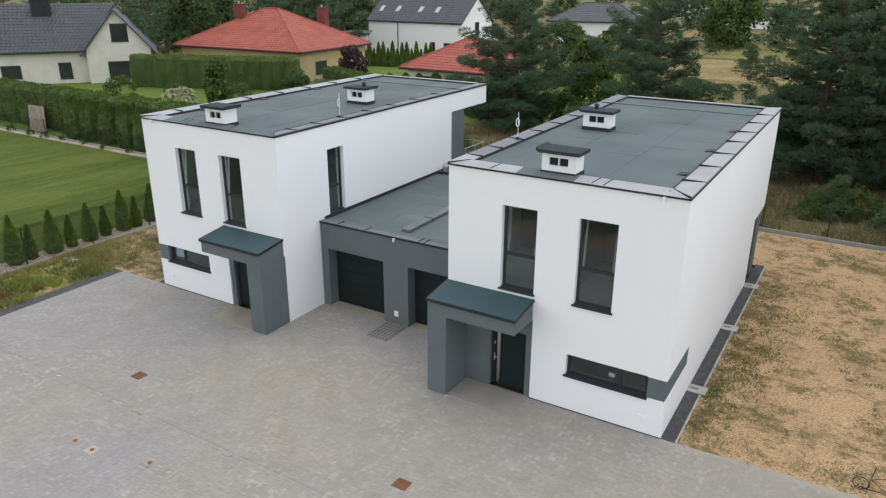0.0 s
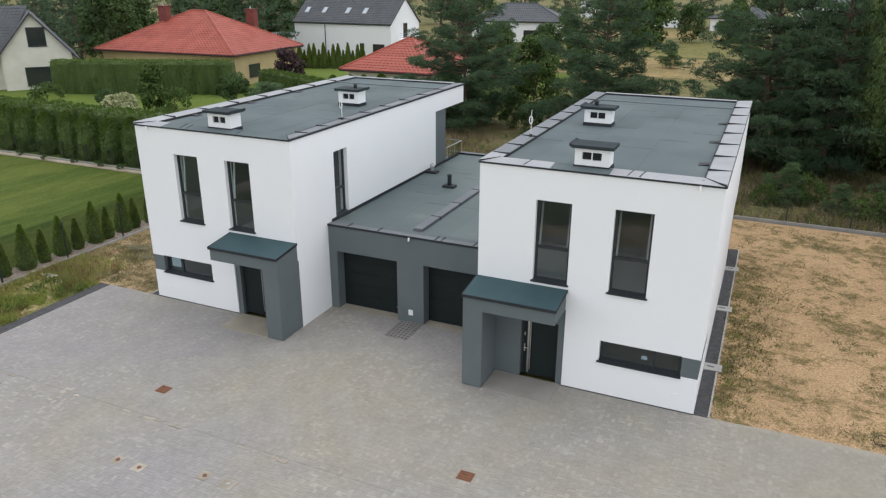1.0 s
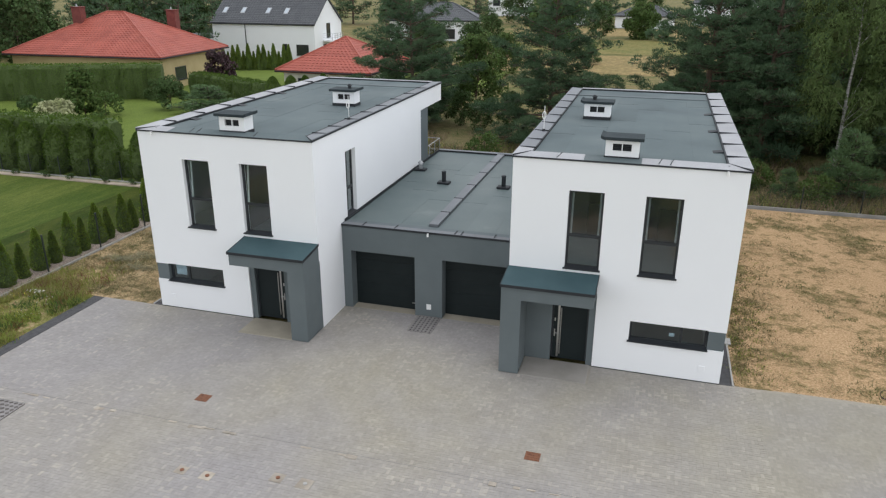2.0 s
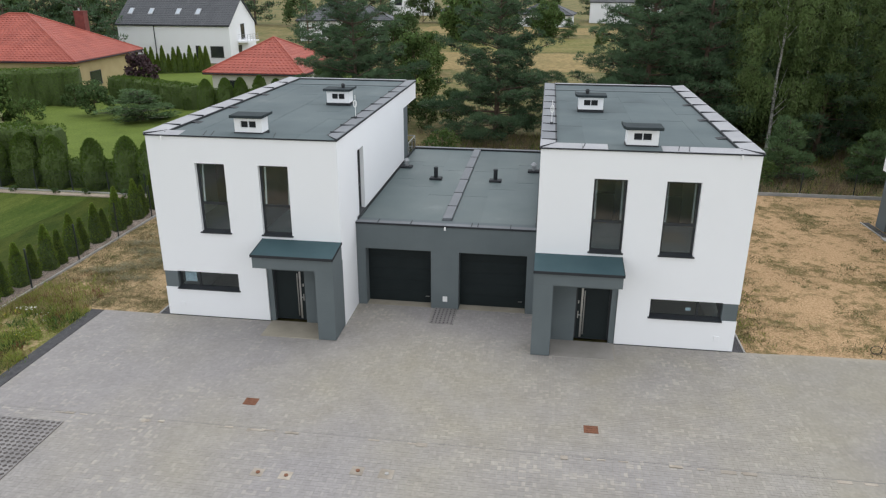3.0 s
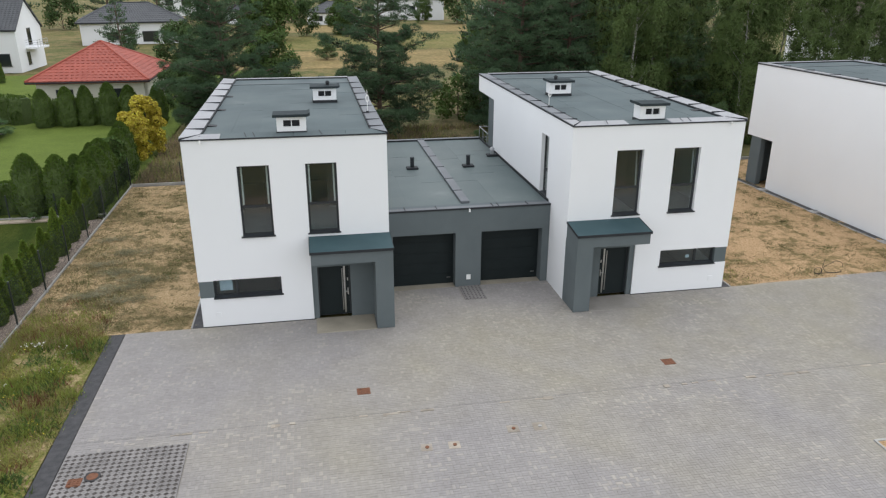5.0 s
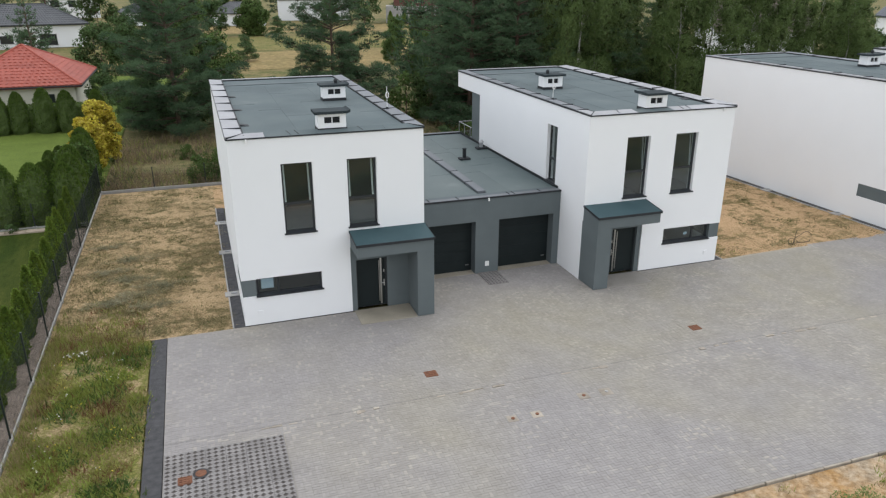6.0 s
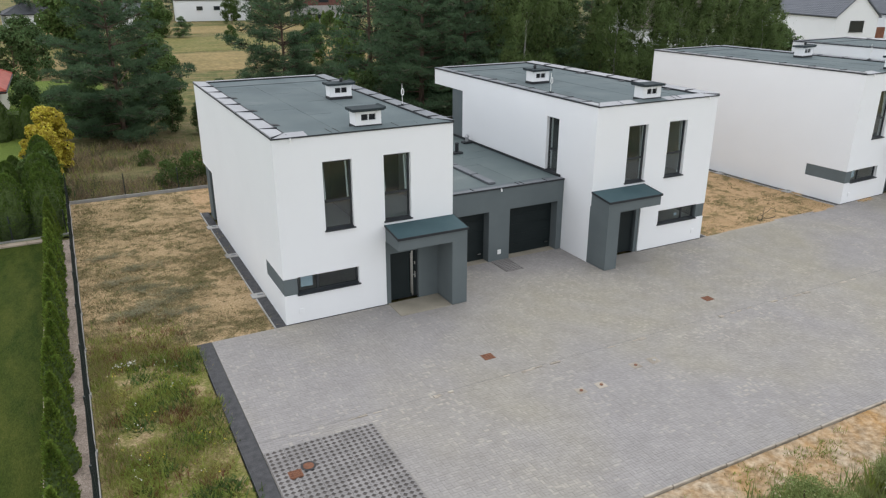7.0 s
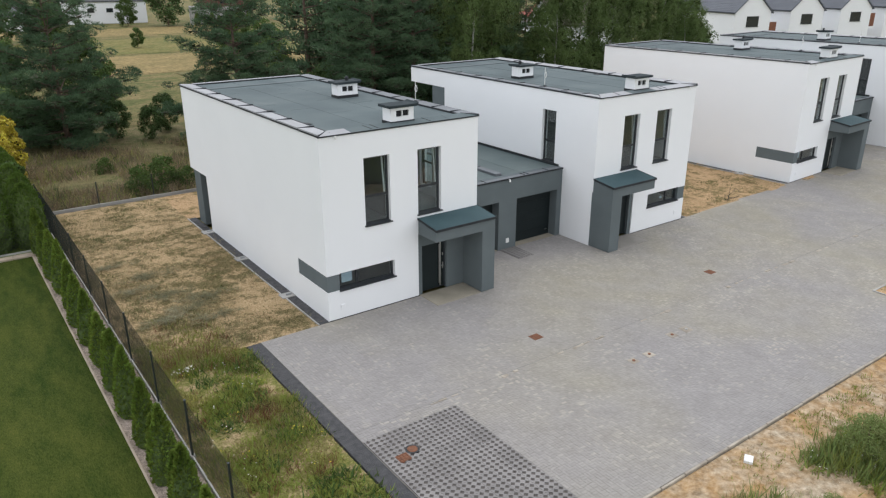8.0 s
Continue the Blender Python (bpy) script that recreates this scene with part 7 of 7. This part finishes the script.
def manhole(at, w, d, mat, label, round_=False):
    m = thing("manhole_cover", label, "manhole", at, "manhole covers")
    if round_:
        part("frame_ring", rod((0, 0, -0.05), (0, 0, 0.008), w * 0.6, sides=24), M["soil_dark"], m)
        part("lid", rod((0, 0, 0.0), (0, 0, 0.016), w * 0.42, sides=24), mat, m)
        return
    part("frame_ring", box(-w / 2, -d / 2, -0.05, w / 2, d / 2, 0.008, bevel=0.004), mat, m)
    cells = [(-w * 0.38 + i * w * 0.27, -d * 0.38 + j * d * 0.27, -w * 0.18 + i * w * 0.27, -d * 0.18 + j * d * 0.27) for i in range(3) for j in range(3)]
    lid = pierced([-w * 0.43, w * 0.43], [-d * 0.43, d * 0.43], cells, 0.006, 0.02, lambda a, b, c: (a, c, b))
    part("lid", lid, mat, m)


manhole((-5.23, -5.72, 0), 0.44, 0.4, M["rust"], "rusty square iron drain cover in the paving")
manhole((5.62, -5.7, 0), 0.44, 0.4, M["rust"], "rusty square iron drain cover in the paving")
manhole((28.7, -5.4, 0), 0.44, 0.4, M["rust"], "rusty square iron drain cover in the paving")
manhole((-13.3, -8.98, 0.03), 0.38, 0.34, M["rust"], "rusty square iron cover in the grid pavers")
manhole((-12.88, -8.8, 0.03), 0.36, 0.36, M["rust"], "rusty round iron lid in a concrete ring", True)
for x, y, w in ((-3.67, -9.11, 0.17), (-2.85, -9.13, 0.18), (-0.94, -8.65, 0.19), (-0.11, -8.67, 0.21)):
    st = thing("pipe_stub", "rusty capped pipe stub in a pale sanded square of paving", "pipe stub", (x, y, 0), "pipe stubs")
    part("sand_ring", solid([(-w, -w * 0.9, -0.03), (w * 0.95, -w, -0.03), (w, w * 0.9, -0.03), (-w * 0.9, w, -0.03), (-w, -w * 0.9, 0.008), (w * 0.95, -w, 0.008), (w, w * 0.9, 0.008), (-w * 0.9, w, 0.008)], HEXA), M["pale_kerb"], st)
    part("stub", rod((0.02, 0, 0.0), (0.02, 0, 0.03), 0.06, sides=12), M["rust" if w < 0.2 else "concrete"], st)

cable = bmesh.new()
loop = [(0.5 * math.cos(a) * (1 + 0.15 * math.sin(3 * a)), 0.12 * math.sin(a * 2), 0.3 + 0.28 * math.sin(a)) for a in np.linspace(0, math.tau * 0.92, 22)]
for p, q in zip(loop, loop[1:]):
    add_rod(cable, p, q, 0.01, sides=5)
small_loop = [(-0.75 + 0.2 * math.cos(a), 0.05 * math.sin(a), 0.16 + 0.15 * math.sin(a)) for a in np.linspace(0, math.tau, 14)]
for p, q in zip(small_loop, small_loop[1:]):
    add_rod(cable, p, q, 0.012, sides=5)
add_rod(cable, (-0.6, 0, 0.0), (-0.5, 0, 0.75), 0.011, sides=5)
add_rod(cable, (-0.9, 0, 0.03), (0.5, 0, 0.03), 0.011, sides=5)
cc = mesh_object("cable_loop", cable, M["seam"])
cc.location = (16.95, 0.62, 0)
tagged(cc, "coiled dark service cable sticking out of the sand", "cable")

soilbox = thing("soil_opening", "square of bare sand edged with pale kerb in the paving", "planting bed", (9.4, -11.15, 0))
part("soil", box(0.06, -2.0, -0.05, 1.9, -0.08, 0.018), M["sand"], soilbox)
for dims in ((0, -2.0, 0, 0.06, 0, 0.05), (0.06, -0.08, 0, 1.9, 0, 0.05)):
    part("edging", box(*dims), M["concrete"], soilbox)

# ---- pieces of the paving, last ----
def grid_slab(w, d, cols, rows, mat):
    """An openwork paving slab: a lattice round diamond-shaped cells."""
    bm = bmesh.new()
    cp, rp = (w - 0.008) / cols, (d - 0.008) / rows
    for i in range(cols):
        for j in range(rows):
            x0, y0 = 0.004 + i * cp, 0.004 + j * rp
            cx, cy, a, b = x0 + cp / 2, y0 + rp / 2, cp * 0.43, rp * 0.43
            v = lambda x, y, z=0.03: bm.verts.new((x, y, z))
            tips = [(cx + a, cy), (cx, cy + b), (cx - a, cy), (cx, cy - b)]
            mids = [(x0 + cp, cy), (cx, y0 + rp), (x0, cy), (cx, y0)]
            corners = [(x0 + cp, y0 + rp), (x0, y0 + rp), (x0, y0), (x0 + cp, y0)]
            for k in range(4):
                n = (k + 1) % 4
                bm.faces.new([v(*p) for p in (corners[k], mids[n], tips[n], tips[k], mids[k])])
                bm.faces.new([v(*tips[k]), v(*tips[n]), v(*tips[n], -0.06), v(*tips[k], -0.06)])
    for p, q in (((0.004, 0.004), (w - 0.004, 0.004)), ((w - 0.004, 0.004), (w - 0.004, d - 0.004)), ((w - 0.004, d - 0.004), (0.004, d - 0.004)), ((0.004, d - 0.004), (0.004, 0.004))):
        bm.faces.new([bm.verts.new((*p, 0.03)), bm.verts.new((*q, 0.03)), bm.verts.new((*q, -0.06)), bm.verts.new((*p, -0.06))])
    bmesh.ops.remove_doubles(bm, verts=bm.verts, dist=0.0005)
    bmesh.ops.recalc_face_normals(bm, faces=bm.faces)
    data = bpy.data.meshes.new("grid_slab")
    bm.to_mesh(data)
    bm.free()
    data.materials.append(mat)
    return data


gp = thing("grid_paving", "openwork concrete grid pavers filled with dark grit", "grid paving", (-13.86, -14.04, 0))
part("infill", box(0.0, 0.0, -0.1, 3.36, 6.36, 0.004), M["grit_infill"], gp)
cell = grid_slab(0.56, 0.53, 3, 3, M["slabgrid"])
for i in range(6):
    for j in range(12):
        shared("grid_slab", cell, gp, (0.56 * i, 0.53 * j, 0.0))
gs = thing("grid_paving", "small openwork drain grid set before the garage pier", "grid paving", (-0.4, 0.74, 0))
part("infill", box(0.0, 0.0, -0.1, 0.94, 1.4, 0.004), M["soil_dark"], gs)
cell2 = grid_slab(0.47, 0.7, 3, 4, M["slabgrid"])
for i in range(2):
    for j in range(2):
        shared("grid_slab", cell2, gs, (0.47 * i, 0.7 * j, 0.0))

# block paving in a basket weave of paired blocks
MOD, GAP, CH = 0.2, 0.005, 0.003


def in_paving(x, y):
    if not (-13.88 < x < 60.0 and -14.05 < y < 2.7):
        return False
    if x < -10.48 and y < -7.66:
        return False
    if 9.38 < x < 11.3 and -13.2 < y < -11.1:
        return False
    if -0.42 < x < 0.55 and 0.72 < y < 2.2:
        return False
    for off, dy in ((0.0, 0.0), (33.94, 0.5 + (x - 22.95) * 0.049)):
        u = abs(x - off)
        if u < 11.0 and y > dy:
            if u > 3.64 or (y > dy + 2.15 and not (0.6 < u < 3.25)):
                return False
        if 3.66 < u < 6.65 and dy - 1.3 < y <= dy:
            return False
    limit = 0.0 if x < 17 else 0.3 if x < 23 else 0.5 + (x - 22.95) * 0.049
    if y > limit and not any(abs(x - off) < 11.0 for off in (0.0, 33.94)):
        return False
    return True


def block_verts(x, y, a, b, z, tx, ty):
    i = CH
    top = [(x + i, y + i, z + i * (tx + ty)), (x + a - i, y + i, z + a * tx), (x + a - i, y + b - i, z + a * tx + b * ty), (x + i, y + b - i, z + b * ty)]
    low = [(x, y, z - 0.02), (x + a, y, z - 0.02), (x + a, y + b, z - 0.02), (x, y + b, z - 0.02)]
    return low + top


BF = [(4, 5, 6, 7), (0, 1, 5, 4), (1, 2, 6, 5), (2, 3, 7, 6), (3, 0, 4, 7)]
gb = rng(99)
near, verts, faces = [], [], []
long_, short = MOD - GAP, MOD / 2 - GAP
for r in range(int(16.8 / MOD) + 1):
    for c in range(int(74 / MOD)):
        x, y = -13.87 + c * MOD, -14.04 + r * MOD
        if not in_paving(x + MOD / 2, y + MOD / 2):
            continue
        for k in (0, 1):
            if (r + c) % 2:
                bx, by, a, b = x, y + k * MOD / 2, long_, short
            else:
                bx, by, a, b = x + k * MOD / 2, y, short, long_
            z = gb.uniform(-0.0015, 0.0015)
            tx, ty = gb.normal(0, 0.004, 2)
            if -1.3 < x < 1.1 and -10.2 < y < -7.8 and len(near) < 290:
                near.append((bx, by, a, b, z))
            else:
                o = len(verts)
                verts.extend(block_verts(bx, by, a, b, z, tx, ty))
                faces.extend(tuple(o + q for q in f) for f in (BF if x < 12 else BF[:1]))
pav = thing("block_paving", "grey concrete block paving laid in paired basket weave", "paving", (0, 0, 0))
pav["kind"] = "structure"
rest = new("paving_blocks", mesh_data("paving_blocks", verts, faces, M["paver"]))
rest.parent = pav
tagged(rest, "", "", "", "stuff")
lay = [mesh_data("paving_block", block_verts(0, 0, *d, 0, 0, 0), BF, M["paver"]) for d in ((long_, short), (short, long_))]
for bx, by, a, b, z in near:
    shared("paving_block", lay[0 if a > b else 1], pav, (bx, by, z))
part("expansion_joint", box(-13.87, -7.106, -0.01, 44.0, -7.094, 0.0045), M["seal"], pav, "dark straight joint across the paving")
for k in range(46):
    w = gb.uniform(0.1, 0.45)
    x = gb.uniform(-13.0, 32.0)
    part("pale_mortar", box(x, -7.2 + gb.uniform(-0.12, 0.02), 0.0, x + w, -7.15 + gb.uniform(-0.02, 0.03), 0.0062 + 0.0005 * k), M["pale_kerb"], pav, "pale mortar smear on the blocks")
